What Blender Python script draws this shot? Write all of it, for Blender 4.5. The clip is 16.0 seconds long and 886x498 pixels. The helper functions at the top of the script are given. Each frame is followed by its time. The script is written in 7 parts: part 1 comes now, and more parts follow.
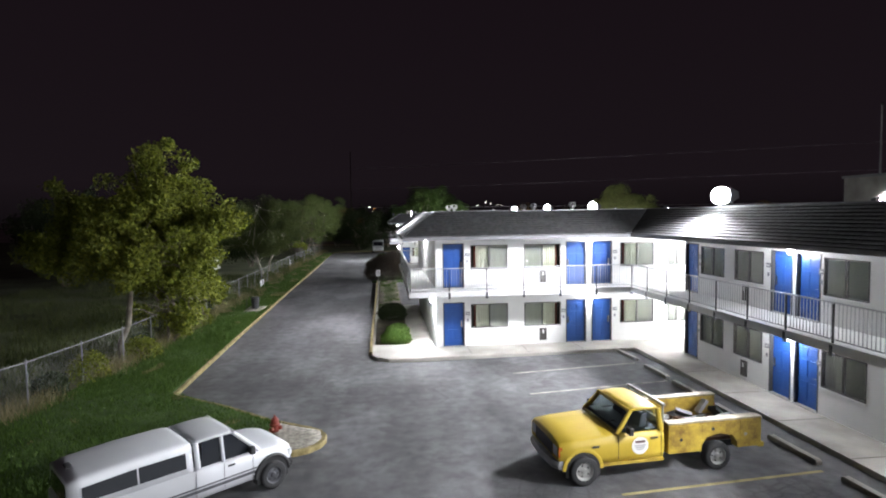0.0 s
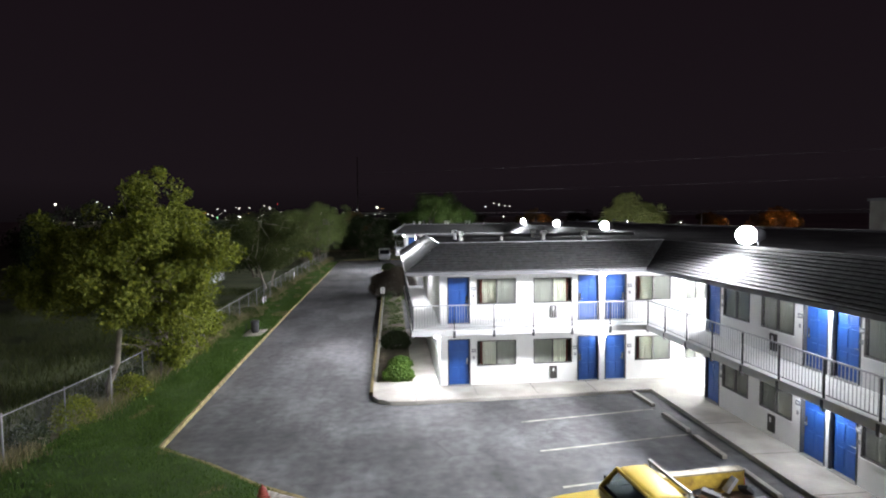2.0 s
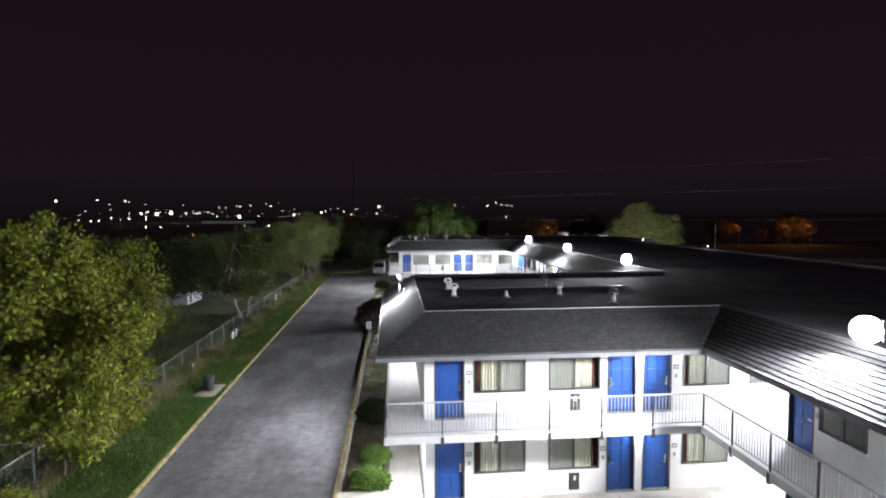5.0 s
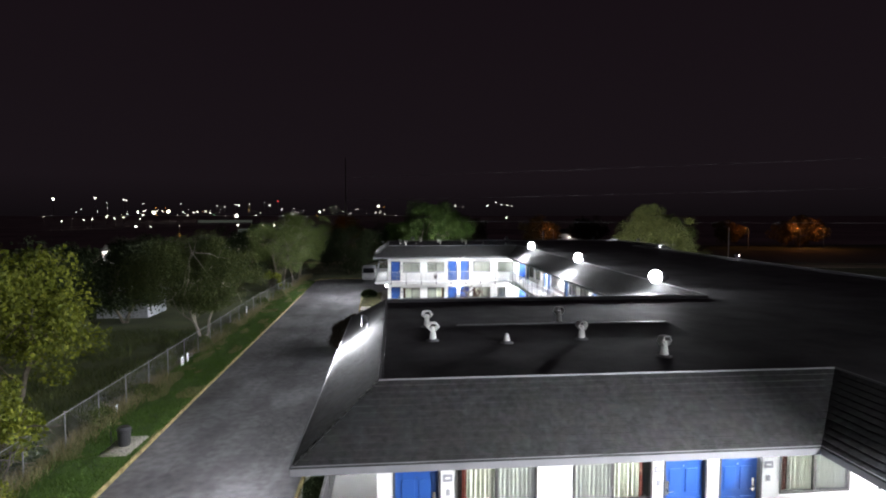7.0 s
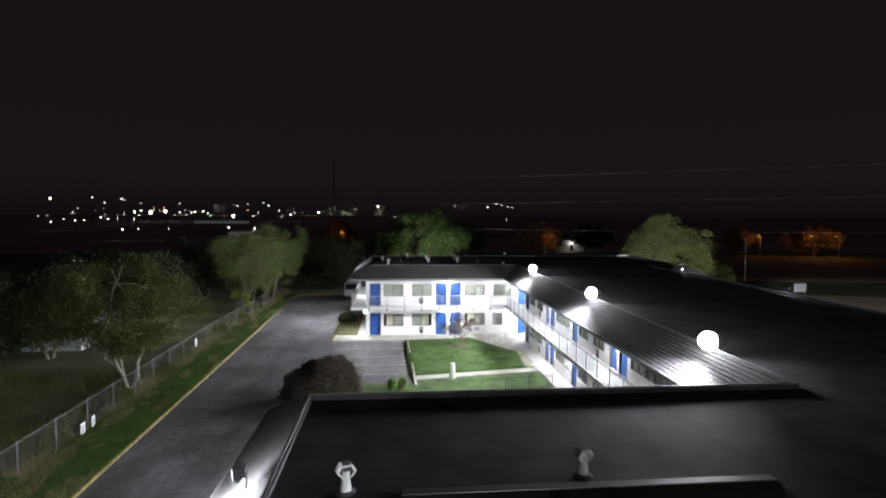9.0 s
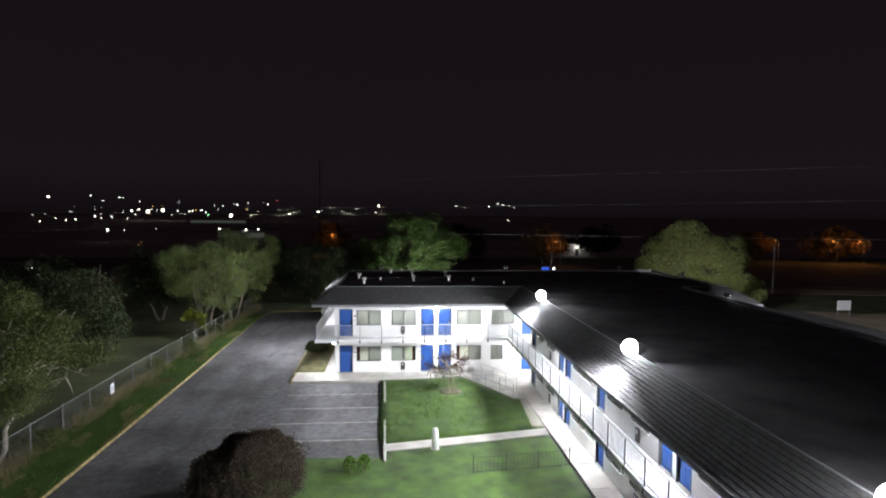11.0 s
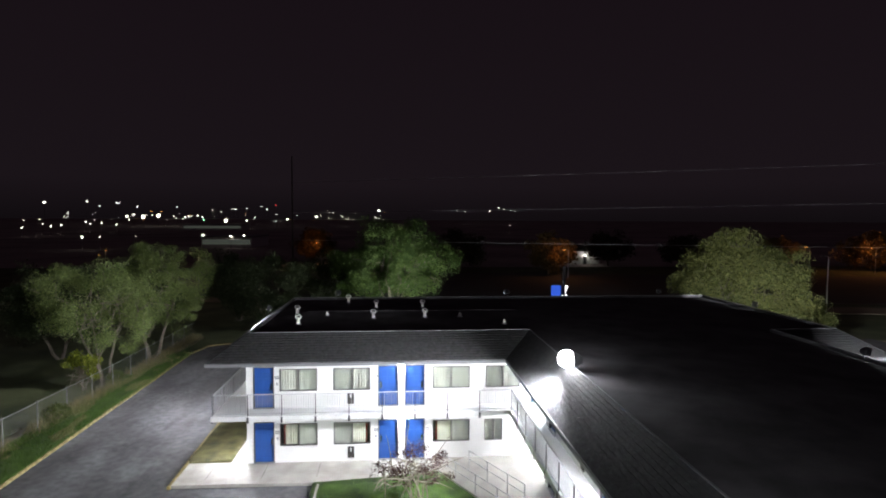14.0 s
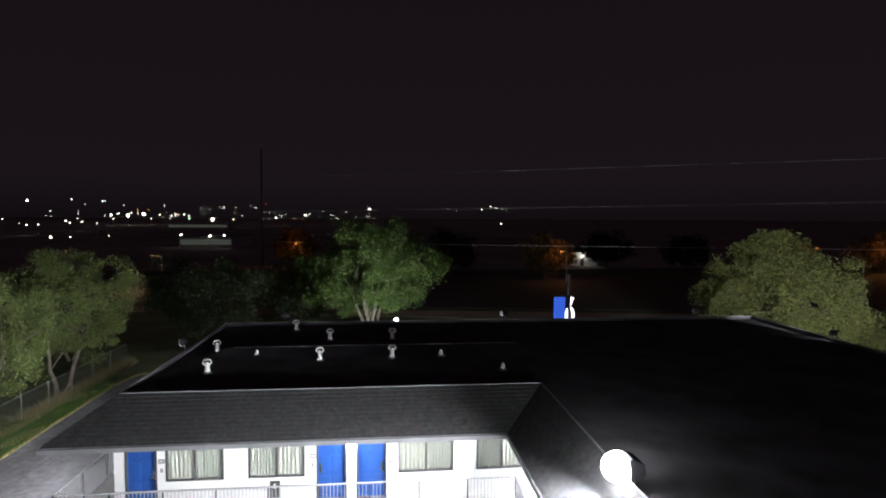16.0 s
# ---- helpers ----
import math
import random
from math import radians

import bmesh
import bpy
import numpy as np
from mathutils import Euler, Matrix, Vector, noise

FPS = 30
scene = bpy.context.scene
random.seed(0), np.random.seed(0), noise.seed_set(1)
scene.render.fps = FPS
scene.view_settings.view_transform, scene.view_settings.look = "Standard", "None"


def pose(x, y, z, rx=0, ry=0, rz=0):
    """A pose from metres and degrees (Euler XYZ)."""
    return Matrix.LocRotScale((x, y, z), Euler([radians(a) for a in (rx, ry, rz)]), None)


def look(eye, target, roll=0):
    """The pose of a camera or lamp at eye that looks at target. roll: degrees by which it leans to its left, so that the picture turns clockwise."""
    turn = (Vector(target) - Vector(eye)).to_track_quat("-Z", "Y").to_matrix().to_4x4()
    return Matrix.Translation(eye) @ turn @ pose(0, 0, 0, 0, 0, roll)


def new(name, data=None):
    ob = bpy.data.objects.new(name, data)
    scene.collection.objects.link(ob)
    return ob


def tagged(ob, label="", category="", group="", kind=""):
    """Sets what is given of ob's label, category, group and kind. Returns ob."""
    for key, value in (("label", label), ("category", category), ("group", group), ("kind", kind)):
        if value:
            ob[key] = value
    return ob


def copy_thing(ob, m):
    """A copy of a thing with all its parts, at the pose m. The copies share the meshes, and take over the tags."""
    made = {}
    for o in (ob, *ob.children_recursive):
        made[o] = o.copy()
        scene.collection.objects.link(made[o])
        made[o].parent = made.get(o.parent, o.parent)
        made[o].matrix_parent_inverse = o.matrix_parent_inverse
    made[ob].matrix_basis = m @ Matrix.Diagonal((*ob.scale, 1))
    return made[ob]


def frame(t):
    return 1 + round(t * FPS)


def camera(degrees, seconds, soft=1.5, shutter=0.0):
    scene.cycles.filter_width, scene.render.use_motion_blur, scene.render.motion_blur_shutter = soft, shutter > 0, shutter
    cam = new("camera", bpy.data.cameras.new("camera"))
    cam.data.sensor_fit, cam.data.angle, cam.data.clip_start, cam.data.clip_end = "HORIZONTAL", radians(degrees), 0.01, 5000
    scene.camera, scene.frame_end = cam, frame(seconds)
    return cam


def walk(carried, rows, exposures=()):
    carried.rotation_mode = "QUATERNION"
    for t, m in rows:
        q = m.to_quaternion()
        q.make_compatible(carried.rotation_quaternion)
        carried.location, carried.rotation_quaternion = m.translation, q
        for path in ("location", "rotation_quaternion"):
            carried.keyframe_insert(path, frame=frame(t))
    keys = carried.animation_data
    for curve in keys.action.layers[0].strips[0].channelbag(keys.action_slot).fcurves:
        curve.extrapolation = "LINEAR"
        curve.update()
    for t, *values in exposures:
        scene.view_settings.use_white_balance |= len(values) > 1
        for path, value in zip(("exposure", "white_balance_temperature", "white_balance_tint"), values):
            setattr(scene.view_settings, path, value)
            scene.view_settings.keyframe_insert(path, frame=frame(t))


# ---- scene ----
from mathutils.geometry import tessellate_polygon

cam = camera(77.4, 16.0, soft=2.0)
PATH = [
    (0, (-0.037, 2.51, 6.336), (0.176, 4.495, 6.218), -0.8),
    (0.5, (-0.024, 2.759, 6.738), (0.184, 4.745, 6.618), -0.7),
    (1, (-0.038, 3.048, 7.09), (0.169, 5.034, 6.972), -0.6),
    (1.5, (-0.017, 3.399, 7.399), (0.186, 5.385, 7.284), -0.5),
    (2, (0.256, 3.916, 7.754), (0.441, 5.903, 7.637), -0.6),
    (2.5, (0.383, 4.605, 8.176), (0.565, 6.593, 8.055), -0.5),
    (3, (0.522, 5.451, 8.714), (0.702, 7.439, 8.583), -0.5),
    (3.5, (0.672, 6.433, 9.086), (0.854, 8.421, 8.963), -0.3),
    (4, (0.932, 7.551, 9.525), (1.111, 9.539, 9.403), -0.3),
    (6.5, (2.254, 15.005, 9.956), (2.434, 16.993, 9.832), -0.1),
    (7, (2.737, 16.868, 10.127), (2.916, 18.857, 10.003), 0.0),
    (7.5, (3.234, 18.738, 10.482), (3.409, 20.727, 10.359), 0.1),
    (8, (3.726, 20.758, 10.89), (3.9, 22.746, 10.767), 0.1),
    (8.5, (4.194, 22.835, 11.255), (4.37, 24.823, 11.132), 0.2),
    (9, (4.7, 25.015, 11.49), (4.878, 27.003, 11.368), 0.3),
    (11.5, (7.161, 37.229, 12.419), (7.334, 39.217, 12.294), 0.5),
    (12, (7.663, 39.706, 12.444), (7.844, 41.694, 12.321), 0.5),
    (12.5, (8.216, 42.145, 12.458), (8.403, 44.132, 12.339), 0.4),
    (13, (8.727, 44.471, 12.496), (8.913, 46.459, 12.38), 0.4),
    (13.5, (9.245, 46.682, 12.578), (9.42, 48.671, 12.46), 0.1),
    (14, (9.61, 49.056, 12.514), (9.778, 51.046, 12.405), 0.3),
    (14.5, (9.889, 51.44, 12.481), (10.065, 53.429, 12.377), 0.3),
    (15, (10.304, 53.792, 12.523), (10.495, 55.78, 12.416), 0.3),
    (15.5, (10.746, 56.065, 12.564), (10.946, 58.052, 12.453), 0.2),
    (16, (11.127, 58.238, 12.647), (11.325, 60.225, 12.533), 0.3),
]
walk(cam, [(t, look(eye, target, roll)) for t, eye, target, roll in PATH], [(0, 0.16), (2.0, 0.2), (4.0, 0.18), (6.5, 0.12), (16, 0.2)])

# ---- light ----
world = bpy.data.worlds.new("night")
scene.world = world
world.use_nodes = True
wn = world.node_tree.nodes
wl = world.node_tree.links
tc = wn.new("ShaderNodeTexCoord")
sx = wn.new("ShaderNodeSeparateXYZ")
rp = wn.new("ShaderNodeValToRGB")
rp.color_ramp.elements[0].position, rp.color_ramp.elements[0].color = 0.0, (0.0052, 0.0038, 0.0048, 1)
rp.color_ramp.elements[1].position, rp.color_ramp.elements[1].color = 0.45, (0.0080, 0.0048, 0.0070, 1)
mid = rp.color_ramp.elements.new(0.06)
mid.color = (0.0100, 0.0068, 0.0090, 1)
wl.new(tc.outputs["Generated"], sx.inputs[0])
wl.new(sx.outputs["Z"], rp.inputs[0])
wl.new(rp.outputs[0], wn["Background"].inputs[0])
wn["Background"].inputs[1].default_value = 0.9


def area_lamp(name, eye, target, watts, size, color=(0.925, 0.945, 1.0)):
    d = bpy.data.lights.new(name, "AREA")
    d.energy, d.shape, d.size, d.size_y, d.color, d.spread = watts, "RECTANGLE", size, size * 0.7, color, radians(150)
    ob = new(name, d)
    ob.matrix_world = look(eye, target)
    return ob


def point_lamp(name, eye, watts, radius=0.06, color=(0.925, 0.945, 1.0)):
    d = bpy.data.lights.new(name, "POINT")
    d.energy, d.shadow_soft_size, d.color = watts, radius, color
    ob = new(name, d)
    ob.location = eye
    return ob


FLOOD = 4200.0
BULKHEAD = 95.0

# ---- materials ----


def material(name, color, rough=0.7, metal=0.0, vary=0.25, scale=3.0, fine=40.0, bump=0.15, color2=None, emit=None, power=0.0, spec=None):
    """A surface with stains at one scale and grain at another."""
    m = bpy.data.materials.new(name)
    m.use_nodes = True
    n, l = m.node_tree.nodes, m.node_tree.links
    b = n["Principled BSDF"]
    b.inputs["Roughness"].default_value, b.inputs["Metallic"].default_value = rough, metal
    if spec is not None:
        b.inputs["Specular IOR Level"].default_value = spec
    if emit:
        b.inputs["Emission Color"].default_value, b.inputs["Emission Strength"].default_value = (*emit, 1), power
    co = n.new("ShaderNodeTexCoord")
    big, small = n.new("ShaderNodeTexNoise"), n.new("ShaderNodeTexNoise")
    big.inputs["Scale"].default_value, small.inputs["Scale"].default_value = scale, fine
    big.inputs["Detail"].default_value, small.inputs["Detail"].default_value = 5.0, 3.0
    for t in (big, small):
        l.new(co.outputs["Object"], t.inputs["Vector"])
    add = n.new("ShaderNodeMath")
    add.operation = "MULTIPLY_ADD"
    add.inputs[1].default_value = 0.35
    l.new(small.outputs["Fac"], add.inputs[0])
    l.new(big.outputs["Fac"], add.inputs[2])
    ramp = n.new("ShaderNodeValToRGB")
    lo = [c * (1 - vary) for c in color]
    hi = color2 if color2 else [min(1, c * (1 + vary)) for c in color]
    ramp.color_ramp.elements[0].position, ramp.color_ramp.elements[0].color = 0.42, (*lo, 1)
    ramp.color_ramp.elements[1].position, ramp.color_ramp.elements[1].color = 0.92, (*hi, 1)
    l.new(add.outputs[0], ramp.inputs[0])
    l.new(ramp.outputs[0], b.inputs["Base Color"])
    if bump:
        bp = n.new("ShaderNodeBump")
        bp.inputs["Strength"].default_value, bp.inputs["Distance"].default_value = bump, 0.02
        l.new(small.outputs["Fac"], bp.inputs["Height"])
        l.new(bp.outputs[0], b.inputs["Normal"])
    return m


def plain(name, color, rough=0.5, metal=0.0, emit=None, power=0.0):
    m = bpy.data.materials.new(name)
    m.use_nodes = True
    b = m.node_tree.nodes["Principled BSDF"]
    b.inputs["Base Color"].default_value = (*color, 1)
    b.inputs["Roughness"].default_value, b.inputs["Metallic"].default_value = rough, metal
    if emit:
        b.inputs["Emission Color"].default_value, b.inputs["Emission Strength"].default_value = (*emit, 1), power
    return m


def glowing(name, color, power):
    m = bpy.data.materials.new(name)
    m.use_nodes = True
    n, l = m.node_tree.nodes, m.node_tree.links
    e = n.new("ShaderNodeEmission")
    e.inputs[0].default_value, e.inputs[1].default_value = (*color, 1), power
    l.new(e.outputs[0], n["Material Output"].inputs[0])
    return m


def leaf_material(name, dark, light, through_light=0.25):
    m = bpy.data.materials.new(name)
    m.use_nodes = True
    n, l = m.node_tree.nodes, m.node_tree.links
    b = n["Principled BSDF"]
    b.inputs["Roughness"].default_value = 0.85
    g = n.new("ShaderNodeNewGeometry")
    ramp = n.new("ShaderNodeValToRGB")
    ramp.color_ramp.elements[0].color, ramp.color_ramp.elements[1].color = (*dark, 1), (*light, 1)
    l.new(g.outputs["Random Per Island"], ramp.inputs[0])
    l.new(ramp.outputs[0], b.inputs["Base Color"])
    t = n.new("ShaderNodeBsdfTranslucent")
    l.new(ramp.outputs[0], t.inputs[0])
    mix = n.new("ShaderNodeMixShader")
    mix.inputs[0].default_value = through_light
    l.new(b.outputs[0], mix.inputs[1])
    l.new(t.outputs[0], mix.inputs[2])
    l.new(mix.outputs[0], n["Material Output"].inputs[0])
    return m


def asphalt_material():
    """Worn asphalt: aggregate grain, pale worn patches, dark oil stains and tarred cracks."""
    m = material("asphalt", (0.108, 0.107, 0.114), 0.74, 0, 0.26, 2.6, 70, 0.32, color2=(0.185, 0.183, 0.189))
    n, l = m.node_tree.nodes, m.node_tree.links
    b = n["Principled BSDF"]
    co = n["Texture Coordinate"]
    base = b.inputs["Base Color"].links[0].from_socket
    warp = n.new("ShaderNodeTexNoise")
    warp.inputs["Scale"].default_value, warp.inputs["Detail"].default_value = 0.9, 4.0
    mixv = n.new("ShaderNodeMix")
    mixv.data_type = "VECTOR"
    mixv.inputs["Factor"].default_value = 0.16
    l.new(co.outputs["Object"], warp.inputs["Vector"])
    l.new(co.outputs["Object"], mixv.inputs["A"])
    l.new(warp.outputs["Color"], mixv.inputs["B"])
    vor = n.new("ShaderNodeTexVoronoi")
    vor.feature = "DISTANCE_TO_EDGE"
    vor.inputs["Scale"].default_value = 0.55
    l.new(mixv.outputs["Result"], vor.inputs["Vector"])
    crack = n.new("ShaderNodeMapRange")
    crack.inputs["From Min"].default_value, crack.inputs["From Max"].default_value = 0.005, 0.022
    crack.inputs["To Min"].default_value, crack.inputs["To Max"].default_value = 0.0, 1.0
    l.new(vor.outputs["Distance"], crack.inputs["Value"])
    where = n.new("ShaderNodeTexNoise")
    where.inputs["Scale"].default_value = 0.13
    l.new(co.outputs["Object"], where.inputs["Vector"])
    gate = n.new("ShaderNodeMapRange")
    gate.inputs["From Min"].default_value, gate.inputs["From Max"].default_value = 0.54, 0.66
    gate.inputs["To Min"].default_value, gate.inputs["To Max"].default_value = 1.0, 0.0
    l.new(where.outputs["Fac"], gate.inputs["Value"])
    wide = n.new("ShaderNodeMath")
    wide.operation = "MAXIMUM"
    l.new(crack.outputs[0], wide.inputs[0])
    l.new(gate.outputs[0], wide.inputs[1])
    net = n.new("ShaderNodeTexVoronoi")
    net.feature = "DISTANCE_TO_EDGE"
    net.inputs["Scale"].default_value = 3.2
    l.new(mixv.outputs["Result"], net.inputs["Vector"])
    nr = n.new("ShaderNodeMapRange")
    nr.inputs["From Min"].default_value, nr.inputs["From Max"].default_value = 0.02, 0.07
    l.new(net.outputs["Distance"], nr.inputs["Value"])
    ng = n.new("ShaderNodeMapRange")
    ng.inputs["From Min"].default_value, ng.inputs["From Max"].default_value = 0.34, 0.44
    l.new(where.outputs["Fac"], ng.inputs["Value"])
    fine = n.new("ShaderNodeMath")
    fine.operation = "MAXIMUM"
    l.new(nr.outputs[0], fine.inputs[0])
    l.new(ng.outputs[0], fine.inputs[1])
    big = n.new("ShaderNodeMath")
    big.operation = "MINIMUM"
    l.new(wide.outputs[0], big.inputs[0])
    l.new(fine.outputs[0], big.inputs[1])
    stain = n.new("ShaderNodeTexNoise")
    stain.inputs["Scale"].default_value, stain.inputs["Detail"].default_value = 0.28, 6.0
    mapping = n.new("ShaderNodeMapping")
    mapping.inputs["Location"].default_value, mapping.inputs["Scale"].default_value = (7.3, 2.1, 0), (2.2, 0.55, 1)
    l.new(co.outputs["Object"], mapping.inputs[0])
    l.new(mapping.outputs[0], stain.inputs["Vector"])
    sr = n.new("ShaderNodeMapRange")
    sr.inputs["From Min"].default_value, sr.inputs["From Max"].default_value = 0.36, 0.56
    sr.inputs["To Min"].default_value, sr.inputs["To Max"].default_value = 0.62, 1.0
    l.new(stain.outputs["Fac"], sr.inputs["Value"])
    blot = n.new("ShaderNodeTexNoise")
    blot.inputs["Scale"].default_value, blot.inputs["Detail"].default_value, blot.inputs["Roughness"].default_value = 0.23, 9.0, 0.62
    l.new(mixv.outputs["Result"], blot.inputs["Vector"])
    br = n.new("ShaderNodeMapRange")
    br.inputs["From Min"].default_value, br.inputs["From Max"].default_value = 0.41, 0.60
    br.inputs["To Min"].default_value, br.inputs["To Max"].default_value = 0.56, 1.04
    l.new(blot.outputs["Fac"], br.inputs["Value"])
    both = n.new("ShaderNodeMath")
    both.operation = "MULTIPLY"
    l.new(sr.outputs[0], both.inputs[0])
    l.new(br.outputs[0], both.inputs[1])
    mul = n.new("ShaderNodeMath")
    mul.operation = "MULTIPLY"
    l.new(both.outputs[0], mul.inputs[0])
    cm = n.new("ShaderNodeMapRange")
    cm.inputs["To Min"].default_value, cm.inputs["To Max"].default_value = 0.52, 1.0
    l.new(big.outputs[0], cm.inputs["Value"])
    l.new(cm.outputs[0], mul.inputs[1])
    out = n.new("ShaderNodeMix")
    out.data_type, out.blend_type = "RGBA", "MULTIPLY"
    out.inputs["Factor"].default_value = 1.0
    l.new(base, out.inputs["A"])
    comb = n.new("ShaderNodeCombineColor")
    for i in range(3):
        l.new(mul.outputs[0], comb.inputs[i])
    l.new(comb.outputs[0], out.inputs["B"])
    l.new(out.outputs["Result"], b.inputs["Base Color"])
    return m


def shingle_material():
    m = material("dark_shingle", (0.015, 0.0145, 0.017), 0.9, 0, 0.45, 7.0, 60, 0.6, color2=(0.034, 0.033, 0.037))
    n, l = m.node_tree.nodes, m.node_tree.links
    b = n["Principled BSDF"]
    base = b.inputs["Base Color"].links[0].from_socket
    vor = n.new("ShaderNodeTexVoronoi")
    vor.inputs["Scale"].default_value = 4.2
    l.new(n["Texture Coordinate"].outputs["Object"], vor.inputs["Vector"])
    mx = n.new("ShaderNodeMix")
    mx.data_type, mx.blend_type = "RGBA", "OVERLAY"
    mx.inputs["Factor"].default_value = 0.35
    l.new(base, mx.inputs["A"])
    l.new(vor.outputs["Color"], mx.inputs["B"])
    hs = n.new("ShaderNodeHueSaturation")
    hs.inputs["Saturation"].default_value = 0.25
    l.new(mx.outputs["Result"], hs.inputs["Color"])
    l.new(hs.outputs[0], b.inputs["Base Color"])
    return m


def chain_link_material():
    """Galvanised diamond wire mesh, the gaps between the wires clear."""
    m = material("chain_link_wire", (0.11, 0.11, 0.105), 0.7, 0.2, 0.2, 5, 50, 0.0)
    n, l = m.node_tree.nodes, m.node_tree.links
    co = n.new("ShaderNodeUVMap")
    fac = []
    for ang in (45, -45):
        mp = n.new("ShaderNodeMapping")
        mp.inputs["Rotation"].default_value = (0, 0, radians(ang))
        w = n.new("ShaderNodeTexWave")
        w.inputs["Scale"].default_value = 4.5
        l.new(co.outputs[0], mp.inputs[0])
        l.new(mp.outputs[0], w.inputs["Vector"])
        g = n.new("ShaderNodeMath")
        g.operation = "GREATER_THAN"
        g.inputs[1].default_value = 0.99
        l.new(w.outputs["Fac"], g.inputs[0])
        fac.append(g)
    mxm = n.new("ShaderNodeMath")
    mxm.operation = "MAXIMUM"
    l.new(fac[0].outputs[0], mxm.inputs[0])
    l.new(fac[1].outputs[0], mxm.inputs[1])
    tr = n.new("ShaderNodeBsdfTransparent")
    mix = n.new("ShaderNodeMixShader")
    l.new(mxm.outputs[0], mix.inputs[0])
    l.new(tr.outputs[0], mix.inputs[1])
    l.new(n["Principled BSDF"].outputs[0], mix.inputs[2])
    l.new(mix.outputs[0], n["Material Output"].inputs[0])
    return m


def screen_material():
    """Fine grey insect mesh, half see-through."""
    m = material("insect_screen", (0.20, 0.20, 0.21), 0.9, 0, 0.1, 2, 60, 0.0)
    n, l = m.node_tree.nodes, m.node_tree.links
    tr, mix = n.new("ShaderNodeBsdfTransparent"), n.new("ShaderNodeMixShader")
    mix.inputs[0].default_value = 0.20
    l.new(tr.outputs[0], mix.inputs[1])
    l.new(n["Principled BSDF"].outputs[0], mix.inputs[2])
    l.new(mix.outputs[0], n["Material Output"].inputs[0])
    return m


def glass_material(name, tint, rough=0.03):
    m = bpy.data.materials.new(name)
    m.use_nodes = True
    n, l = m.node_tree.nodes, m.node_tree.links
    n.remove(n["Principled BSDF"])
    tr, gl, mix, fr = n.new("ShaderNodeBsdfTransparent"), n.new("ShaderNodeBsdfGlossy"), n.new("ShaderNodeMixShader"), n.new("ShaderNodeLayerWeight")
    tr.inputs[0].default_value = (*tint, 1)
    gl.inputs["Roughness"].default_value = rough
    fr.inputs[0].default_value = 0.5
    pw = n.new("ShaderNodeMath")
    pw.operation = "POWER"
    pw.inputs[1].default_value = 4.5
    ad = n.new("ShaderNodeMath")
    ad.operation = "MULTIPLY_ADD"
    ad.inputs[1].default_value, ad.inputs[2].default_value = 0.94, 0.045
    l.new(fr.outputs["Facing"], pw.inputs[0])
    l.new(pw.outputs[0], ad.inputs[0])
    l.new(ad.outputs[0], mix.inputs[0])
    l.new(tr.outputs[0], mix.inputs[1])
    l.new(gl.outputs[0], mix.inputs[2])
    l.new(mix.outputs[0], n["Material Output"].inputs[0])
    return m


ASPHALT = asphalt_material()
CONCRETE = material("concrete", (0.33, 0.31, 0.275), 0.85, 0, 0.30, 0.8, 45, 0.25, color2=(0.47, 0.45, 0.41))
KERB_YELLOW = material("worn_yellow_kerb", (0.19, 0.145, 0.045), 0.85, 0, 0.55, 3.5, 30, 0.25, color2=(0.34, 0.275, 0.12))
STRIPE = material("worn_stripe_paint", (0.20, 0.195, 0.165), 0.8, 0, 0.45, 2.2, 60, 0.15, color2=(0.5, 0.48, 0.42))
STRIPE_YELLOW = material("worn_yellow_stripe_paint", (0.33, 0.28, 0.10), 0.8, 0, 0.45, 2.2, 60, 0.15, color2=(0.5, 0.42, 0.2))
STUCCO = material("white_stucco", (0.74, 0.74, 0.73), 0.85, 0, 0.07, 0.9, 70, 0.25)
FASCIA = material("grey_fascia_paint", (0.17, 0.17, 0.18), 0.7, 0, 0.15, 1.5, 40, 0.1)
SLAB_PAINT = material("pale_slab_paint", (0.62, 0.62, 0.62), 0.8, 0, 0.12, 1.2, 40, 0.12)
SOFFIT = material("white_soffit_paint", (0.66, 0.66, 0.65), 0.8, 0, 0.08, 1.2, 30, 0.08)
RAIL = material("grey_rail_paint", (0.44, 0.44, 0.45), 0.5, 0.2, 0.15, 3, 50, 0.05)
RAIL_DARK = material("dark_post_paint", (0.055, 0.055, 0.06), 0.5, 0.2, 0.2, 3, 50, 0.05)
SHINGLE = shingle_material()
MEMBRANE = material("black_roof_membrane", (0.052, 0.048, 0.054), 0.9, 0, 0.45, 0.7, 25, 0.35, color2=(0.115, 0.108, 0.117))
CAP = material("parapet_cap_metal", (0.20, 0.20, 0.21), 0.5, 0.3, 0.2, 1.0, 30, 0.05)
DOOR_BLUE = material("blue_door_paint", (0.014, 0.072, 0.29), 0.45, 0, 0.12, 2.0, 30, 0.04)
DARK_FRAME = material("dark_door_frame", (0.06, 0.062, 0.068), 0.5, 0.1, 0.2, 3, 40, 0.05)
WINDOW_FRAME = material("bronze_window_frame", (0.085, 0.08, 0.075), 0.45, 0.4, 0.2, 3, 40, 0.05)
CURTAIN = material("cream_curtain", (0.80, 0.80, 0.68), 0.9, 0, 0.1, 4, 80, 0.1)
CURTAIN_GREY = material("grey_sheer_curtain", (0.66, 0.68, 0.57), 0.9, 0, 0.12, 4, 80, 0.1)
CURTAIN_RED = material("red_curtain_lining", (0.16, 0.028, 0.014), 0.9, 0, 0.2, 4, 80, 0.1)
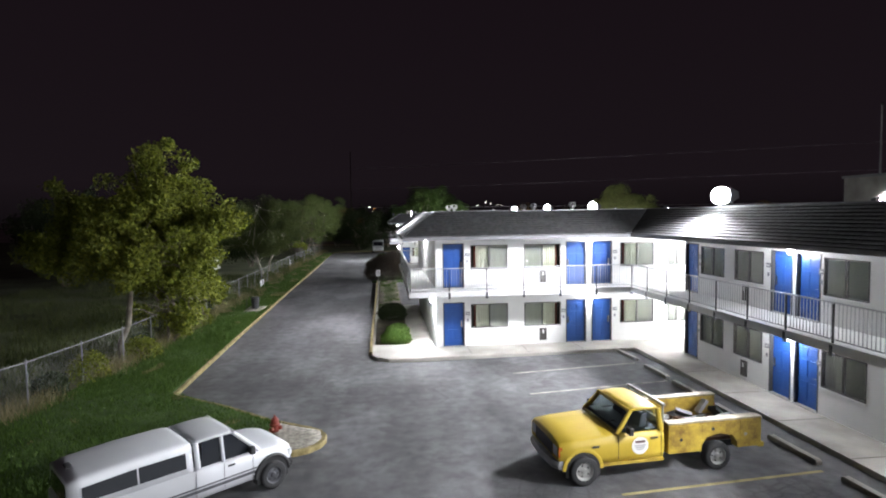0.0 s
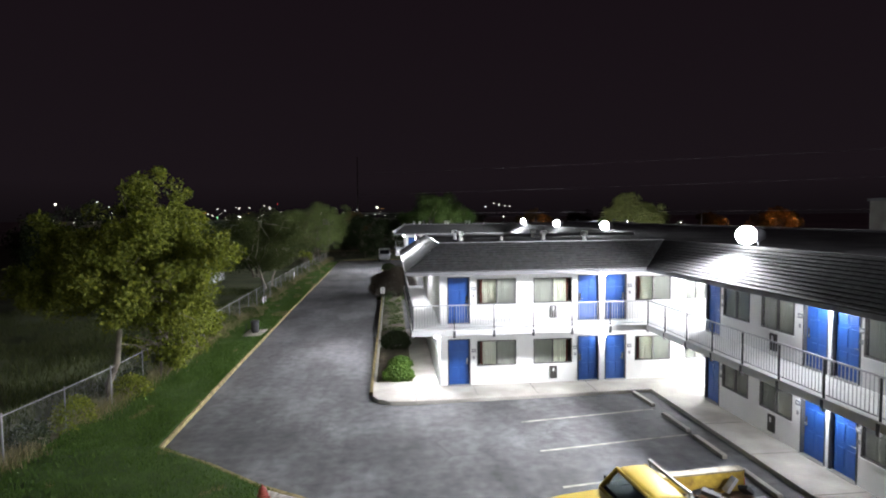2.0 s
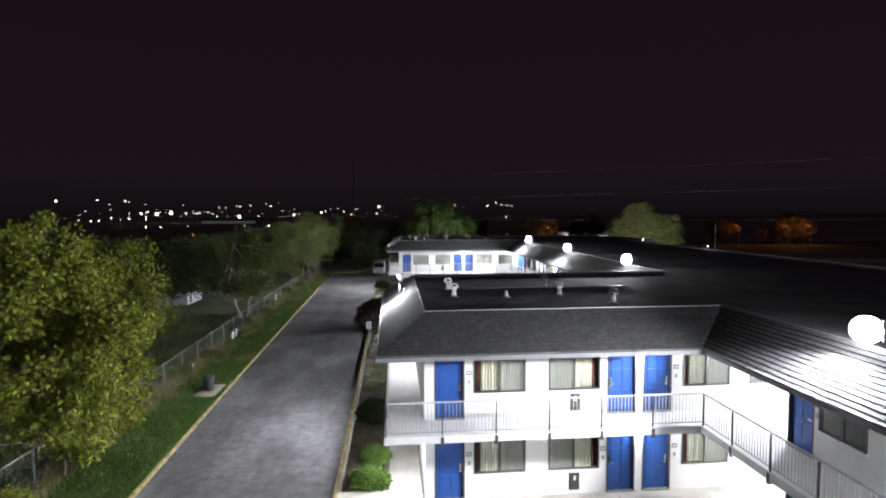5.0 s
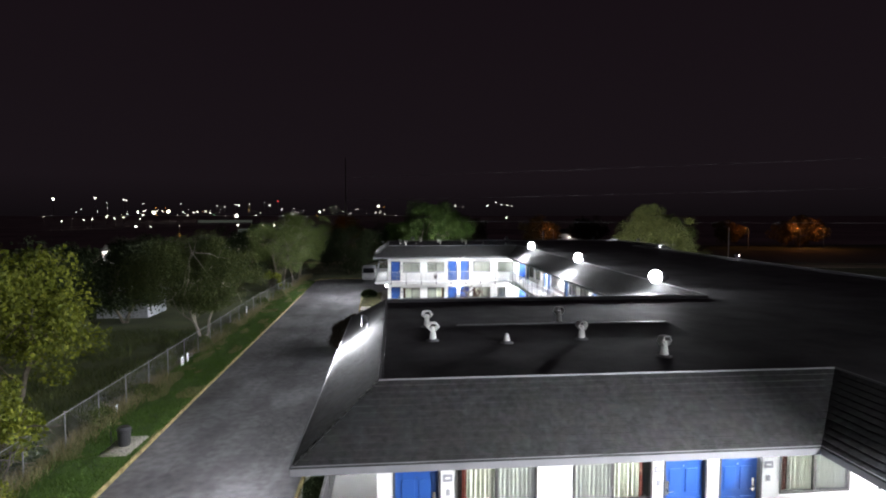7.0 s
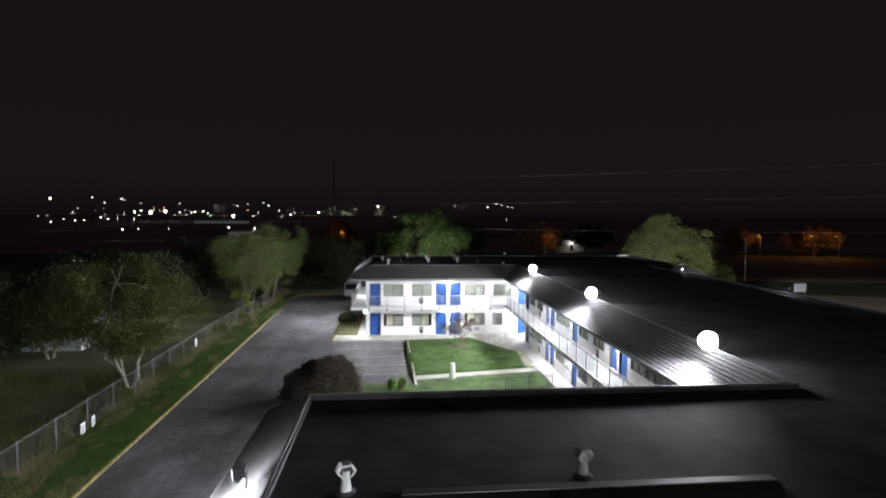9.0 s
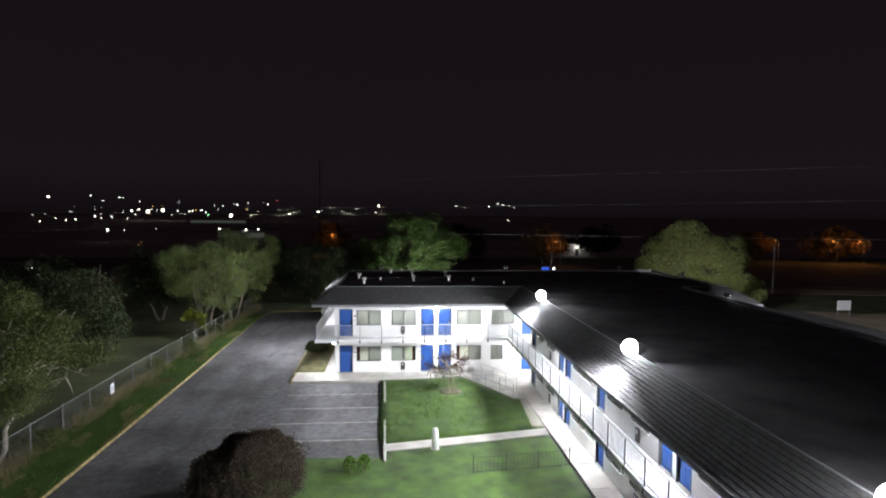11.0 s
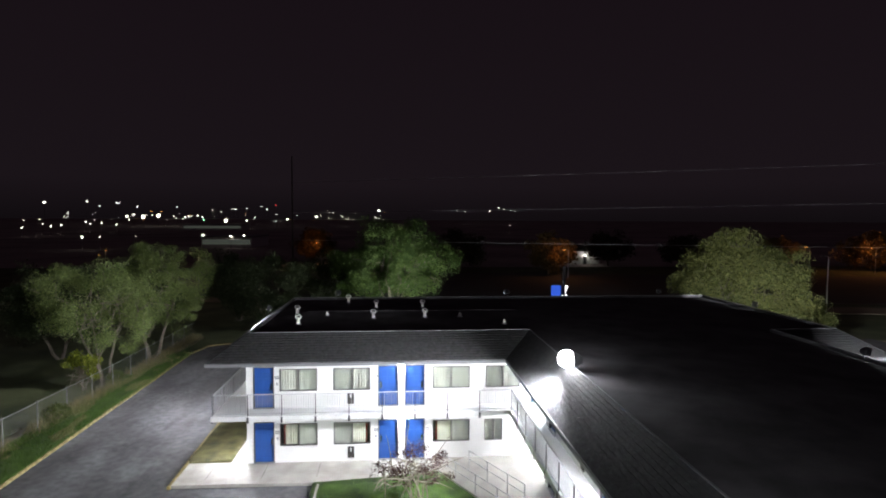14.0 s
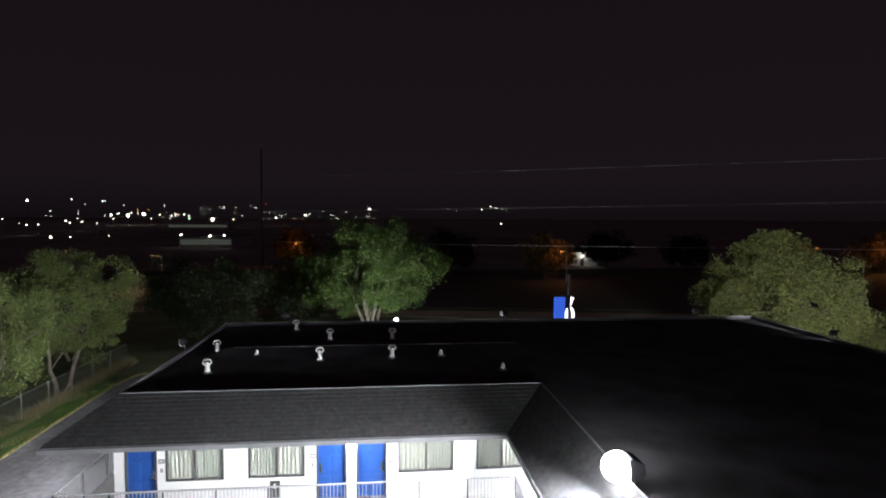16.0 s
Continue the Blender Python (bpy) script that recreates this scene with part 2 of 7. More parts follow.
ROOM_DARK = material("unlit_room_dark", (0.045, 0.042, 0.04), 0.9, 0, 0.2, 2, 40, 0.05)
PANE = glass_material("window_glass", (0.86, 0.88, 0.86))
SCREEN = screen_material()
CHROME = plain("chrome", (0.7, 0.7, 0.7), 0.15, 1.0)
STEEL = material("galvanised_steel", (0.22, 0.22, 0.21), 0.55, 0.4, 0.2, 4, 60, 0.05)
WHITE_METAL = material("white_vent_paint", (0.72, 0.72, 0.70), 0.5, 0, 0.12, 4, 40, 0.05)
GRILLE = material("brown_grille", (0.055, 0.05, 0.048), 0.55, 0.2, 0.2, 5, 50, 0.05)
LAMP_BODY = material("lamp_housing", (0.10, 0.10, 0.11), 0.45, 0.5, 0.2, 5, 50, 0.03)
LAMP_GLOW = glowing("lamp_lens", (0.94, 0.97, 1.0), 40.0)
FLOOD_GLOW = glowing("flood_lens", (0.94, 0.97, 1.0), 60.0)
TOWN_GLOW = glowing("town_lamp_glow", (1.0, 0.95, 0.82), 6.0)
AMBER_GLOW = glowing("amber_lamp_glow", (1.0, 0.42, 0.08), 4.0)
BAND_GLOW = glowing("lamplit_wall_glow", (0.85, 0.95, 0.8), 0.045)
RED_GLOW = glowing("red_lamp_glow", (1.0, 0.06, 0.05), 5.0)
GREEN_GLOW = glowing("green_lamp_glow", (0.35, 1.0, 0.45), 5.0)
GRASS = material("lawn_grass", (0.016, 0.050, 0.004), 0.95, 0, 0.6, 1.1, 30, 0.9, color2=(0.055, 0.108, 0.010))
FIELD = material("field_grass", (0.050, 0.080, 0.024), 0.95, 0, 0.5, 0.25, 20, 0.6, color2=(0.13, 0.145, 0.06))
DRY_GRASS = material("dry_verge_grass", (0.10, 0.09, 0.04), 0.95, 0, 0.4, 0.8, 35, 0.6, color2=(0.17, 0.15, 0.075))
MULCH = material("mulch_bed", (0.075, 0.062, 0.040), 0.95, 0, 0.5, 1.6, 50, 0.8, color2=(0.15, 0.13, 0.08))
SOIL = material("dark_soil", (0.045, 0.036, 0.022), 0.95, 0, 0.5, 2.5, 50, 0.8, color2=(0.085, 0.068, 0.04))
OLIVE_GRASS = material("olive_island_grass", (0.06, 0.055, 0.02), 0.95, 0, 0.5, 1.6, 40, 0.7, color2=(0.13, 0.12, 0.045))
GRAVEL = material("gravel", (0.20, 0.18, 0.15), 0.9, 0, 0.5, 9, 50, 0.9, color2=(0.42, 0.39, 0.33))
BARK = material("bark", (0.14, 0.12, 0.09), 0.9, 0, 0.4, 3, 30, 0.6)
BARK_DARK = material("dark_bark", (0.05, 0.042, 0.034), 0.9, 0, 0.4, 3, 30, 0.6)
BARK_PALE = material("pale_bark", (0.28, 0.25, 0.20), 0.9, 0, 0.4, 3, 30, 0.6)
LEAF_NEAR = leaf_material("yellow_green_leaf", (0.058, 0.076, 0.006), (0.205, 0.225, 0.018))
LEAF_GREEN = leaf_material("green_leaf", (0.036, 0.075, 0.014), (0.11, 0.17, 0.034))
LEAF_DIM = leaf_material("dull_green_leaf", (0.036, 0.054, 0.012), (0.110, 0.130, 0.034))
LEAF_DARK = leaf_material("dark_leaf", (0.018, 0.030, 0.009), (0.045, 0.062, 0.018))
LEAF_PALE = leaf_material("pale_green_leaf", (0.060, 0.088, 0.025), (0.175, 0.215, 0.060))
LEAF_OLIVE = leaf_material("olive_leaf", (0.060, 0.075, 0.020), (0.18, 0.19, 0.050))
LEAF_BUSH = leaf_material("bright_bush_leaf", (0.045, 0.10, 0.012), (0.13, 0.22, 0.035))
LEAF_PURPLE = leaf_material("dark_red_leaf", (0.018, 0.006, 0.006), (0.05, 0.017, 0.014))
# Leaf colour carries the amber lamplight of the far lit trees.
LEAF_AMBER = leaf_material("amber_lit_leaf", (0.08, 0.05, 0.015), (0.20, 0.13, 0.045))
LEAF_BROWN = leaf_material("brown_ivy_leaf", (0.034, 0.024, 0.014), (0.047, 0.033, 0.019))
BLADE = leaf_material("grass_blade", (0.024, 0.062, 0.006), (0.082, 0.140, 0.016))
BLADE_DRY = leaf_material("dry_weed_blade", (0.10, 0.09, 0.04), (0.26, 0.22, 0.11))
LINK = chain_link_material()
YELLOW_PAINT = material("faded_yellow_truck_paint", (0.47, 0.335, 0.035), 0.45, 0, 0.12, 1.5, 30, 0.02)
YELLOW_RUSTY = material("rusty_yellow_panel", (0.27, 0.15, 0.03), 0.6, 0, 0.45, 3.4, 22, 0.10, color2=(0.52, 0.37, 0.045))
WORN_LID = material("worn_bare_lid", (0.20, 0.16, 0.10), 0.6, 0.1, 0.45, 2.8, 25, 0.08, color2=(0.46, 0.40, 0.28))
WHITE_PAINT = material("white_car_paint", (0.58, 0.59, 0.61), 0.32, 0, 0.04, 1.5, 30, 0.01)
CAR_GLASS = glass_material("car_glass", (0.78, 0.82, 0.82))
DARK_GLASS = plain("dark_tinted_glass", (0.022, 0.024, 0.028), 0.06)
SEAT_CLOTH = material("grey_seat_cloth", (0.10, 0.10, 0.105), 0.9, 0, 0.2, 6, 60, 0.1)
TYRE = material("tyre_rubber", (0.022, 0.022, 0.023), 0.8, 0, 0.25, 6, 60, 0.1)
RIM = material("steel_rim", (0.42, 0.42, 0.40), 0.4, 0.6, 0.2, 6, 60, 0.05)
BLACK_TRIM = material("black_plastic", (0.022, 0.022, 0.023), 0.55, 0, 0.2, 5, 50, 0.05)
GREY_BUMPER = material("grey_bumper", (0.34, 0.34, 0.34), 0.4, 0.4, 0.2, 5, 50, 0.03)
RUST = material("rusty_scrap", (0.10, 0.055, 0.03), 0.85, 0.2, 0.5, 4, 30, 0.4)
AMBER = plain("amber_lens", (0.30, 0.085, 0.015), 0.2)
RED_LENS = plain("red_lens", (0.4, 0.02, 0.02), 0.2)
LENS_CLEAR = plain("headlight_lens", (0.6, 0.62, 0.62), 0.1)
HYDRANT_RED = material("red_hydrant_paint", (0.20, 0.035, 0.022), 0.5, 0, 0.3, 6, 40, 0.1)
BIN_BLACK = material("black_bin_plastic", (0.02, 0.02, 0.022), 0.6, 0, 0.3, 5, 50, 0.1)
SIGN_WHITE = material("white_sign_board", (0.72, 0.72, 0.72), 0.6, 0, 0.08, 3, 40, 0.02)
SIGN_GREY = plain("grey_sign_print", (0.25, 0.25, 0.27), 0.6)
SIGN_BLUE = plain("lit_blue_sign_face", (0.02, 0.06, 0.5), 0.4, 0, (0.05, 0.16, 0.9), 0.55)
SIGN_LIT = glowing("lit_white_sign_shape", (0.95, 0.97, 1.0), 2.2)
LOGO_WHITE = material("white_decal", (0.75, 0.74, 0.70), 0.5, 0, 0.06, 6, 50, 0.01)
LOGO_RED = plain("dark_decal_bar", (0.10, 0.05, 0.05), 0.5)
ROAD_FAR = material("far_road_asphalt", (0.06, 0.058, 0.055), 0.9, 0, 0.2, 0.1, 10, 0.1)
# Paler than the dark land itself: the colour stands in for haze.
FAR_FIELD = material("hazed_far_land", (0.30, 0.26, 0.24), 0.95, 0, 0.45, 0.02, 0.3, 0.0, color2=(0.58, 0.50, 0.47))
VERGE_FAR = material("far_pale_verge", (0.30, 0.25, 0.17), 0.95, 0, 0.3, 0.2, 10, 0.2)
SHED = material("grey_shed_wall", (0.46, 0.47, 0.50), 0.8, 0, 0.3, 0.8, 20, 0.1)
TIMBER = material("utility_pole_timber", (0.10, 0.085, 0.08), 0.9, 0, 0.3, 2, 30, 0.3)
WIRE = material("cable_sheath", (0.5, 0.49, 0.5), 0.6, 0.2, 0.1, 2, 30, 0.0)
DARK_METAL = material("black_fence_paint", (0.02, 0.02, 0.021), 0.5, 0.2, 0.2, 5, 50, 0.05)

# ---- mesh helpers ----


def box(bm, x0, x1, y0, y1, z0, z1, m=None):
    vs = [Vector((x, y, z)) for z in (z0, z1) for x, y in ((x0, y0), (x1, y0), (x1, y1), (x0, y1))]
    if m is not None:
        vs = [m @ v for v in vs]
    v = [bm.verts.new(p) for p in vs]
    for f in ((3, 2, 1, 0), (4, 5, 6, 7), (0, 1, 5, 4), (1, 2, 6, 5), (2, 3, 7, 6), (3, 0, 4, 7)):
        bm.faces.new([v[i] for i in f])
    return v


def tube(bm, p0, p1, r0, r1=None, n=8, caps=True):
    r1 = r0 if r1 is None else r1
    p0, p1 = Vector(p0), Vector(p1)
    d = (p1 - p0).normalized()
    a = d.orthogonal().normalized()
    b = d.cross(a)
    rings = []
    for p, r in ((p0, r0), (p1, r1)):
        rings.append([bm.verts.new(p + (a * math.cos(2 * math.pi * i / n) + b * math.sin(2 * math.pi * i / n)) * r) for i in range(n)])
    for i in range(n):
        bm.faces.new([rings[0][i], rings[0][(i + 1) % n], rings[1][(i + 1) % n], rings[1][i]])
    if caps:
        bm.faces.new(rings[0][::-1])
        bm.faces.new(rings[1])


def lathe(bm, profile, n=16, axis="z", origin=(0, 0, 0), cap=True):
    """Turns a profile of (radius, height) round an axis."""
    o = Vector(origin)
    rings = []
    for r, h in profile:
        ring = []
        for i in range(n):
            c, s = r * math.cos(2 * math.pi * i / n), r * math.sin(2 * math.pi * i / n)
            ring.append(bm.verts.new(o + Vector({"z": (c, s, h), "y": (c, h, s), "x": (h, c, s)}[axis])))
        rings.append(ring)
    for k in range(len(rings) - 1):
        for i in range(n):
            bm.faces.new([rings[k][i], rings[k][(i + 1) % n], rings[k + 1][(i + 1) % n], rings[k + 1][i]])
    if cap:
        bm.faces.new(rings[0][::-1])
        bm.faces.new(rings[-1])


def prism(bm, outline, y0, y1, m=None):
    """An outline of (x, z) carried from y0 to y1."""
    a = [Vector((x, y0, z)) for x, z in outline]
    b = [Vector((x, y1, z)) for x, z in outline]
    if m is not None:
        a, b = [m @ v for v in a], [m @ v for v in b]
    va, vb = [bm.verts.new(v) for v in a], [bm.verts.new(v) for v in b]
    k = len(va)
    bm.faces.new(va)
    bm.faces.new(vb[::-1])
    for i in range(k):
        bm.faces.new([va[(i + 1) % k], va[i], vb[i], vb[(i + 1) % k]])


def slab(bm, outline, z0, z1):
    """A flat plan outline of (x, y) with thickness."""
    va = [bm.verts.new((x, y, z0)) for x, y in outline]
    vb = [bm.verts.new((x, y, z1)) for x, y in outline]
    k = len(va)
    bm.faces.new(va[::-1])
    bm.faces.new(vb)
    for i in range(k):
        bm.faces.new([va[i], va[(i + 1) % k], vb[(i + 1) % k], vb[i]])


def finish(name, bm, mat, bevel=0.0, smooth=False):
    if bevel:
        bmesh.ops.bevel(bm, geom=list(bm.edges), offset=bevel, segments=2, affect="EDGES", profile=0.6)
    bmesh.ops.recalc_face_normals(bm, faces=list(bm.faces))
    me = bpy.data.meshes.new(name)
    bm.to_mesh(me)
    bm.free()
    me.materials.append(mat)
    if smooth:
        for p in me.polygons:
            p.use_smooth = True
    return new(name, me)


def part(name, bm, mat, parent, label="", bevel=0.0, smooth=False):
    ob = finish(name, bm, mat, bevel, smooth)
    ob.parent = parent
    if label:
        ob["label"] = label
    return ob


def structure(name, bm, mat, label, category, bevel=0.0):
    return tagged(finish(name, bm, mat, bevel), label, category, "", "structure")


def thing(name, label, category, group="", at=(0, 0, 0), turn=0.0):
    ob = new(name)
    ob.empty_display_size = 0.2
    tagged(ob, label, category, group)
    ob.matrix_basis = pose(*at, 0, 0, turn)
    return ob


def fresh():
    return bmesh.new()


def mesh_from(name, verts, faces, mat):
    me = bpy.data.meshes.new(name)
    me.from_pydata(verts, [], faces)
    me.materials.append(mat)
    return new(name, me)


# ---- ground, drive and kerbs ----
WALK_Z, FLOOR2, WALL_TOP, EAVE_Z, PARAPET_Z, DECK_Z = 0.15, 2.95, 5.52, 5.40, 6.56, 6.42
LEFT_KERB = [(-7.53, 22.89), (-7.77, 31.95), (-8.14, 49.79), (-8.5, 76.13), (-9.09, 100.84), (-8.54, 103.77), (-6.99, 104.64), (6.23, 104.89)]
NOSE_KERB = [(-12.6, 9.6), (-6.74, 14.04), (-2.91, 17.16), (-2.53, 17.2), (-2.15, 17.37), (-1.87, 17.67), (-1.75, 18.02), (-1.77, 18.37), (-1.95, 18.72), (-2.28, 19.0), (-2.71, 19.27), (-3.59, 19.83), (-5.38, 21.37), (-7.53, 22.89)]
FENCE = [(-14.0, 14.0), (-11.91, 22.12), (-11.36, 26.81), (-11.19, 32.84), (-11.36, 54.92), (-11.54, 75.11), (-11.12, 88.61), (-11.19, 108.06)]

bm = fresh()
slab(bm, [(-4000, -4000), (4000, -4000), (4000, 4500), (-4000, 4500)], -0.5, -0.06)
structure("ground", bm, FIELD, "dark rough grass field running out to the horizon", "ground")

bm = fresh()
left = NOSE_KERB + LEFT_KERB[1:]
slab(bm, [(-12.6, -30), (60, -30), (60, 103.2)] + left[::-1], -0.3, 0.0)
structure("road", bm, ASPHALT, "worn grey cracked asphalt drive and parking lot", "road")


def kerb_strip(name, pts, width, z0, z1, mat, label, side=1):
    """A kerb with rounded top edges along a line, to its left (side 1) or right."""
    bm = fresh()
    rows = []
    for i, p in enumerate(pts):
        a = Vector(pts[max(i - 1, 0)])
        c = Vector(pts[min(i + 1, len(pts) - 1)])
        e = (c - a).normalized()
        n = Vector((-e.y, e.x)) * side
        q = Vector(p)
        prof = [(0, z0), (0.0, z1 - 0.03), (0.03, z1), (width - 0.02, z1), (width, z1 - 0.02), (width, z0)]
        rows.append([bm.verts.new((q.x + n.x * u, q.y + n.y * u, z)) for u, z in prof])
    for r, s in zip(rows, rows[1:]):
        for k in range(5):
            bm.faces.new([r[k], r[k + 1], s[k + 1], s[k]])
    bm.faces.new(rows[0])
    bm.faces.new(rows[-1][::-1])
    return structure(name, bm, mat, label, "kerb")


kerb_strip("kerb_drive", LEFT_KERB, 0.13, -0.1, 0.14, KERB_YELLOW, "worn yellow-painted kerb along the grass verge")
kerb_strip("kerb_nose", NOSE_KERB, 0.16, -0.1, 0.14, KERB_YELLOW, "worn yellow kerb round the gravel nose of the verge")


def bumpy(name, outline, z, mat, label, category, step=0.5, rise=0.04, kind="structure"):
    """A planted or grassed patch: a fine grid inside the outline with uneven height, its rim going down into the ground."""
    bm = fresh()
    v = [bm.verts.new((x, y, z)) for x, y in outline]
    f = bm.faces.new(v)
    for tri in tessellate_polygon([[q.co for q in v]]):
        bm.faces.new([v[i] for i in tri])
    bm.faces.remove(f)
    for k in range(6):
        long = [e for e in bm.edges if e.calc_length() > step * 2.2]
        if not long:
            break
        bmesh.ops.subdivide_edges(bm, edges=long, cuts=1)
        bmesh.ops.triangulate(bm, faces=[q for q in bm.faces if len(q.verts) > 3])
    for q in bm.verts:
        if not q.is_boundary:
            q.co.z += rise * (noise.noise(Vector((q.co.x * 0.6, q.co.y * 0.6, 3.1))) + 0.5 * noise.noise(Vector((q.co.x * 2.1, q.co.y * 2.1, 7.7))))
    rim = bmesh.ops.extrude_edge_only(bm, edges=[e for e in bm.edges if e.is_boundary])
    for q in rim["geom"]:
        if isinstance(q, bmesh.types.BMVert):
            q.co.z = -0.1
    ob = finish(name, bm, mat)
    for p in ob.data.polygons:
        p.use_smooth = True
    return tagged(ob, label, category, "", kind)


def beside(pts, d):
    out = []
    for i, p in enumerate(pts):
        e = (Vector(pts[min(i + 1, len(pts) - 1)]) - Vector(pts[max(i - 1, 0)])).normalized()
        out.append((p[0] - e.y * d, p[1] + e.x * d))
    return out


inner = beside(LEFT_KERB[:5], 0.17)
fence_side = [(x + 0.7, y) for x, y in FENCE if y > 15]
bumpy("verge", [(-13.2, 16.5)] + [(-9.5, 12.3)] + beside(NOSE_KERB[1:3], 0.17) + [(-3.2, 17.72), (-3.5, 19.5)] + beside(NOSE_KERB[11:13], 0.17) + inner + [(-10.3, 104.0)] + fence_side[::-1][1:],
      0.13, GRASS, "mown green grass verge beside the drive", "grass", 0.5, 0.06)
bumpy("verge_fence_strip", [(-14.4, 15.0), (-12.6, 16.6)] + [(x + 0.75, y) for x, y in FENCE[1:]] + [(x - 0.9, y) for x, y in FENCE[1:]][::-1], 0.10, DRY_GRASS, "dry brown unmown grass along the fence foot", "grass", 0.5, 0.08)
bumpy("gravel_patch", [(-3.2, 17.65), (-2.7, 17.43), (-2.1, 17.6), (-1.88, 18.1), (-2.0, 18.66), (-2.6, 19.0), (-3.5, 19.55)], 0.14, GRAVEL, "pale gravel on the tip of the verge", "gravel", 0.18, 0.05)
bumpy("bin_pad", [(-9.42, 40.27), (-8.32, 40.27), (-8.26, 42.27), (-9.46, 42.27)], 0.205, GRAVEL, "worn pale dirt pad under the litter bin", "ground", 0.3, 0.02)

# ---- sidewalks, islands and the lawn ----


def rounded(x0, x1, y0, y1, r, corners="abcd", n=5):
    """Plan outline with rounded corners: a (x0,y0), b (x1,y0), c (x1,y1), d (x0,y1)."""
    out = []
    for key, cx, cy, a0 in (("a", x0 + r, y0 + r, 180), ("b", x1 - r, y0 + r, 270), ("c", x1 - r, y1 - r, 0), ("d", x0 + r, y1 - r, 90)):
        if key in corners:
            out += [(cx + r * math.cos(radians(a0 + 90 * i / n)), cy + r * math.sin(radians(a0 + 90 * i / n))) for i in range(n + 1)]
        else:
            out.append({"a": (x0, y0), "b": (x1, y0), "c": (x1, y1), "d": (x0, y1)}[key])
    return out


def paving(name, outline, z, label, joints=()):
    bm = fresh()
    slab(bm, outline, -0.2, z)
    ob = structure(name, bm, CONCRETE, label, "pavement")
    for x0, x1, y0, y1 in joints:
        jb = fresh()
        box(jb, x0, x1, y0, y1, z + 0.0005, z + 0.004)
        part("joint", jb, GRILLE, ob)
    return ob


paving("pavement_court_front", [(-0.62, 27.2), (-0.4, 26.75), (0.2, 26.5), (1.2, 26.45), (11.44, 26.75), (11.44, -20), (13.2, -20), (13.2, 25.3), (16.5, 25.3), (16.5, 28.45), (2.3, 28.45), (2.3, 41.2), (1.15, 41.2), (1.15, 29.2), (-0.62, 29.2)], 0.15,
       "pale concrete walkway along the motel front", [(1.18, 1.2, 26.5, 29.1)] + [(x, x + 0.02, 26.7, 28.28) for x in (3.8, 6.4, 9.0)] + [(11.46, 13.05, y, y + 0.02) for y in (22.6, 20.0, 17.4, 14.8, 12.2)])
paving("pavement_island_path", [(-0.62, 36.2), (1.15, 36.2), (1.15, 38.0), (-0.62, 38.0)], 0.148, "short concrete path across the planted island")
paving("pavement_island_tail", [(-0.62, 39.7), (1.15, 39.9), (1.15, 40.6), (-0.62, 40.4)], 0.147, "concrete strip at the end of the planting bed")
paving("pavement_wing_front", [(-0.75, 74.9), (5.65, 74.75), (9.6, 75.2), (11.7, 75.6), (14.6, 70.3), (15.40, 70.2), (15.35, 44.0), (16.7, 44.0), (16.7, 74.0), (19.0, 74.0), (19.0, 77.15), (2.0, 77.15), (2.0, 90.0), (1.3, 90.0), (1.3, 77.2), (-0.75, 77.2)], 0.15,
       "pale concrete walkway round the second court", [(x, x + 0.02, 75.3, 76.9) for x in (0.6, 3.2, 5.8, 8.4)] + [(15.4, 16.3, y, y + 0.02) for y in (68, 65.5, 63, 60.5, 58, 55.5)])
paving("pavement_lawn_path", [(6.15, 62.6), (15.3, 64.2), (15.3, 65.1), (6.15, 63.5)], 0.145, "narrow concrete path across the lawn")
kerb_strip("kerb_island", [(-0.62, 57.0), (-0.62, 41.0), (-0.66, 33.0), (-0.66, 27.6), (-0.5, 26.9), (0.1, 26.42), (1.2, 26.36), (6.0, 26.55), (11.40, 26.70)], 0.13, -0.1, 0.155, CONCRETE, "concrete kerb edge of the walkway", 1)
kerb_strip("kerb_island_paint", [(-0.80, 57.0), (-0.80, 41.0), (-0.82, 33.0), (-0.80, 27.8)], 0.15, -0.1, 0.16, KERB_YELLOW, "yellow-painted kerb beside the planted island", 1)
kerb_strip("kerb_wing", [(-1.25, 88.0), (-1.1, 81.0), (-0.9, 74.8)], 0.15, -0.1, 0.16, KERB_YELLOW, "yellow-painted kerb beside the far island", 1)
kerb_strip("kerb_lawn", [(6.12, 61.4), (5.89, 74.55)], 0.16, -0.1, 0.17, CONCRETE, "grey concrete kerb between parking lot and lawn", -1)
bumpy("planting_bed", rounded(-0.50, 1.13, 29.25, 36.15, 0.2), 0.16, MULCH, "brown mulch planting bed", "planting bed", 0.3, 0.05)
bumpy("planting_bed_grass", rounded(-0.50, 1.13, 38.05, 57.0, 0.2), 0.16, MULCH, "dirt bed with patchy grass beside the wing", "planting bed", 0.4, 0.05)
bumpy("far_planting_bed", rounded(-0.95, 1.25, 77.4, 87.8, 0.2), 0.16, OLIVE_GRASS, "dry olive grass island beside the far wing", "planting bed", 0.4, 0.04)
bumpy("lawn", [(6.0, 63.55), (15.25, 65.2), (15.25, 70.1), (14.5, 70.2), (11.6, 75.5), (9.6, 75.1), (5.72, 74.7)], 0.17, GRASS, "bright green mown lawn in the court", "lawn", 0.4, 0.05)
bumpy("lawn_near_strip", [(-1.2, 56.0), (15.2, 56.0), (15.2, 64.1), (6.2, 62.55), (6.2, 61.85), (-0.6, 62.2)], 0.14, GRASS, "darker grass strip behind the first wing", "lawn", 0.5, 0.06)
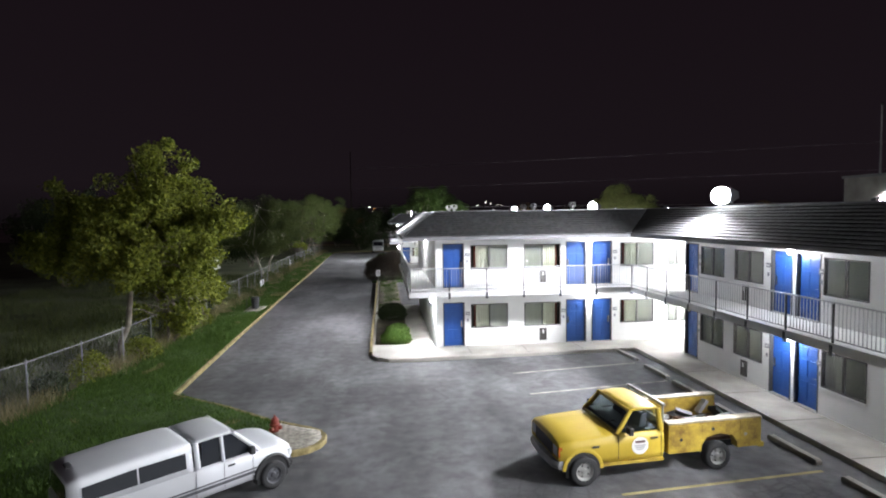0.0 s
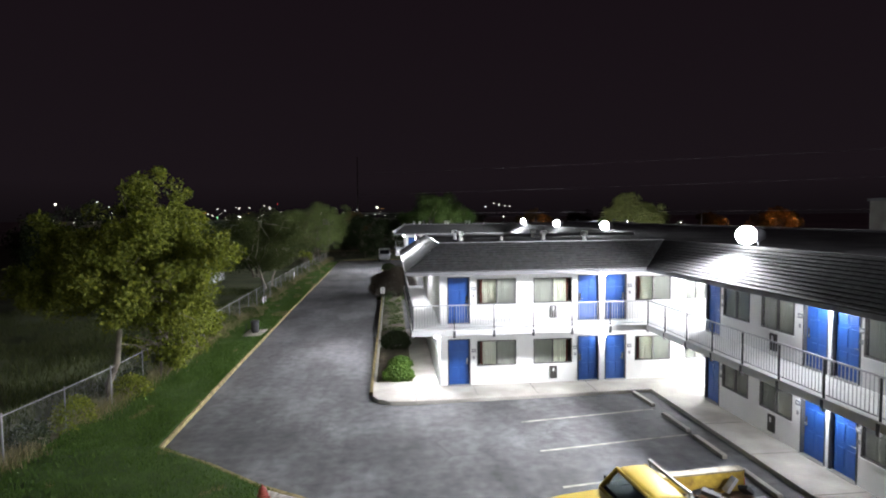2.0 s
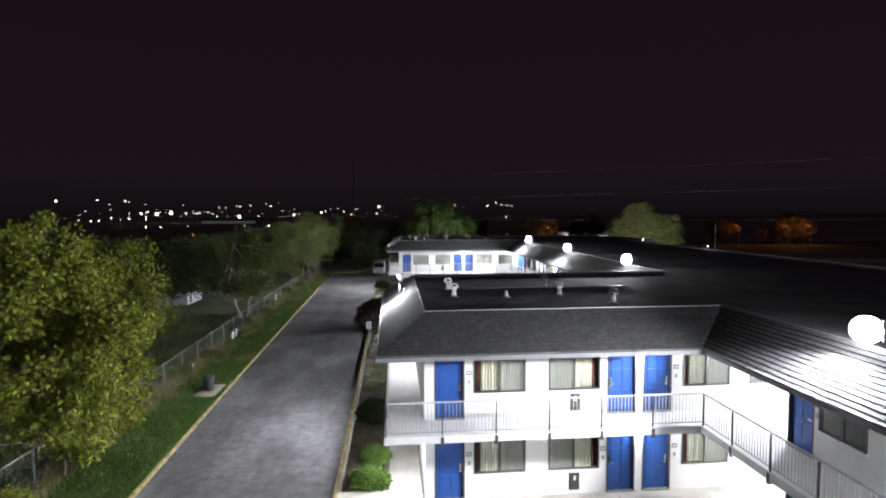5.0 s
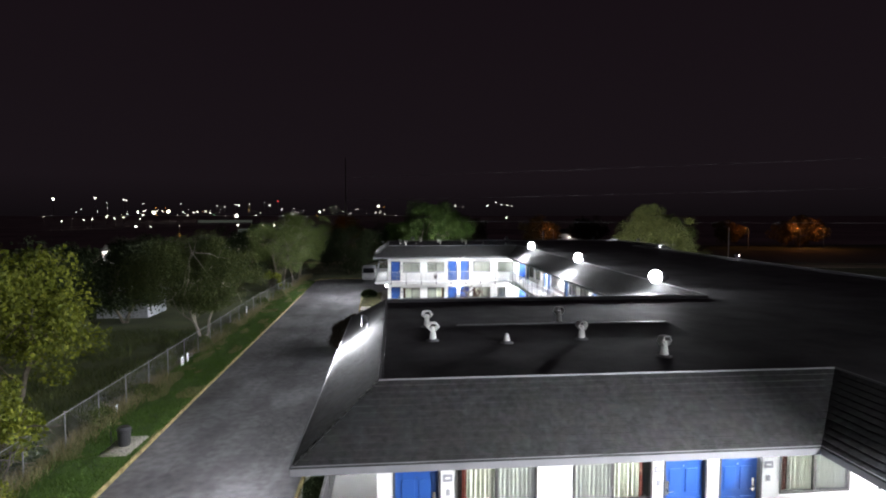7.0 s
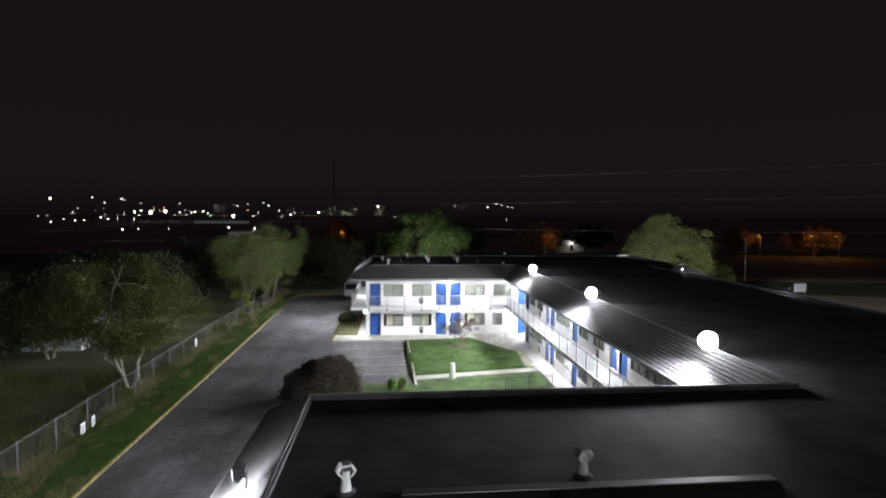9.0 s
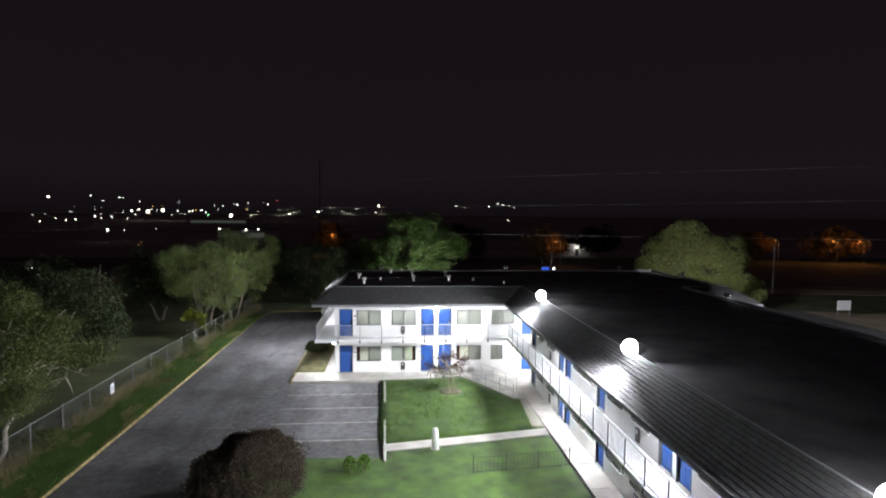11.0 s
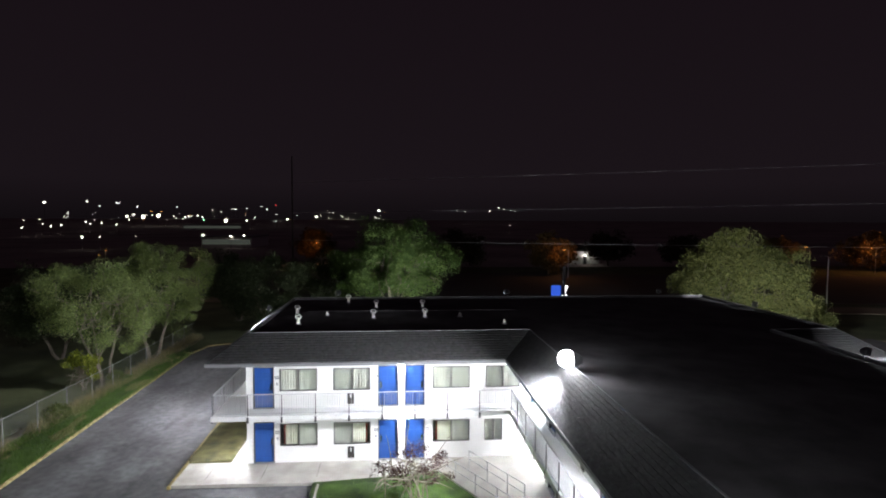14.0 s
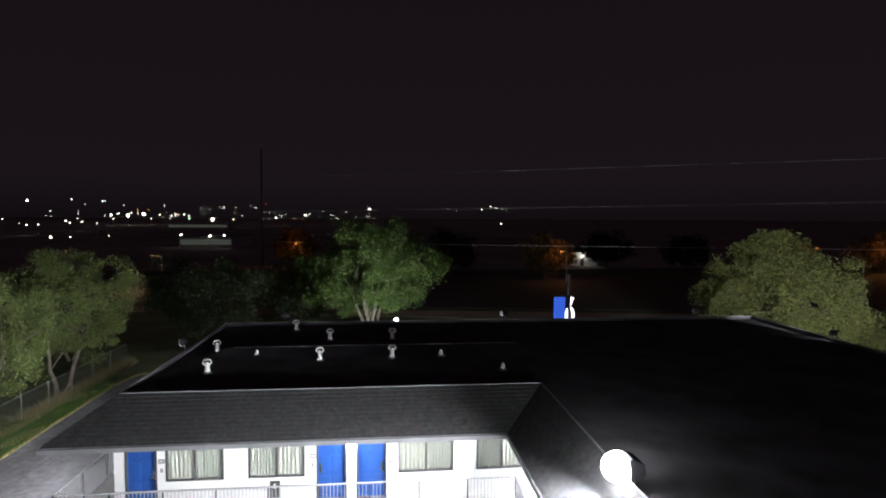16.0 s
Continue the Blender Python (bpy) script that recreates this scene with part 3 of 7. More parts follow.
bumpy("tree_mulch_ring", [(10.5 + 0.8 * math.cos(a * 0.5236), 71.9 + 0.7 * math.sin(a * 0.5236)) for a in range(12)], 0.20, SOIL, "dark soil ring under the small tree", "planting bed", 0.3, 0.04)
bumpy("gravel_edge", [(14.55, 65.2), (15.28, 65.2), (15.28, 70.0), (14.9, 70.0)], 0.2, GRAVEL, "strip of pale stones along the walkway", "gravel", 0.2, 0.04)


def stripe(x0, y0, x1, y1, mat=STRIPE, w=0.10):
    bm = fresh()
    d = (Vector((x1, y1)) - Vector((x0, y0))).normalized()
    n = Vector((-d.y, d.x)) * w / 2
    slab(bm, [(x0 + n.x, y0 + n.y), (x0 - n.x, y0 - n.y), (x1 - n.x, y1 - n.y), (x1 + n.x, y1 + n.y)], 0.001, 0.005)
    return tagged(finish("parking_stripe", bm, mat), "worn painted parking line on the asphalt", "parking line", "parking lines", "structure")


for a, b in ((23.95, 24.70), (21.35, 22.10), (18.9, 19.6), (16.45, 17.1)):
    stripe(5.03, a, 10.53, b)
stripe(5.2, 14.15, 10.5, 14.6, STRIPE_YELLOW)
stripe(5.2, 11.65, 10.5, 12.05, STRIPE_YELLOW)
for y in (72.2, 69.55, 67.05, 64.5):
    stripe(-0.5, y, 5.75, y)


def wheel_stop(y, length=1.75, turn=0.0):
    ob = thing("wheel_stop", "weathered grey concrete wheel stop on the asphalt", "wheel stop", "wheel stops", (10.64, y, 0), 90 + turn)
    bm = fresh()
    prism(bm, [(-length / 2, 0.0), (length / 2, 0.0), (length / 2, 0.09), (length / 2 - 0.05, 0.13), (-length / 2 + 0.05, 0.13), (-length / 2, 0.09)], -0.085, 0.085)
    part("beam", bm, CONCRETE, ob, bevel=0.015)
    for u in (-0.6, 0.6):
        b2 = fresh()
        lathe(b2, [(0.018, 0.125), (0.018, 0.136), (0.008, 0.14)], 8, "z", (u, 0, 0))
        part("pin", b2, STEEL, ob, "rusty steel pin head")
    return ob


for y, tn in ((25.8, 3), (23.15, 2), (20.95, 1), (18.4, 0), (15.75, 2), (13.25, 1), (10.8, 0)):
    wheel_stop(y, 1.7, tn)

# ---- the motel ----
WALLS = [(13.08, -14), (13.08, 25.35), (16.3, 25.35), (16.3, 28.31), (2.36, 28.31), (2.36, 41.1), (16.6, 41.1), (16.6, 74.0), (19.0, 74.0), (19.0, 77.01), (2.13, 77.01), (2.13, 89.75), (33.75, 89.75), (33.75, 76.0), (30.1, 76.0), (30.1, -14)]
ROOF = [(13.08, -14), (13.08, 28.31), (2.36, 28.31), (2.36, 41.1), (16.6, 41.1), (16.6, 77.01), (2.13, 77.01), (2.13, 89.75), (33.75, 89.75), (33.75, 76.0), (30.1, 76.0), (30.1, -14)]
OUT = 1.12


def outline(m1, ny, nx, nb, m2, fy, fx, fb, out):
    """Plan of a band round the motel: main block on the first court, near wing, main block on the second court, far wing, then the street side."""
    return [(m1, -14), (m1, ny), (nx, ny), (nx, nb), (m2, nb), (m2, fy), (fx, fy), (fx, fb), (33.75 + out, fb), (33.75 + out, 76.0 - out), (30.1 + out, 76.0 - out), (30.1 + out, -14 - out)]


def rise(y):
    """The ground climbs a little to the far wing, and its roof with it."""
    return 0.18 * min(1.0, max(0.0, (y - 43.0) / 32.0))


def inset(poly, d):
    """The same band pushed outwards by d (inwards when negative)."""
    m1, ny, nx, nb, m2, fy, fx, fb = poly[0][0], poly[1][1], poly[2][0], poly[3][1], poly[4][0], poly[5][1], poly[6][0], poly[7][1]
    return outline(m1 - d, ny - d, nx - d, nb + d, m2 - d, fy - d, fx - d, fb + d, poly[8][0] - 33.75 + d)


EAVES = outline(11.36, 27.08, 0.80, 42.3, 14.97, 75.60, 0.60, 91.0, 1.25)
PARAPET = outline(12.96, 28.68, 2.42, 40.15, 16.58, 77.30, 2.25, 89.6, -0.6)
BALCONY = outline(11.25, 26.86, 1.04, 42.2, 15.26, 75.85, 0.77, 90.8, OUT)

DOOR_H, DOOR_W, SILL, WIN_H = 2.05, 0.92, 0.86, 1.14


def wall_run(name, p0, p1, openings, label, trim=0.0):
    """A storey-high pair of walls from p0 to p1 (outside on the left), openings as (u0, u1, z0, z1) cut right through."""
    a, b = Vector(p0), Vector(p1)
    L, d = (b - a).length - trim, (b - a).normalized()
    a = a + d * trim
    m = Matrix(((d.x, d.y, 0, a.x), (d.y, -d.x, 0, a.y), (0, 0, 1, 0), (0, 0, 0, 1)))
    bm = fresh()
    us = sorted({0.0, L, *[o[0] for o in openings], *[o[1] for o in openings]})
    for u0, u1 in zip(us, us[1:]):
        if u1 - u0 < 1e-4:
            continue
        holes = sorted((o[2], o[3]) for o in openings if o[0] < (u0 + u1) / 2 < o[1])
        z = 0.0
        for h0, h1 in holes + [(WALL_TOP, WALL_TOP)]:
            if h0 - z > 1e-4:
                box(bm, u0, u1, 0.0, 0.18, z, h0, m)
            z = h1
    bmesh.ops.remove_doubles(bm, verts=list(bm.verts), dist=1e-4)
    return structure(name, bm, STUCCO, label, "wall")


def motel_door(left=False):
    """A recessed six-panel door; the lock stands on the right of the leaf unless left."""
    ob = thing("motel_door", "blue six-panel motel door, closed, set back in a dark frame", "door", "motel doors")
    f = fresh()
    for x0, x1 in ((-0.05, 0.0), (DOOR_W, DOOR_W + 0.05)):
        box(f, x0, x1, -0.012, 0.17, 0, DOOR_H + 0.05)
    box(f, 0.0, DOOR_W, -0.012, 0.17, DOOR_H, DOOR_H + 0.05)
    part("door_frame", f, DARK_FRAME, ob, "dark grey painted frame")
    b = fresh()
    box(b, 0.002, DOOR_W - 0.002, 0.11, 0.155, 0.01, DOOR_H - 0.002)
    leaf = part("leaf", b, DOOR_BLUE, ob, "blue painted leaf")
    for x0 in (0.13, 0.51):
        for z0, z1 in ((0.22, 0.80), (0.95, 1.50), (1.63, 1.90)):
            p = fresh()
            box(p, x0, x0 + 0.28, 0.090, 0.111, z0, z1)
            part("panel", p, DOOR_BLUE, leaf, bevel=0.014)
    xk, s = (0.085, -1) if left else (DOOR_W - 0.085, 1)
    h = fresh()
    box(h, xk - 0.038, xk + 0.038, 0.095, 0.11, 0.90, 1.22)
    part("lock_plate", h, CHROME, leaf, "steel lock plate", bevel=0.004)
    h = fresh()
    tube(h, (xk, 0.095, 1.0), (xk, 0.035, 1.0), 0.016)
    tube(h, (xk + s * 0.005, 0.04, 1.0), (xk - s * 0.125, 0.04, 1.0), 0.013)
    part("door_handle", h, CHROME, leaf, "chrome lever handle")
    h = fresh()
    lathe(h, [(0.012, 0.106), (0.012, 0.112)], 10, "y", (0.46, 0.0, 1.55))
    part("peephole", h, CHROME, leaf)
    t = fresh()
    box(t, -0.05, DOOR_W + 0.05, -0.07, 0.15, -0.012, 0.018)
    part("threshold", t, STEEL, ob, "worn metal threshold")
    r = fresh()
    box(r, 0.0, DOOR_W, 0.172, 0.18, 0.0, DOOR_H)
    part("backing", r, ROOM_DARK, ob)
    return ob


def curtain_sheet(bm, x0, x1, z0, z1, y, folds, depth):
    n = int(folds * 6)
    lo, hi = [], []
    for i in range(n + 1):
        u = i / n
        ph = u * folds * 2 * math.pi
        yy = y + depth * (math.sin(ph) + 0.35 * math.sin(2.3 * ph + 1.0))
        x = x0 + (x1 - x0) * u
        lo.append(bm.verts.new((x, yy * 1.0 + 0.01 * math.sin(ph * 1.7), z0)))
        hi.append(bm.verts.new((x, y + 0.7 * (yy - y), z1)))
    for i in range(n):
        bm.faces.new([lo[i], lo[i + 1], hi[i + 1], hi[i]])


def motel_window(width, flip, lining=True):
    """A sliding window: one clear half with a gathered bright curtain, one half behind a screen."""
    ob = thing("motel_window", "sliding window with cream pleated curtains, bronze frame", "window", "motel windows")
    f = fresh()
    for x0, x1 in ((0, 0.045), (width - 0.045, width)):
        box(f, x0, x1, -0.02, 0.09, 0, WIN_H)
    for z0, z1 in ((0, 0.045), (WIN_H - 0.045, WIN_H)):
        box(f, 0.045, width - 0.045, -0.02, 0.09, z0, z1)
    box(f, width / 2 - 0.03, width / 2 + 0.03, -0.005, 0.07, 0.045, WIN_H - 0.045)
    part("window_frame", f, WINDOW_FRAME, ob, "thin bronze metal frame")
    s = fresh()
    box(s, -0.03, width + 0.03, -0.05, 0.0, -0.035, -0.002)
    part("window_sill", s, STUCCO, ob)
    for k in range(2):
        g = fresh()
        x0 = 0.045 if k == 0 else width / 2 + 0.03
        x1 = width / 2 - 0.03 if k == 0 else width - 0.045
        box(g, x0, x1, 0.03 + 0.02 * k, 0.036 + 0.02 * k, 0.045, WIN_H - 0.045)
        gl = part("pane", g, PANE, ob)
        gl.visible_shadow = False
    for k in range(2):
        if lining and k == flip:
            continue
        g = fresh()
        x0 = 0.045 if k == 0 else width / 2 + 0.03
        x1 = width / 2 - 0.03 if k == 0 else width - 0.045
        box(g, x0, x1, -0.006, -0.003, 0.045, WIN_H - 0.045)
        part("insect_screen", g, SCREEN, ob, "grey insect screen").visible_shadow = False
    gap = 0.26 if lining else 0.05
    spans = [(gap, width / 2 + 0.02, CURTAIN, 6.5), (width / 2 + 0.02, width - 0.03, CURTAIN_GREY, 9.0)]
    for x0, x1, mat, folds in spans:
        c = fresh()
        if flip:
            x0, x1 = width - x1, width - x0
        curtain_sheet(c, x0, x1, 0.0, WIN_H, 0.10, folds, 0.030)
        part("curtain", c, mat, ob, "cream pleated curtain" if mat is CURTAIN else "grey-green sheer curtain")
    if lining:
        c = fresh()
        x0, x1 = (0.16, 0.27) if not flip else (width - 0.27, width - 0.16)
        curtain_sheet(c, x0, x1, 0.0, WIN_H, 0.13, 1.5, 0.015)
        part("curtain", c, CURTAIN_RED, ob, "dark red curtain edge")
    # Shallow box; its near-black colour stands in for an unlit room's shade.
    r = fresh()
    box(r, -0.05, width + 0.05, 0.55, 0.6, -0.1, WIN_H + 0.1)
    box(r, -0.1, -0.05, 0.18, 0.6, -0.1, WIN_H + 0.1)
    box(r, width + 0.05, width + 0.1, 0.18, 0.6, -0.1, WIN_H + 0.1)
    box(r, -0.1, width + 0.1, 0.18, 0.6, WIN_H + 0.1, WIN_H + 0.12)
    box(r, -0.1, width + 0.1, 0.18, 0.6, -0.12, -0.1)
    part("unlit_room_box", r, ROOM_DARK, ob, "near-black box standing in for the unlit room")
    return ob


def wall_grille():
    ob = thing("wall_grille", "dark brown upright heater grille set in the wall", "grille", "heater grilles")
    f = fresh()
    box(f, 0, 0.34, -0.05, 0.0, 0, 0.58)
    part("grille_frame", f, GRILLE, ob, bevel=0.008)
    for k in range(9):
        s = fresh()
        box(s, 0.04, 0.30, -0.062, -0.048, 0.05 + k * 0.053, 0.075 + k * 0.053)
        part("slat", s, GRILLE, ob)
    k = fresh()
    box(k, 0.13, 0.20, -0.07, -0.055, 0.34, 0.5)
    part("control_plate", k, SIGN_WHITE, ob, "pale control plate")
    return ob


def room_plate():
    ob = thing("room_plate", "small grey room number plate beside a door", "number plate", "room plates")
    f = fresh()
    box(f, 0, 0.2, -0.02, 0.0, 0, 0.16)
    part("plate", f, SIGN_GREY, ob, bevel=0.005)
    b = fresh()
    box(b, 0.045, 0.155, -0.025, -0.02, 0.06, 0.10)
    part("number_bar", b, SIGN_WHITE, ob, "pale bar of illegible digits")
    b = fresh()
    box(b, 0.06, 0.14, -0.02, 0.0, -0.30, -0.17)
    part("switch_box", b, SIGN_GREY, ob)
    return ob


def bulkhead_lamp():
    ob = thing("wall_lamp", "small bright white wall lamp between two doors", "wall lamp", "wall lamps")
    f = fresh()
    box(f, -0.11, 0.11, -0.06, 0.0, -0.05, 0.16)
    part("housing", f, LAMP_BODY, ob, bevel=0.012)
    f = fresh()
    lathe(f, [(0.05, -0.09), (0.10, -0.05), (0.115, 0.02), (0.10, 0.10), (0.05, 0.14)], 14, "z", (0, -0.13, 0))
    lens = part("lens", f, LAMP_GLOW, ob, "glowing white lens", smooth=True)
    lens.visible_shadow = False
    return ob


protos = {}


def put(key, maker, p0, d, u, z, out=0.0):
    """Stands a wall fitting at u metres along a wall that starts at p0 and runs along d."""
    ang = math.degrees(math.atan2(d[1], d[0]))
    n = Vector((-d[1], d[0]))
    m = pose(p0[0] + d[0] * u + n.x * out, p0[1] + d[1] * u + n.y * out, z, 0, 0, ang)
    if key not in protos:
        protos[key] = maker()
        protos[key].matrix_basis = m
        return protos[key]
    return copy_thing(protos[key], m)


# Fittings are drawn with the outside at -y and the wall running along +x, as someone in the court sees them.
def facade(name, start, d, length, doors, windows, grilles, lamps, plates, label, low_windows=None, lining=True, closed_above=False):
    """A two-storey front. d: direction along which a viewer in the court reads it from left to right."""
    start, d = Vector(start), Vector(d)
    n = Vector((d.y, -d.x))  # outward
    cuts = []
    for fl, z in ((0, WALK_Z), (1, FLOOR2)):
        wins = low_windows if (low_windows and fl == 0) else windows
        for u in doors:
            cuts.append((u - 0.05, u + DOOR_W + 0.05, z, z + DOOR_H + 0.05))
        for u, w, flip in wins:
            cuts.append((u, u + w, z + SILL, z + SILL + WIN_H))
    end = start + d * length
    wall_run(name, end, start, [(length - b, length - a, c, e) for a, b, c, e in cuts], label)
    for fl, z in ((0, WALK_Z), (1, FLOOR2)):
        wins = low_windows if (low_windows and fl == 0) else windows
        for i, u in enumerate(doors):
            put("door%d" % (i % 3 == 1), lambda: motel_door(i % 3 == 1), start, d, u, z)
        for u, w, flip in wins:
            gap = lining and w > 1 and not (closed_above and fl == 1)
            put("window%.2f%d%d" % (w, flip, gap), lambda: motel_window(w, flip, gap), start, d, u, z + SILL)
        for u in grilles:
            put("grille", wall_grille, start, d, u, z + 0.16)
        for u in plates:
            put("plate", room_plate, start, d, u, z + 1.48)
        for u in lamps:
            put("lamp", bulkhead_lamp, start, d, u, z + 2.1)
            long_side = abs(d.y) > 0.5
            e = start + d * u + n * (0.35 if long_side else 0.14)
            point_lamp("wall_lamp_light", (e.x, e.y, z + 2.04), BULKHEAD * (1.4 if start.x < 14 and long_side else 5.0 if long_side else 0.9 if start.y > 50 else 0.6))


for tag, x0, y0, xa, xb, at_doors, at_windows, low in (
        ("near", 2.75, 28.31, 2.36, 16.3, (0.0, 5.98, 7.27), ((1.28, 1.79, 0), (3.87, 1.80, 1), (8.66, 1.72, 0), (11.10, 1.0, 1)), None),
        ("far", 2.52, 77.01, 2.13, 19.0, (0.0, 6.22, 7.58, 14.15), ((1.25, 1.86, 0), (3.92, 1.86, 1), (8.96, 1.92, 0), (11.70, 1.80, 1)), (11.66, 0.95, 0))):
    u0 = x0 - xa
    wins = [(u0 + u, w, f) for u, w, f in at_windows]
    facade("wall_" + tag + "_wing_front", (xa, y0), (1, 0), xb - xa, [u0 + u for u in at_doors], wins, [u0 + 4.62], [u0 + (at_doors[1] + 0.92 + at_doors[2]) / 2], [u0 + 1.02, u0 + at_doors[1] - 0.27, u0 + at_doors[2] + 1.02],
           "white stucco front of the " + tag + " motel wing", wins[:3] + [(u0 + low[0], low[1], low[2])] if low else None, True, tag == "far")

MAIN_Y = 25.35
facade("wall_main_court", (13.08, MAIN_Y), (0, -1), 39.35,
       [MAIN_Y - y for y in (25.30, 19.93, 18.78, 12.2, 6.7, 5.4)], [(MAIN_Y - y, w, f) for y, w, f in ((24.15, 1.58, 0), (21.93, 1.58, 1), (17.70, 1.58, 0), (14.7, 1.6, 1), (11.0, 1.65, 0), (8.6, 1.6, 1))],
       [MAIN_Y - 21.45, MAIN_Y - 8.2], [MAIN_Y - 18.92, MAIN_Y - 5.55, MAIN_Y - 12.75], [MAIN_Y - 24.33, MAIN_Y - 20.2, MAIN_Y - 17.88], "white stucco court front of the main block", None, False)
M2 = 74.0
facade("wall_main_second_court", (16.6, M2), (0, -1), 32.9,
       [M2 - y for y in (73.4, 67.0, 65.7, 60.6, 54.2, 52.9, 47.8)], [(M2 - y, 1.65, f) for y, f in ((72.1, 0), (69.6, 1), (64.3, 0), (62.6, 1), (59.3, 0), (56.7, 1), (51.5, 0), (49.8, 1))],
       [M2 - 69.0, M2 - 56.2], [M2 - 65.9, M2 - 53.1, M2 - 61.0], [M2 - 67.3, M2 - 54.5], "white stucco front of the main block on the second court", None, False)

closed = [("wall_recess_side", 1, 2), ("wall_recess_back", 2, 3), ("wall_near_wing_back", 5, 6), ("wall_far_recess_side", 7, 8), ("wall_far_recess_back", 8, 9),
          ("wall_far_wing_back", 11, 12), ("wall_east", 12, 13), ("wall_east_step", 13, 14), ("wall_east_main", 14, 15), ("wall_south", 15, 0)]
for nm, i, j in closed:
    wall_run(nm, WALLS[i], WALLS[j], [], "plain white stucco wall of the motel", 0.182 if i in (1, 5, 7, 11, 12, 14) else 0.0)
for nm, i in (("wall_near_wing_end", 4), ("wall_far_wing_end", 10)):
    wall_run(nm, WALLS[i], WALLS[i + 1], [], "plain white stucco end wall of the wing", 0.182)
for x, y in ((2.36, 28.85), (2.13, 77.6)):
    for z, yy in ((WALK_Z, y), (FLOOR2, y + 5.6)):
        put("lamp", bulkhead_lamp, (x, yy), (0, -1), 0.0, z + 2.15)
        point_lamp("wall_lamp_light", (x - 0.24, yy, z + 2.1), BULKHEAD * (6.0 if z < 1 else 2.4))


def ring(name, outer, inner_poly, z0, z1, mat, label, category, lift=False):
    """A flat band between two matching outlines."""
    bm = fresh()
    k = len(outer)
    vo0 = [bm.verts.new((*p, z0 + (rise(p[1]) if lift else 0))) for p in outer]
    vo1 = [bm.verts.new((*p, z1 + (rise(p[1]) if lift else 0))) for p in outer]
    vi0 = [bm.verts.new((*p, z0 + (rise(p[1]) if lift else 0))) for p in inner_poly]
    vi1 = [bm.verts.new((*p, z1 + (rise(p[1]) if lift else 0))) for p in inner_poly]
    for i in range(k):
        j = (i + 1) % k
        for q in ((vo0[i], vo0[j], vo1[j], vo1[i]), (vi1[i], vi1[j], vi0[j], vi0[i]), (vo1[i], vo1[j], vi1[j], vi1[i]), (vi0[i], vi0[j], vo0[j], vo0[i])):
            bm.faces.new(q)
    return structure(name, bm, mat, label, category)


ring("balcony_slab", inset(BALCONY, -0.03), inset(ROOF, -0.001), FLOOR2 - 0.16, FLOOR2 - 0.003, SOFFIT, "concrete balcony walkway round the upper floor", "balcony")
ring("balcony_fascia", BALCONY, inset(BALCONY, -0.03), FLOOR2 - 0.22, FLOOR2 + 0.02, SLAB_PAINT, "pale painted edge board of the balcony", "trim")
for nm, pts, z in (("recess_floor", [(13.0, 25.2), (16.4, 25.2), (16.4, 28.4), (13.0, 28.4)], FLOOR2 - 0.16), ("far_recess_floor", [(16.2, 73.9), (19.1, 73.9), (19.1, 77.1), (16.2, 77.1)], FLOOR2 - 0.16)):
    bm = fresh()
    slab(bm, pts, z + 0.002, z + 0.15)
    structure(nm, bm, SOFFIT, "concrete walkway floor in the recess", "balcony")
ring("soffit", inset(EAVES, -0.02), inset(ROOF, -3.3), EAVE_Z - 0.10, EAVE_Z - 0.06, SOFFIT, "white boarded soffit under the eaves", "ceiling", True)
ring("eave_fascia", EAVES, inset(EAVES, -0.025), EAVE_Z - 0.14, EAVE_Z + 0.05, FASCIA, "grey painted eave board", "trim", True)
bm = fresh()
sheet = [bm.verts.new((*p, DECK_Z + rise(p[1]))) for p in PARAPET]
under = [bm.verts.new((*p, DECK_Z - 0.25)) for p in PARAPET]
for tri in tessellate_polygon([[Vector((*p, 0)) for p in PARAPET]]):
    bm.faces.new([sheet[i] for i in tri])
    bm.faces.new([under[i] for i in tri[::-1]])
for i in range(len(sheet)):
    bm.faces.new([sheet[i - 1], under[i - 1], under[i], sheet[i]])
bmesh.ops.recalc_face_normals(bm, faces=list(bm.faces))
deck = structure("roof_deck", bm, MEMBRANE, "flat black membrane roof with patched seams", "roof")
ring("parapet_cap", inset(PARAPET, 0.02), inset(PARAPET, -0.03), DECK_Z - 0.05, PARAPET_Z + 0.03, CAP, "grey metal capping along the parapet", "trim", True)
ring("parapet_upstand", inset(PARAPET, -0.033), inset(PARAPET, -0.07), DECK_Z - 0.05, PARAPET_Z - 0.02, MEMBRANE, "black membrane turned up behind the parapet", "trim", True)

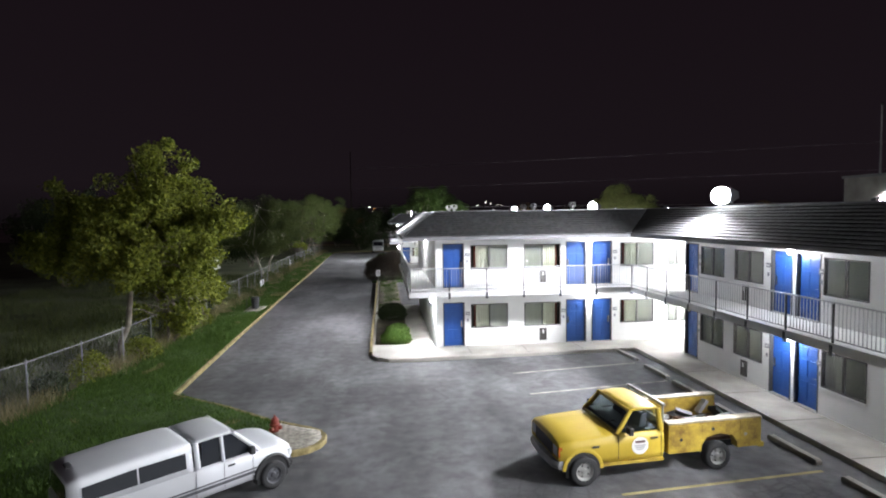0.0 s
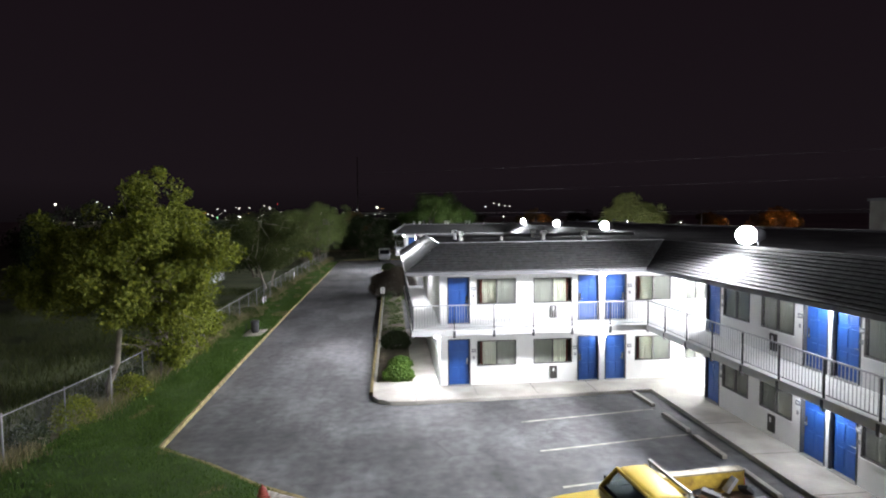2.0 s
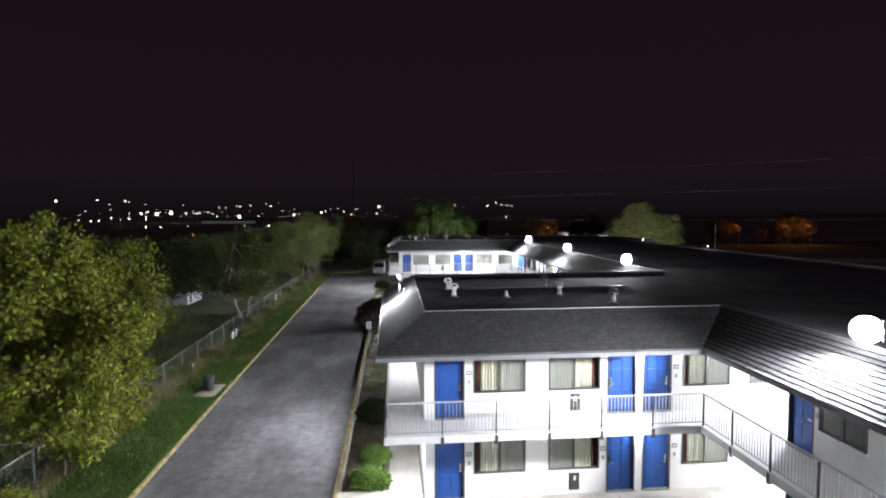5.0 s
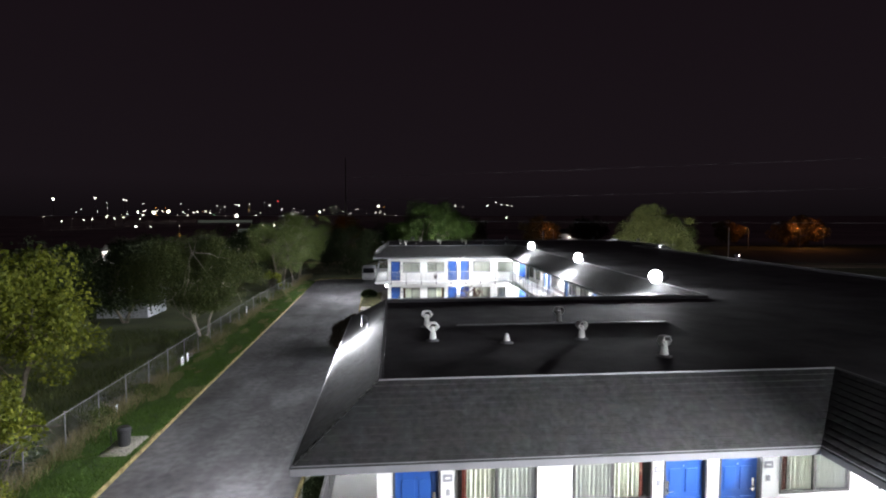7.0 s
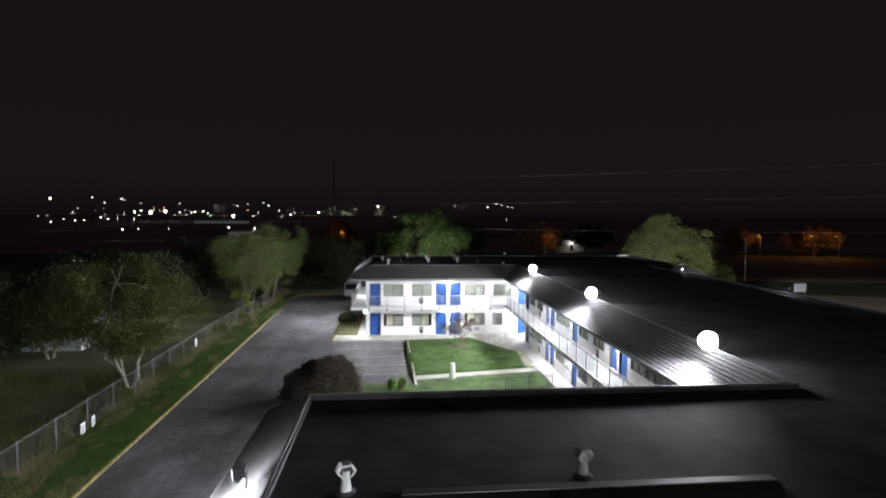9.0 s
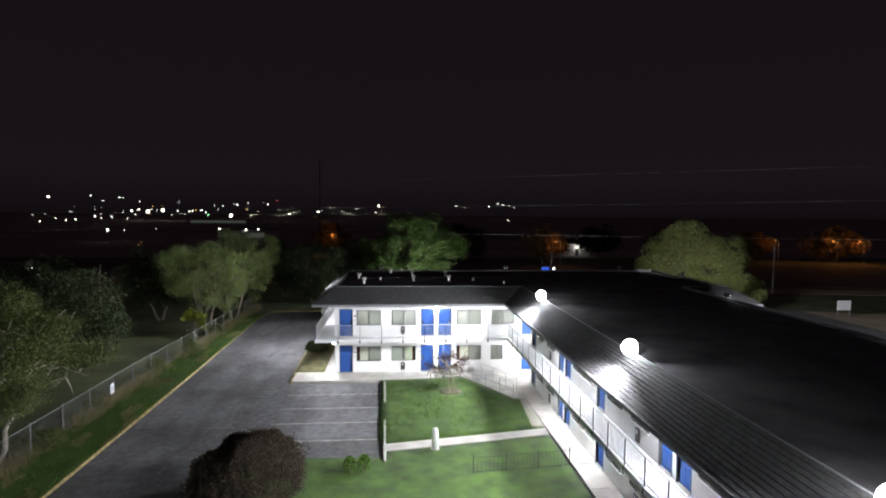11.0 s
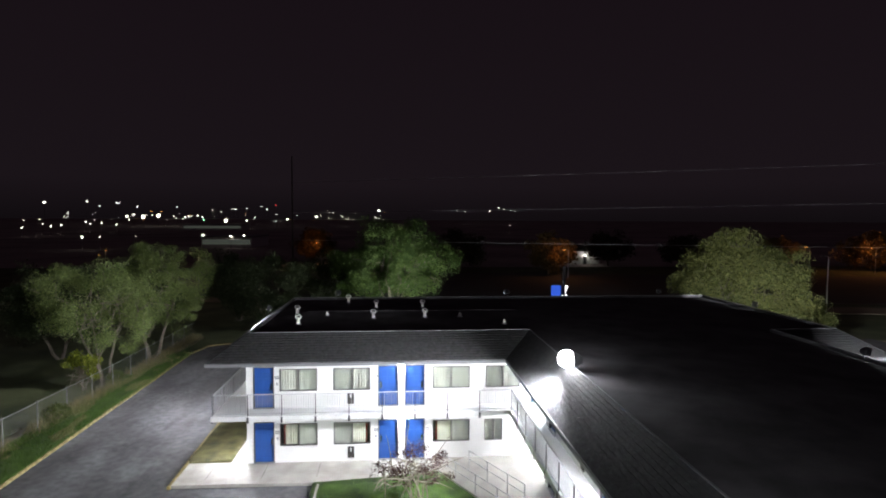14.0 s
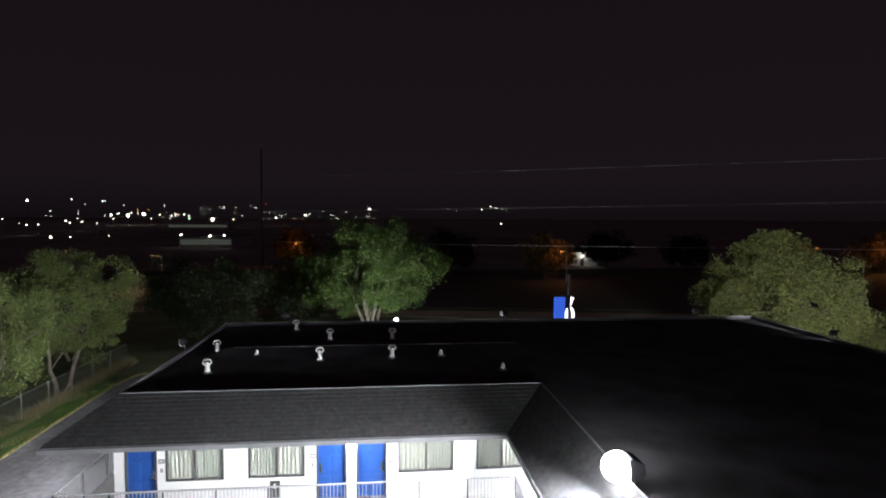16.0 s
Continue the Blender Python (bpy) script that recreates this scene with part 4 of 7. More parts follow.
# courses of shingles up the mansard
mansard = thing("mansard_roof", "dark grey shingled mansard slope round the motel roof", "roof")
mansard["kind"] = "structure"
COURSES = 12
for i in range(len(EAVES)):
    j = (i + 1) % len(EAVES)
    e0, e1, q0, q1 = [Vector((*p, z + rise(p[1]))) for p, z in ((EAVES[i], EAVE_Z), (EAVES[j], EAVE_Z), (PARAPET[i], PARAPET_Z), (PARAPET[j], PARAPET_Z))]
    nrm = (e1 - e0).cross(q0 - e0).normalized()
    if nrm.z < 0:
        nrm = -nrm
    for k in range(COURSES):
        s0, s1 = k / COURSES, min(1.0, (k + 1.15) / COURSES)
        bm = fresh()
        a, b = e0.lerp(q0, s0), e1.lerp(q1, s0)
        c, d2 = e1.lerp(q1, s1), e0.lerp(q0, s1)
        n = max(1, int((b - a).length / 0.55))
        lift = 0.035
        low, up, butt = [], [], []
        for t in range(n + 1):
            w = 0.010 * noise.noise(Vector((t * 1.7, k * 3.1, i * 5.3)))
            p = a.lerp(b, t / n)
            low.append(bm.verts.new(p + nrm * (lift + w) - Vector((0, 0, 0.004 * (t % 2)))))
            butt.append(bm.verts.new(p - nrm * 0.01))
            up.append(bm.verts.new(d2.lerp(c, t / n) + nrm * 0.004))
        for t in range(n):
            bm.faces.new([low[t], low[t + 1], up[t + 1], up[t]])
            bm.faces.new([butt[t], butt[t + 1], low[t + 1], low[t]])
        part("shingle_course", bm, SHINGLE, mansard)


# ---- balcony railings ----
def railing_bay(length):
    ob = thing("railing_bay", "grey painted steel balcony railing with thin upright bars", "railing", "balcony railings")
    r = fresh()
    box(r, 0, length, -0.03, 0.03, 1.03, 1.07)
    part("top_rail", r, RAIL, ob, bevel=0.006)
    r = fresh()
    box(r, 0.02, length - 0.02, -0.015, 0.015, 0.09, 0.12)
    part("bottom_rail", r, RAIL, ob)
    r = fresh()
    n = int(round(length / 0.115))
    box(r, -0.008, 0.008, -0.008, 0.008, 0.12, 1.03)
    bar = part("baluster", r, RAIL, ob)
    bar.location.x = length / n
    for i in range(2, n):
        twin = new("baluster", bar.data)
        twin.parent = ob
        twin.location.x = length * i / n
    p = fresh()
    box(p, -0.02, 0.02, 0.03, 0.07, -0.30, 1.03)
    part("post", p, RAIL_DARK, ob, "dark upright post")
    p = fresh()
    box(p, -0.05, 0.05, 0.02, 0.118, -0.32, -0.02)
    part("bracket", p, RAIL_DARK, ob, "dark steel bracket at the slab edge", bevel=0.01)
    return ob


def railing(p0, p1, bay=1.66):
    a, b = Vector(p0), Vector(p1)
    L, d = (b - a).length, (b - a).normalized()
    n = max(1, round(L / bay))
    for i in range(n):
        key = "bay%.3f" % (L / n)
        m = pose(a.x + d.x * L / n * i, a.y + d.y * L / n * i, FLOOR2, 0, 0, math.degrees(math.atan2(d.y, d.x)))
        if key not in protos:
            protos[key] = railing_bay(L / n)
            protos[key].matrix_basis = m
        else:
            copy_thing(protos[key], m)


IN = inset(BALCONY, -0.1)
railing((IN[1][0], -8.0), IN[1])
railing(IN[1], IN[2])
railing(IN[2], IN[3])
railing((IN[3][0], 40.9), (2.3, 40.9), 1.2)
railing((IN[7][0], 89.5), (2.07, 89.5), 1.2)
railing((IN[4][0], 46.0), IN[5])
railing(IN[5], IN[6])
railing(IN[6], IN[7])


# ---- floodlights on the parapet ----
def floodlight(at, aim, watts, lens_r, bright=True):
    ob = thing("floodlight", "bright white floodlight head on the roof edge" if bright else "unlit floodlight head on the roof edge", "floodlight", "roof floodlights", at,
               math.degrees(math.atan2(aim[1], aim[0])))
    s = fresh()
    tube(s, (-0.1, 0, -0.35 if at[0] > 3 else -0.85), (-0.1, 0, 0.02), 0.03)
    part("stem", s, LAMP_BODY, ob)
    h = fresh()
    west = at[0] < 3
    prism(h, [(-0.20, -0.10), (0.06, -0.26), (0.16, -0.22), (0.20, 0.24), (0.10, 0.28), (-0.17, 0.14)] if lens_r > 0.3 else [(-0.14, -0.06), (0.04, -0.15), (0.10, -0.13), (0.13, 0.15), (0.07, 0.18), (-0.12, 0.08)], *((-0.28, 0.28) if lens_r > 0.3 else (-0.17, 0.17)))
    part("housing", h, LAMP_BODY, ob, bevel=0.02)
    if lens_r < 0.3 and at[0] > 3:
        v = fresh()
        prism(v, [(0.08, 0.17), (0.36, 0.12), (0.36, 0.14), (0.08, 0.19)], -0.17, 0.17)
        part("visor", v, LAMP_BODY, ob, "dark metal visor over the lens")
    # Main flood lenses are oversized balls; their size stands in for glare.
    l = fresh()
    bmesh.ops.create_uvsphere(l, u_segments=20, v_segments=12, radius=lens_r, matrix=Matrix.Translation((0.16 + lens_r * 0.6, 0, 0.0) if lens_r > 0.3 else (0.06, 0, -0.17) if at[0] < 3 else (0.12 + lens_r * 0.5, 0, -0.02)))
    lens = part("lens", l, FLOOD_GLOW if bright and not west else BLACK_TRIM if west else GREY_BUMPER, ob, "glowing white lens" if bright and not west else "", smooth=True)
    lens.visible_shadow = False
    if bright:
        e = Vector(at) + Vector((aim[0], aim[1], 0)).normalized() * (0.80 if lens_r > 0.3 else 0.62) + Vector((0, 0, 0.06))
        area_lamp("floodlight_beam", e, e + Vector((aim[0], aim[1], -0.5)), watts, 0.6 if lens_r > 0.3 else 0.45)
        if lens_r > 0.3:
            point_lamp("floodlight_spill", Vector(at) + Vector((aim[0], aim[1], 0)).normalized() * 0.6 + Vector((0, 0, 0.34)), watts * 0.10, 0.2)
        elif at[0] < 3:
            point_lamp("floodlight_spill", Vector(at) + Vector((-0.5, -0.05, -0.2)), watts * (0.7 if at[1] < 50 else 0.08), 0.1)
    return ob


# The flood at (29.5, 33.0) is unseen, added to light the block building.
for at, aim, w in (((13.20, 22.5, 6.98), (-1, 0), FLOOD * 0.6), ((13.20, 9.9, 6.98), (-1, 0), FLOOD * 0.42), ((13.20, -2.7, 6.98), (-1, 0), FLOOD * 0.35), ((16.55, 44.1, 6.95), (-1, 0), FLOOD * 0.46), ((16.55, 56.1, 7.0), (-1, 0), FLOOD * 0.5),
                   ((16.6, 69.9, 7.08), (-1, 0), FLOOD * 0.62), ((1.75, 35.7, 6.55), (-1, -0.1), FLOOD * 0.32), ((1.5, 85.1, 6.72), (-1, 0.1), FLOOD * 0.42), ((33.1, 83.3, 6.98), (1, 0.7), FLOOD * 0.75), ((29.5, 33.0, 6.98), (1, 0), FLOOD * 0.25), ((29.4, 70.6, 6.98), (1, 0), FLOOD * 0.4), ((29.3, 57.5, 6.98), (1, 0), FLOOD * 0.4)):
    floodlight(at, aim, w, 0.34 if aim == (-1, 0) and at[0] > 10 else 0.07)
for at, aim in (((5.38, 90.0, 7.02), (-0.5, 1)), ((17.96, 90.0, 7.02), (-0.3, 1)), ((29.83, 90.0, 7.02), (0.4, 1))):
    floodlight(at, aim, 0, 0.2, False)


# lamps in the two stair recesses, under the soffit and under the balcony
for x, y in ((14.7, 26.9), (17.6, 75.6)):
    for z in (FLOOR2 - 0.17, EAVE_Z - 0.105 + rise(y)):
        ob = thing("ceiling_lamp", "bright white ceiling lamp in the stair recess", "ceiling lamp", "recess lamps", (x, y, z))
        b = fresh()
        box(b, -0.32, 0.32, -0.12, 0.12, -0.05, 0.0)
        part("tray", b, LAMP_BODY, ob, bevel=0.008)
        b = fresh()
        box(b, -0.30, 0.30, -0.10, 0.10, -0.10, -0.05)
        part("diffuser", b, LAMP_GLOW, ob, "glowing diffuser", bevel=0.02).visible_shadow = False
        point_lamp("ceiling_lamp_light", (x, y, z - 0.2), BULKHEAD * (9.0 if y > 50 else 8.0), 0.12)


# ---- roof vents ----
def roof_vent(kind, x, y):
    ob = thing("roof_vent", "white capped vent pipe on the flat roof" if kind else "small white vent cone on the flat roof", "roof vent", "roof vents", (x, y, DECK_Z + rise(y)), 20)
    f = fresh()
    lathe(f, [(0.2, -0.01), (0.2, 0.015), (0.10, 0.06)], 14)
    part("flashing", f, CAP, ob)
    p = fresh()
    if kind:
        lathe(p, [(0.115, 0.02), (0.105, 0.12), (0.075, 0.30), (0.07, 0.42)], 12)
    else:
        lathe(p, [(0.11, 0.02), (0.06, 0.24), (0.04, 0.27)], 12)
    part("pipe", p, WHITE_METAL, ob, smooth=False)
    if kind:
        c = fresh()
        for s in (-1, 1):
            side = [(s * 0.075, 0.29), (s * 0.185, 0.41), (s * 0.12, 0.53), (s * 0.085, 0.52), (s * 0.14, 0.41), (s * 0.06, 0.31)]
            prism(c, side if s > 0 else side[::-1], -0.085, 0.085)
        prism(c, [(-0.125, 0.515), (0.125, 0.515), (0.09, 0.55), (-0.09, 0.55)], -0.10, 0.10)
        part("cowl", c, WHITE_METAL, ob, "flared white cowl")
    return ob


for x, y, k in ((3.83, 34.95, 1), (3.88, 32.95, 1), (6.0, 32.5, 0), (8.39, 35.25, 1), (8.32, 32.75, 1), (9.8, 30.6, 1)):
    roof_vent(k, x, y)
for x, y, k in ((4.18, 80.09, 1), (3.55, 83.44, 1), (5.45, 82.68, 0), (8.26, 81.71, 1), (8.28, 85.62, 1), (6.27, 88.04, 1), (11.3, 81.93, 1), (11.34, 85.52, 1), (13.43, 82.04, 0), (15.69, 79.67, 0)):
    roof_vent(k, x, y)
for tag, x0, x1, y in (("near", 4.7, 11.95, 34.6), ("far", 4.0, 17.3, 83.9)):
    bm = fresh()
    prism(bm, [(x0, DECK_Z + rise(y) - 0.02), (x1, DECK_Z + rise(y) - 0.02), (x1, DECK_Z + rise(y) + 0.10), (x0 + 0.15, DECK_Z + rise(y) + 0.10)], y, y + 0.22)
    structure("roof_curb_" + tag, bm, CAP, "low grey curb across the flat roof", "trim", 0.01)


for x0, x1, y in ((4.7, 11.95, 34.6), (4.0, 17.3, 83.9)):
    z = DECK_Z + rise(y)
    bm = fresh()
    a, b, c, d = [bm.verts.new(p) for p in ((x0 - 1.3, y - 1.7, z + 0.004), (x1, y - 1.7, z + 0.004), (x1, y - 0.002, z + 0.085), (x0 + 0.15, y - 0.002, z + 0.085))]
    e = bm.verts.new((x0 - 0.9, y + 0.6, z + 0.004))
    bm.faces.new([a, b, c, d])
    bm.faces.new([a, d, e])
    structure("roof_cricket", bm, MEMBRANE, "shallow black membrane slope running up to the roof curb", "roof")


# ---- chain-link fence ----
def fence_point(s):
    for a, b in zip(FENCE, FENCE[1:]):
        L = (Vector(b) - Vector(a)).length
        if s <= L:
            return Vector(a).lerp(Vector(b), s / L)
        s -= L
    return Vector(FENCE[-1])


FENCE_LEN = sum((Vector(b) - Vector(a)).length for a, b in zip(FENCE, FENCE[1:]))
FENCE_H = 1.68
fence = thing("chain_link_fence", "weathered galvanised chain-link fence along the verge", "fence")
BAY = 2.76
for i in range(int(FENCE_LEN / BAY)):
    a, b = fence_point(i * BAY), fence_point((i + 1) * BAY)
    lean = 0.03 * noise.noise(Vector((i * 3.7, 1.0, 0)))
    bm = fresh()
    tube(bm, (a.x, a.y, -0.1), (a.x + lean, a.y, FENCE_H + 0.06), 0.028, n=8)
    post = part("post", bm, STEEL, fence)
    bm = fresh()
    lathe(bm, [(0.042, FENCE_H + 0.05), (0.042, FENCE_H + 0.08), (0.015, FENCE_H + 0.11)], 8, "z", (a.x + lean, a.y, 0))
    part("post_cap", bm, STEEL, post)
    bm = fresh()
    tube(bm, (a.x, a.y, FENCE_H), (b.x, b.y, FENCE_H), 0.022, n=6)
    part("top_rail", bm, STEEL, fence)
    me = bpy.data.meshes.new("wire_mesh")
    me.from_pydata([(a.x + 0.03, a.y, 0.03), (b.x + 0.03, b.y, 0.03), (b.x + 0.03, b.y, FENCE_H), (a.x + 0.03, a.y, FENCE_H)], [], [(0, 1, 2, 3)])
    uv = me.uv_layers.new()
    for k, c in enumerate(((0, 0), (BAY, 0), (BAY, FENCE_H), (0, FENCE_H))):
        uv.data[k].uv = c
    me.materials.append(LINK)
    ob = new("wire_mesh", me)
    ob.parent = fence


def fence_notice(y, tall=0.5, wide=0.32, z=0.7, tilt=0.0):
    x = None
    for a, b in zip(FENCE, FENCE[1:]):
        if a[1] <= y <= b[1]:
            x = a[0] + (b[0] - a[0]) * (y - a[1]) / (b[1] - a[1])
    ob = thing("fence_notice", "white notice board wired to the chain-link fence", "notice", "fence notices", (x + 0.07, y, z), 90 + tilt)
    b = fresh()
    box(b, -wide / 2, wide / 2, -0.012, 0.0, 0, tall)
    part("board", b, SIGN_WHITE, ob, bevel=0.003)
    for k in range(3):
        s = fresh()
        box(s, -wide * 0.35, wide * 0.35, -0.016, -0.012, tall * (0.25 + 0.2 * k), tall * (0.33 + 0.2 * k))
        part("print_bar", s, SIGN_GREY, ob)
    for k in (-1, 1):
        s = fresh()
        tube(s, (k * wide * 0.4, -0.01, tall * 0.9), (k * wide * 0.4, 0.04, tall * 0.9), 0.006, n=6)
        part("wire_tie", s, STEEL, ob)
    return ob


for y, t, w, z, tl in ((45.6, 0.45, 0.22, 0.10, 4), (54.5, 0.6, 0.36, 0.10, -6), (55.5, 0.6, 0.36, 0.10, 5), (71.4, 0.62, 0.5, 0.65, 2)):
    fence_notice(y, t, w, z, tl)


# ---- plants ----
def leaf_mesh(name, centers, radii, per, size, mat, rng, squash=0.8, droop=0.2):
    """Many small folded leaves gathered in clumps."""
    verts, faces = [], []
    for c, r in zip(centers, radii):
        n = int(per * (0.6 + 0.8 * rng.random()))
        p = rng.normal(size=(n, 3))
        p /= np.linalg.norm(p, axis=1)[:, None] + 1e-9
        p *= (rng.random(n) ** 0.45)[:, None] * r
        p[:, 2] *= squash
        p += c
        ax = rng.normal(size=(n, 3))
        ax[:, 2] -= droop
        ax /= np.linalg.norm(ax, axis=1)[:, None]
        side = np.cross(ax, rng.normal(size=(n, 3)))
        side /= np.linalg.norm(side, axis=1)[:, None] + 1e-9
        s = size * (0.6 + 0.8 * rng.random(n))[:, None]
        a, b, d, e = p, p + ax * s * 0.5 + side * s * 0.33, p + ax * s, p + ax * s * 0.5 - side * s * 0.33
        base = len(verts)
        q = np.stack([a, b, d, e], 1).reshape(-1, 3)
        verts.extend(map(tuple, q))
        faces.extend((base + 4 * i, base + 4 * i + 1, base + 4 * i + 2, base + 4 * i + 3) for i in range(n))
    return mesh_from(name, verts, faces, mat)


def limb(bm, p0, p1, r0, r1, rng, bend=0.12, k=5):
    """A crooked tapering branch; returns its points."""
    p0, p1 = Vector(p0), Vector(p1)
    L = (p1 - p0).length
    pts = [p0]
    for i in range(1, k):
        t = i / k
        pts.append(p0.lerp(p1, t) + Vector(rng.normal(size=3)) * L * bend * 0.35 + Vector((0, 0, L * bend * math.sin(t * math.pi) * 0.5)))
    pts.append(p1)
    rows = []
    for i, p in enumerate(pts):
        d = (pts[min(i + 1, k)] - pts[max(i - 1, 0)]).normalized()
        a = d.orthogonal().normalized()
        b = d.cross(a)
        r = r0 + (r1 - r0) * i / k
        rows.append([bm.verts.new(p + (a * math.cos(2 * math.pi * j / 7) + b * math.sin(2 * math.pi * j / 7)) * r) for j in range(7)])
    for q, s in zip(rows, rows[1:]):
        for j in range(7):
            bm.faces.new([q[j], q[(j + 1) % 7], s[(j + 1) % 7], s[j]])
    bm.faces.new(rows[-1])
    return pts


def tree(label, at, height, spread, crown_low, seed, mat, clumps=70, per=90, size=0.22, trunk=0.16, stems=1, lean=(0, 0), bark=None, offset_xy=(0, 0), group="", depth=None, clump_r=0.9, category="tree", lobes=()):
    """A tree with crooked stems and a loose crown: clumps lie thickest near an uneven outline."""
    rng = np.random.default_rng(seed)
    bark = bark or BARK
    depth = depth or spread
    ob = thing("tree", label, category, group, at)
    top = height - 0.4
    cz, rz = (height + crown_low) / 2, (height - crown_low) / 2
    cx, cy = offset_xy
    bm = fresh()
    for s in range(stems):
        ang = 2 * math.pi * s / max(stems, 1) + rng.random()
        foot = Vector((0.14 * math.cos(ang), 0.14 * math.sin(ang), -0.1)) if stems > 1 else Vector((0, 0, -0.1))
        out = 0.16 * spread if stems > 1 else 0.0
        head = Vector((cx * 0.6 + lean[0] + out * math.cos(ang), cy * 0.6 + lean[1] + out * math.sin(ang), crown_low + rz * 0.55))
        pts = limb(bm, foot, head, trunk, trunk * 0.55, rng, 0.06)
        limb(bm, head, Vector((cx, cy, top - 0.3)) + Vector(rng.normal(size=3)) * 0.3, trunk * 0.55, 0.02, rng, 0.08)
        for b in range(int(9 / stems) + 2):
            st = pts[rng.integers(4 if stems == 1 else 2, len(pts))]
            a2, t = rng.random() * 2 * math.pi, 0.6 + 0.3 * rng.random()
            e = Vector((cx + spread / 2 * t * math.cos(a2), cy + depth / 2 * t * math.sin(a2), cz + rz * (rng.random() * 1.3 - 0.6)))
            if lobes:
                o, q = lobes[b % len(lobes)][:2]
                e = Vector(o) + Vector([0.7 * w * (2 * rng.random() - 1) for w in q])
            sub = limb(bm, st, e, trunk * 0.30, 0.014, rng, 0.14)
            for _ in range(2):
                q = sub[rng.integers(2, 5)]
                limb(bm, q, q + Vector(rng.normal(size=3)) * 0.9, 0.035, 0.008, rng, 0.1, 3)
    part("trunk", bm, bark, ob, "crooked bare trunk and limbs", smooth=True)
    cen, rad = [], []
    while len(cen) < clumps:
        p = rng.normal(size=3)
        p /= np.linalg.norm(p)
        r = (0.35 + 0.65 * rng.random() ** 0.5)
        wob = 1.0 + 0.42 * noise.noise(Vector((p[0] * 1.7 + seed, p[1] * 1.7, p[2] * 1.7)))
        q = np.array((cx + p[0] * spread / 2 * r * wob, cy + p[1] * depth / 2 * r * wob, cz + p[2] * rz * r * wob))
        if lobes:
            o, half, share = lobes[int(np.searchsorted(np.cumsum([w[2] for w in lobes]), rng.random() * 0.999))]
            q = np.array(o) + p * np.array(half) * r * wob
        if q[2] < crown_low * 0.75 or noise.noise(Vector(q) * 0.45 + Vector((seed, 0, 0))) < (-0.32 if lobes else -0.15):
            continue
        cen.append(q)
        rad.append(clump_r * (0.55 + 0.7 * rng.random()))
    crown = leaf_mesh("crown", cen, rad, per, size, mat, rng)
    crown.parent = ob
    crown["label"] = "loose leafy crown"
    return ob


tree("yellow-green broadleaf tree with a thin trunk by the fence", (-11.55, 27.95, 0), 9.6, 8.0, 3.0, 3, LEAF_NEAR, 400, 170, 0.14, 0.15, 1, (0.3, -0.2), None, (1.0, 0.2), "", 6.5, 0.55, "tree",
     (((1.3, 0.2, 6.5), (2.85, 2.8, 2.9), 0.54), ((-0.9, 0.4, 5.8), (2.4, 2.2, 2.2), 0.23), ((3.7, -0.2, 6.3), (1.7, 1.1, 0.75), 0.07), ((2.6, 0.0, 4.2), (1.8, 1.6, 1.2), 0.12), ((-2.8, 0.3, 5.2), (1.3, 1.2, 1.1), 0.04)))
tree("young yellow-green saplings growing through the fence", (-10.88, 31.53, 0), 4.6, 3.6, 0.6, 5, LEAF_NEAR, 42, 130, 0.2, 0.05, 3, (0, 0), None, (0.4, 0), "", 4.0, 0.6, "sapling")
tree("young bright green sapling outside the fence", (-13.0, 90.6, 0), 2.6, 2.2, 0.3, 8, LEAF_NEAR, 26, 110, 0.15, 0.04, 3, (0, 0), None, (0, 0), "", 2.4, 0.45, "sapling")
tree("young yellow-green sapling at the fence", (-11.88, 38.09, 0), 3.4, 2.8, 0.4, 7, LEAF_NEAR, 34, 120, 0.16, 0.04, 3, (0, 0), None, (0, 0), "", 3.4, 0.5, "sapling")
tree("dark green tree with several pale stems behind the fence", (-12.66, 62.59, 0), 8.4, 10.4, 2.2, 11, LEAF_DIM, 190, 420, 0.105, 0.12, 3, (0, 0), BARK_PALE, (-0.8, 0), "", 8.5, 1.0)
tree("sparse pale green tree with bare stems beside the drive's end", (-12.0, 91.6, 0), 9.7, 9.5, 2.4, 17, LEAF_PALE, 150, 280, 0.10, 0.11, 3, (0, 0), BARK, (-0.6, 0), "", 8.0, 0.95)
tree("pale green tree overhanging the fence", (-11.6, 98.6, 0), 10.5, 8.2, 2.6, 19, LEAF_PALE, 130, 360, 0.10, 0.16, 2, (0, 0), BARK, (0.9, 0), "", 8.0, 0.8)
tree("large spreading green tree with several pale trunks behind the motel", (9.35, 116.0, 0), 11.5, 13.3, 3.0, 23, LEAF_GREEN, 240, 220, 0.21, 0.22, 5, (0, 0), BARK_PALE, (0, 0), "", 11.5, 1.25)
tree("large rounded olive-green tree beyond the motel", (43.3, 103.0, 0), 10.4, 8.6, 1.6, 29, LEAF_OLIVE, 220, 200, 0.21, 0.25, 2, (0, 0), BARK, (0, 0), "", 10.0, 1.2)
tree("rounded olive-green tree beyond the motel car park", (46.6, 101.8, 0), 9.7, 7.2, 1.2, 31, LEAF_OLIVE, 220, 200, 0.21, 0.25, 2, (0, 0), BARK, (0, 0), "", 10.0, 1.2)
tree("low green sapling beside the far car park", (52.4, 103.0, 0), 3.8, 4.6, 0.5, 33, LEAF_OLIVE, 60, 200, 0.17, 0.06, 3, (0, 0), BARK, (0, 0), "", 5.0, 0.8, "sapling")
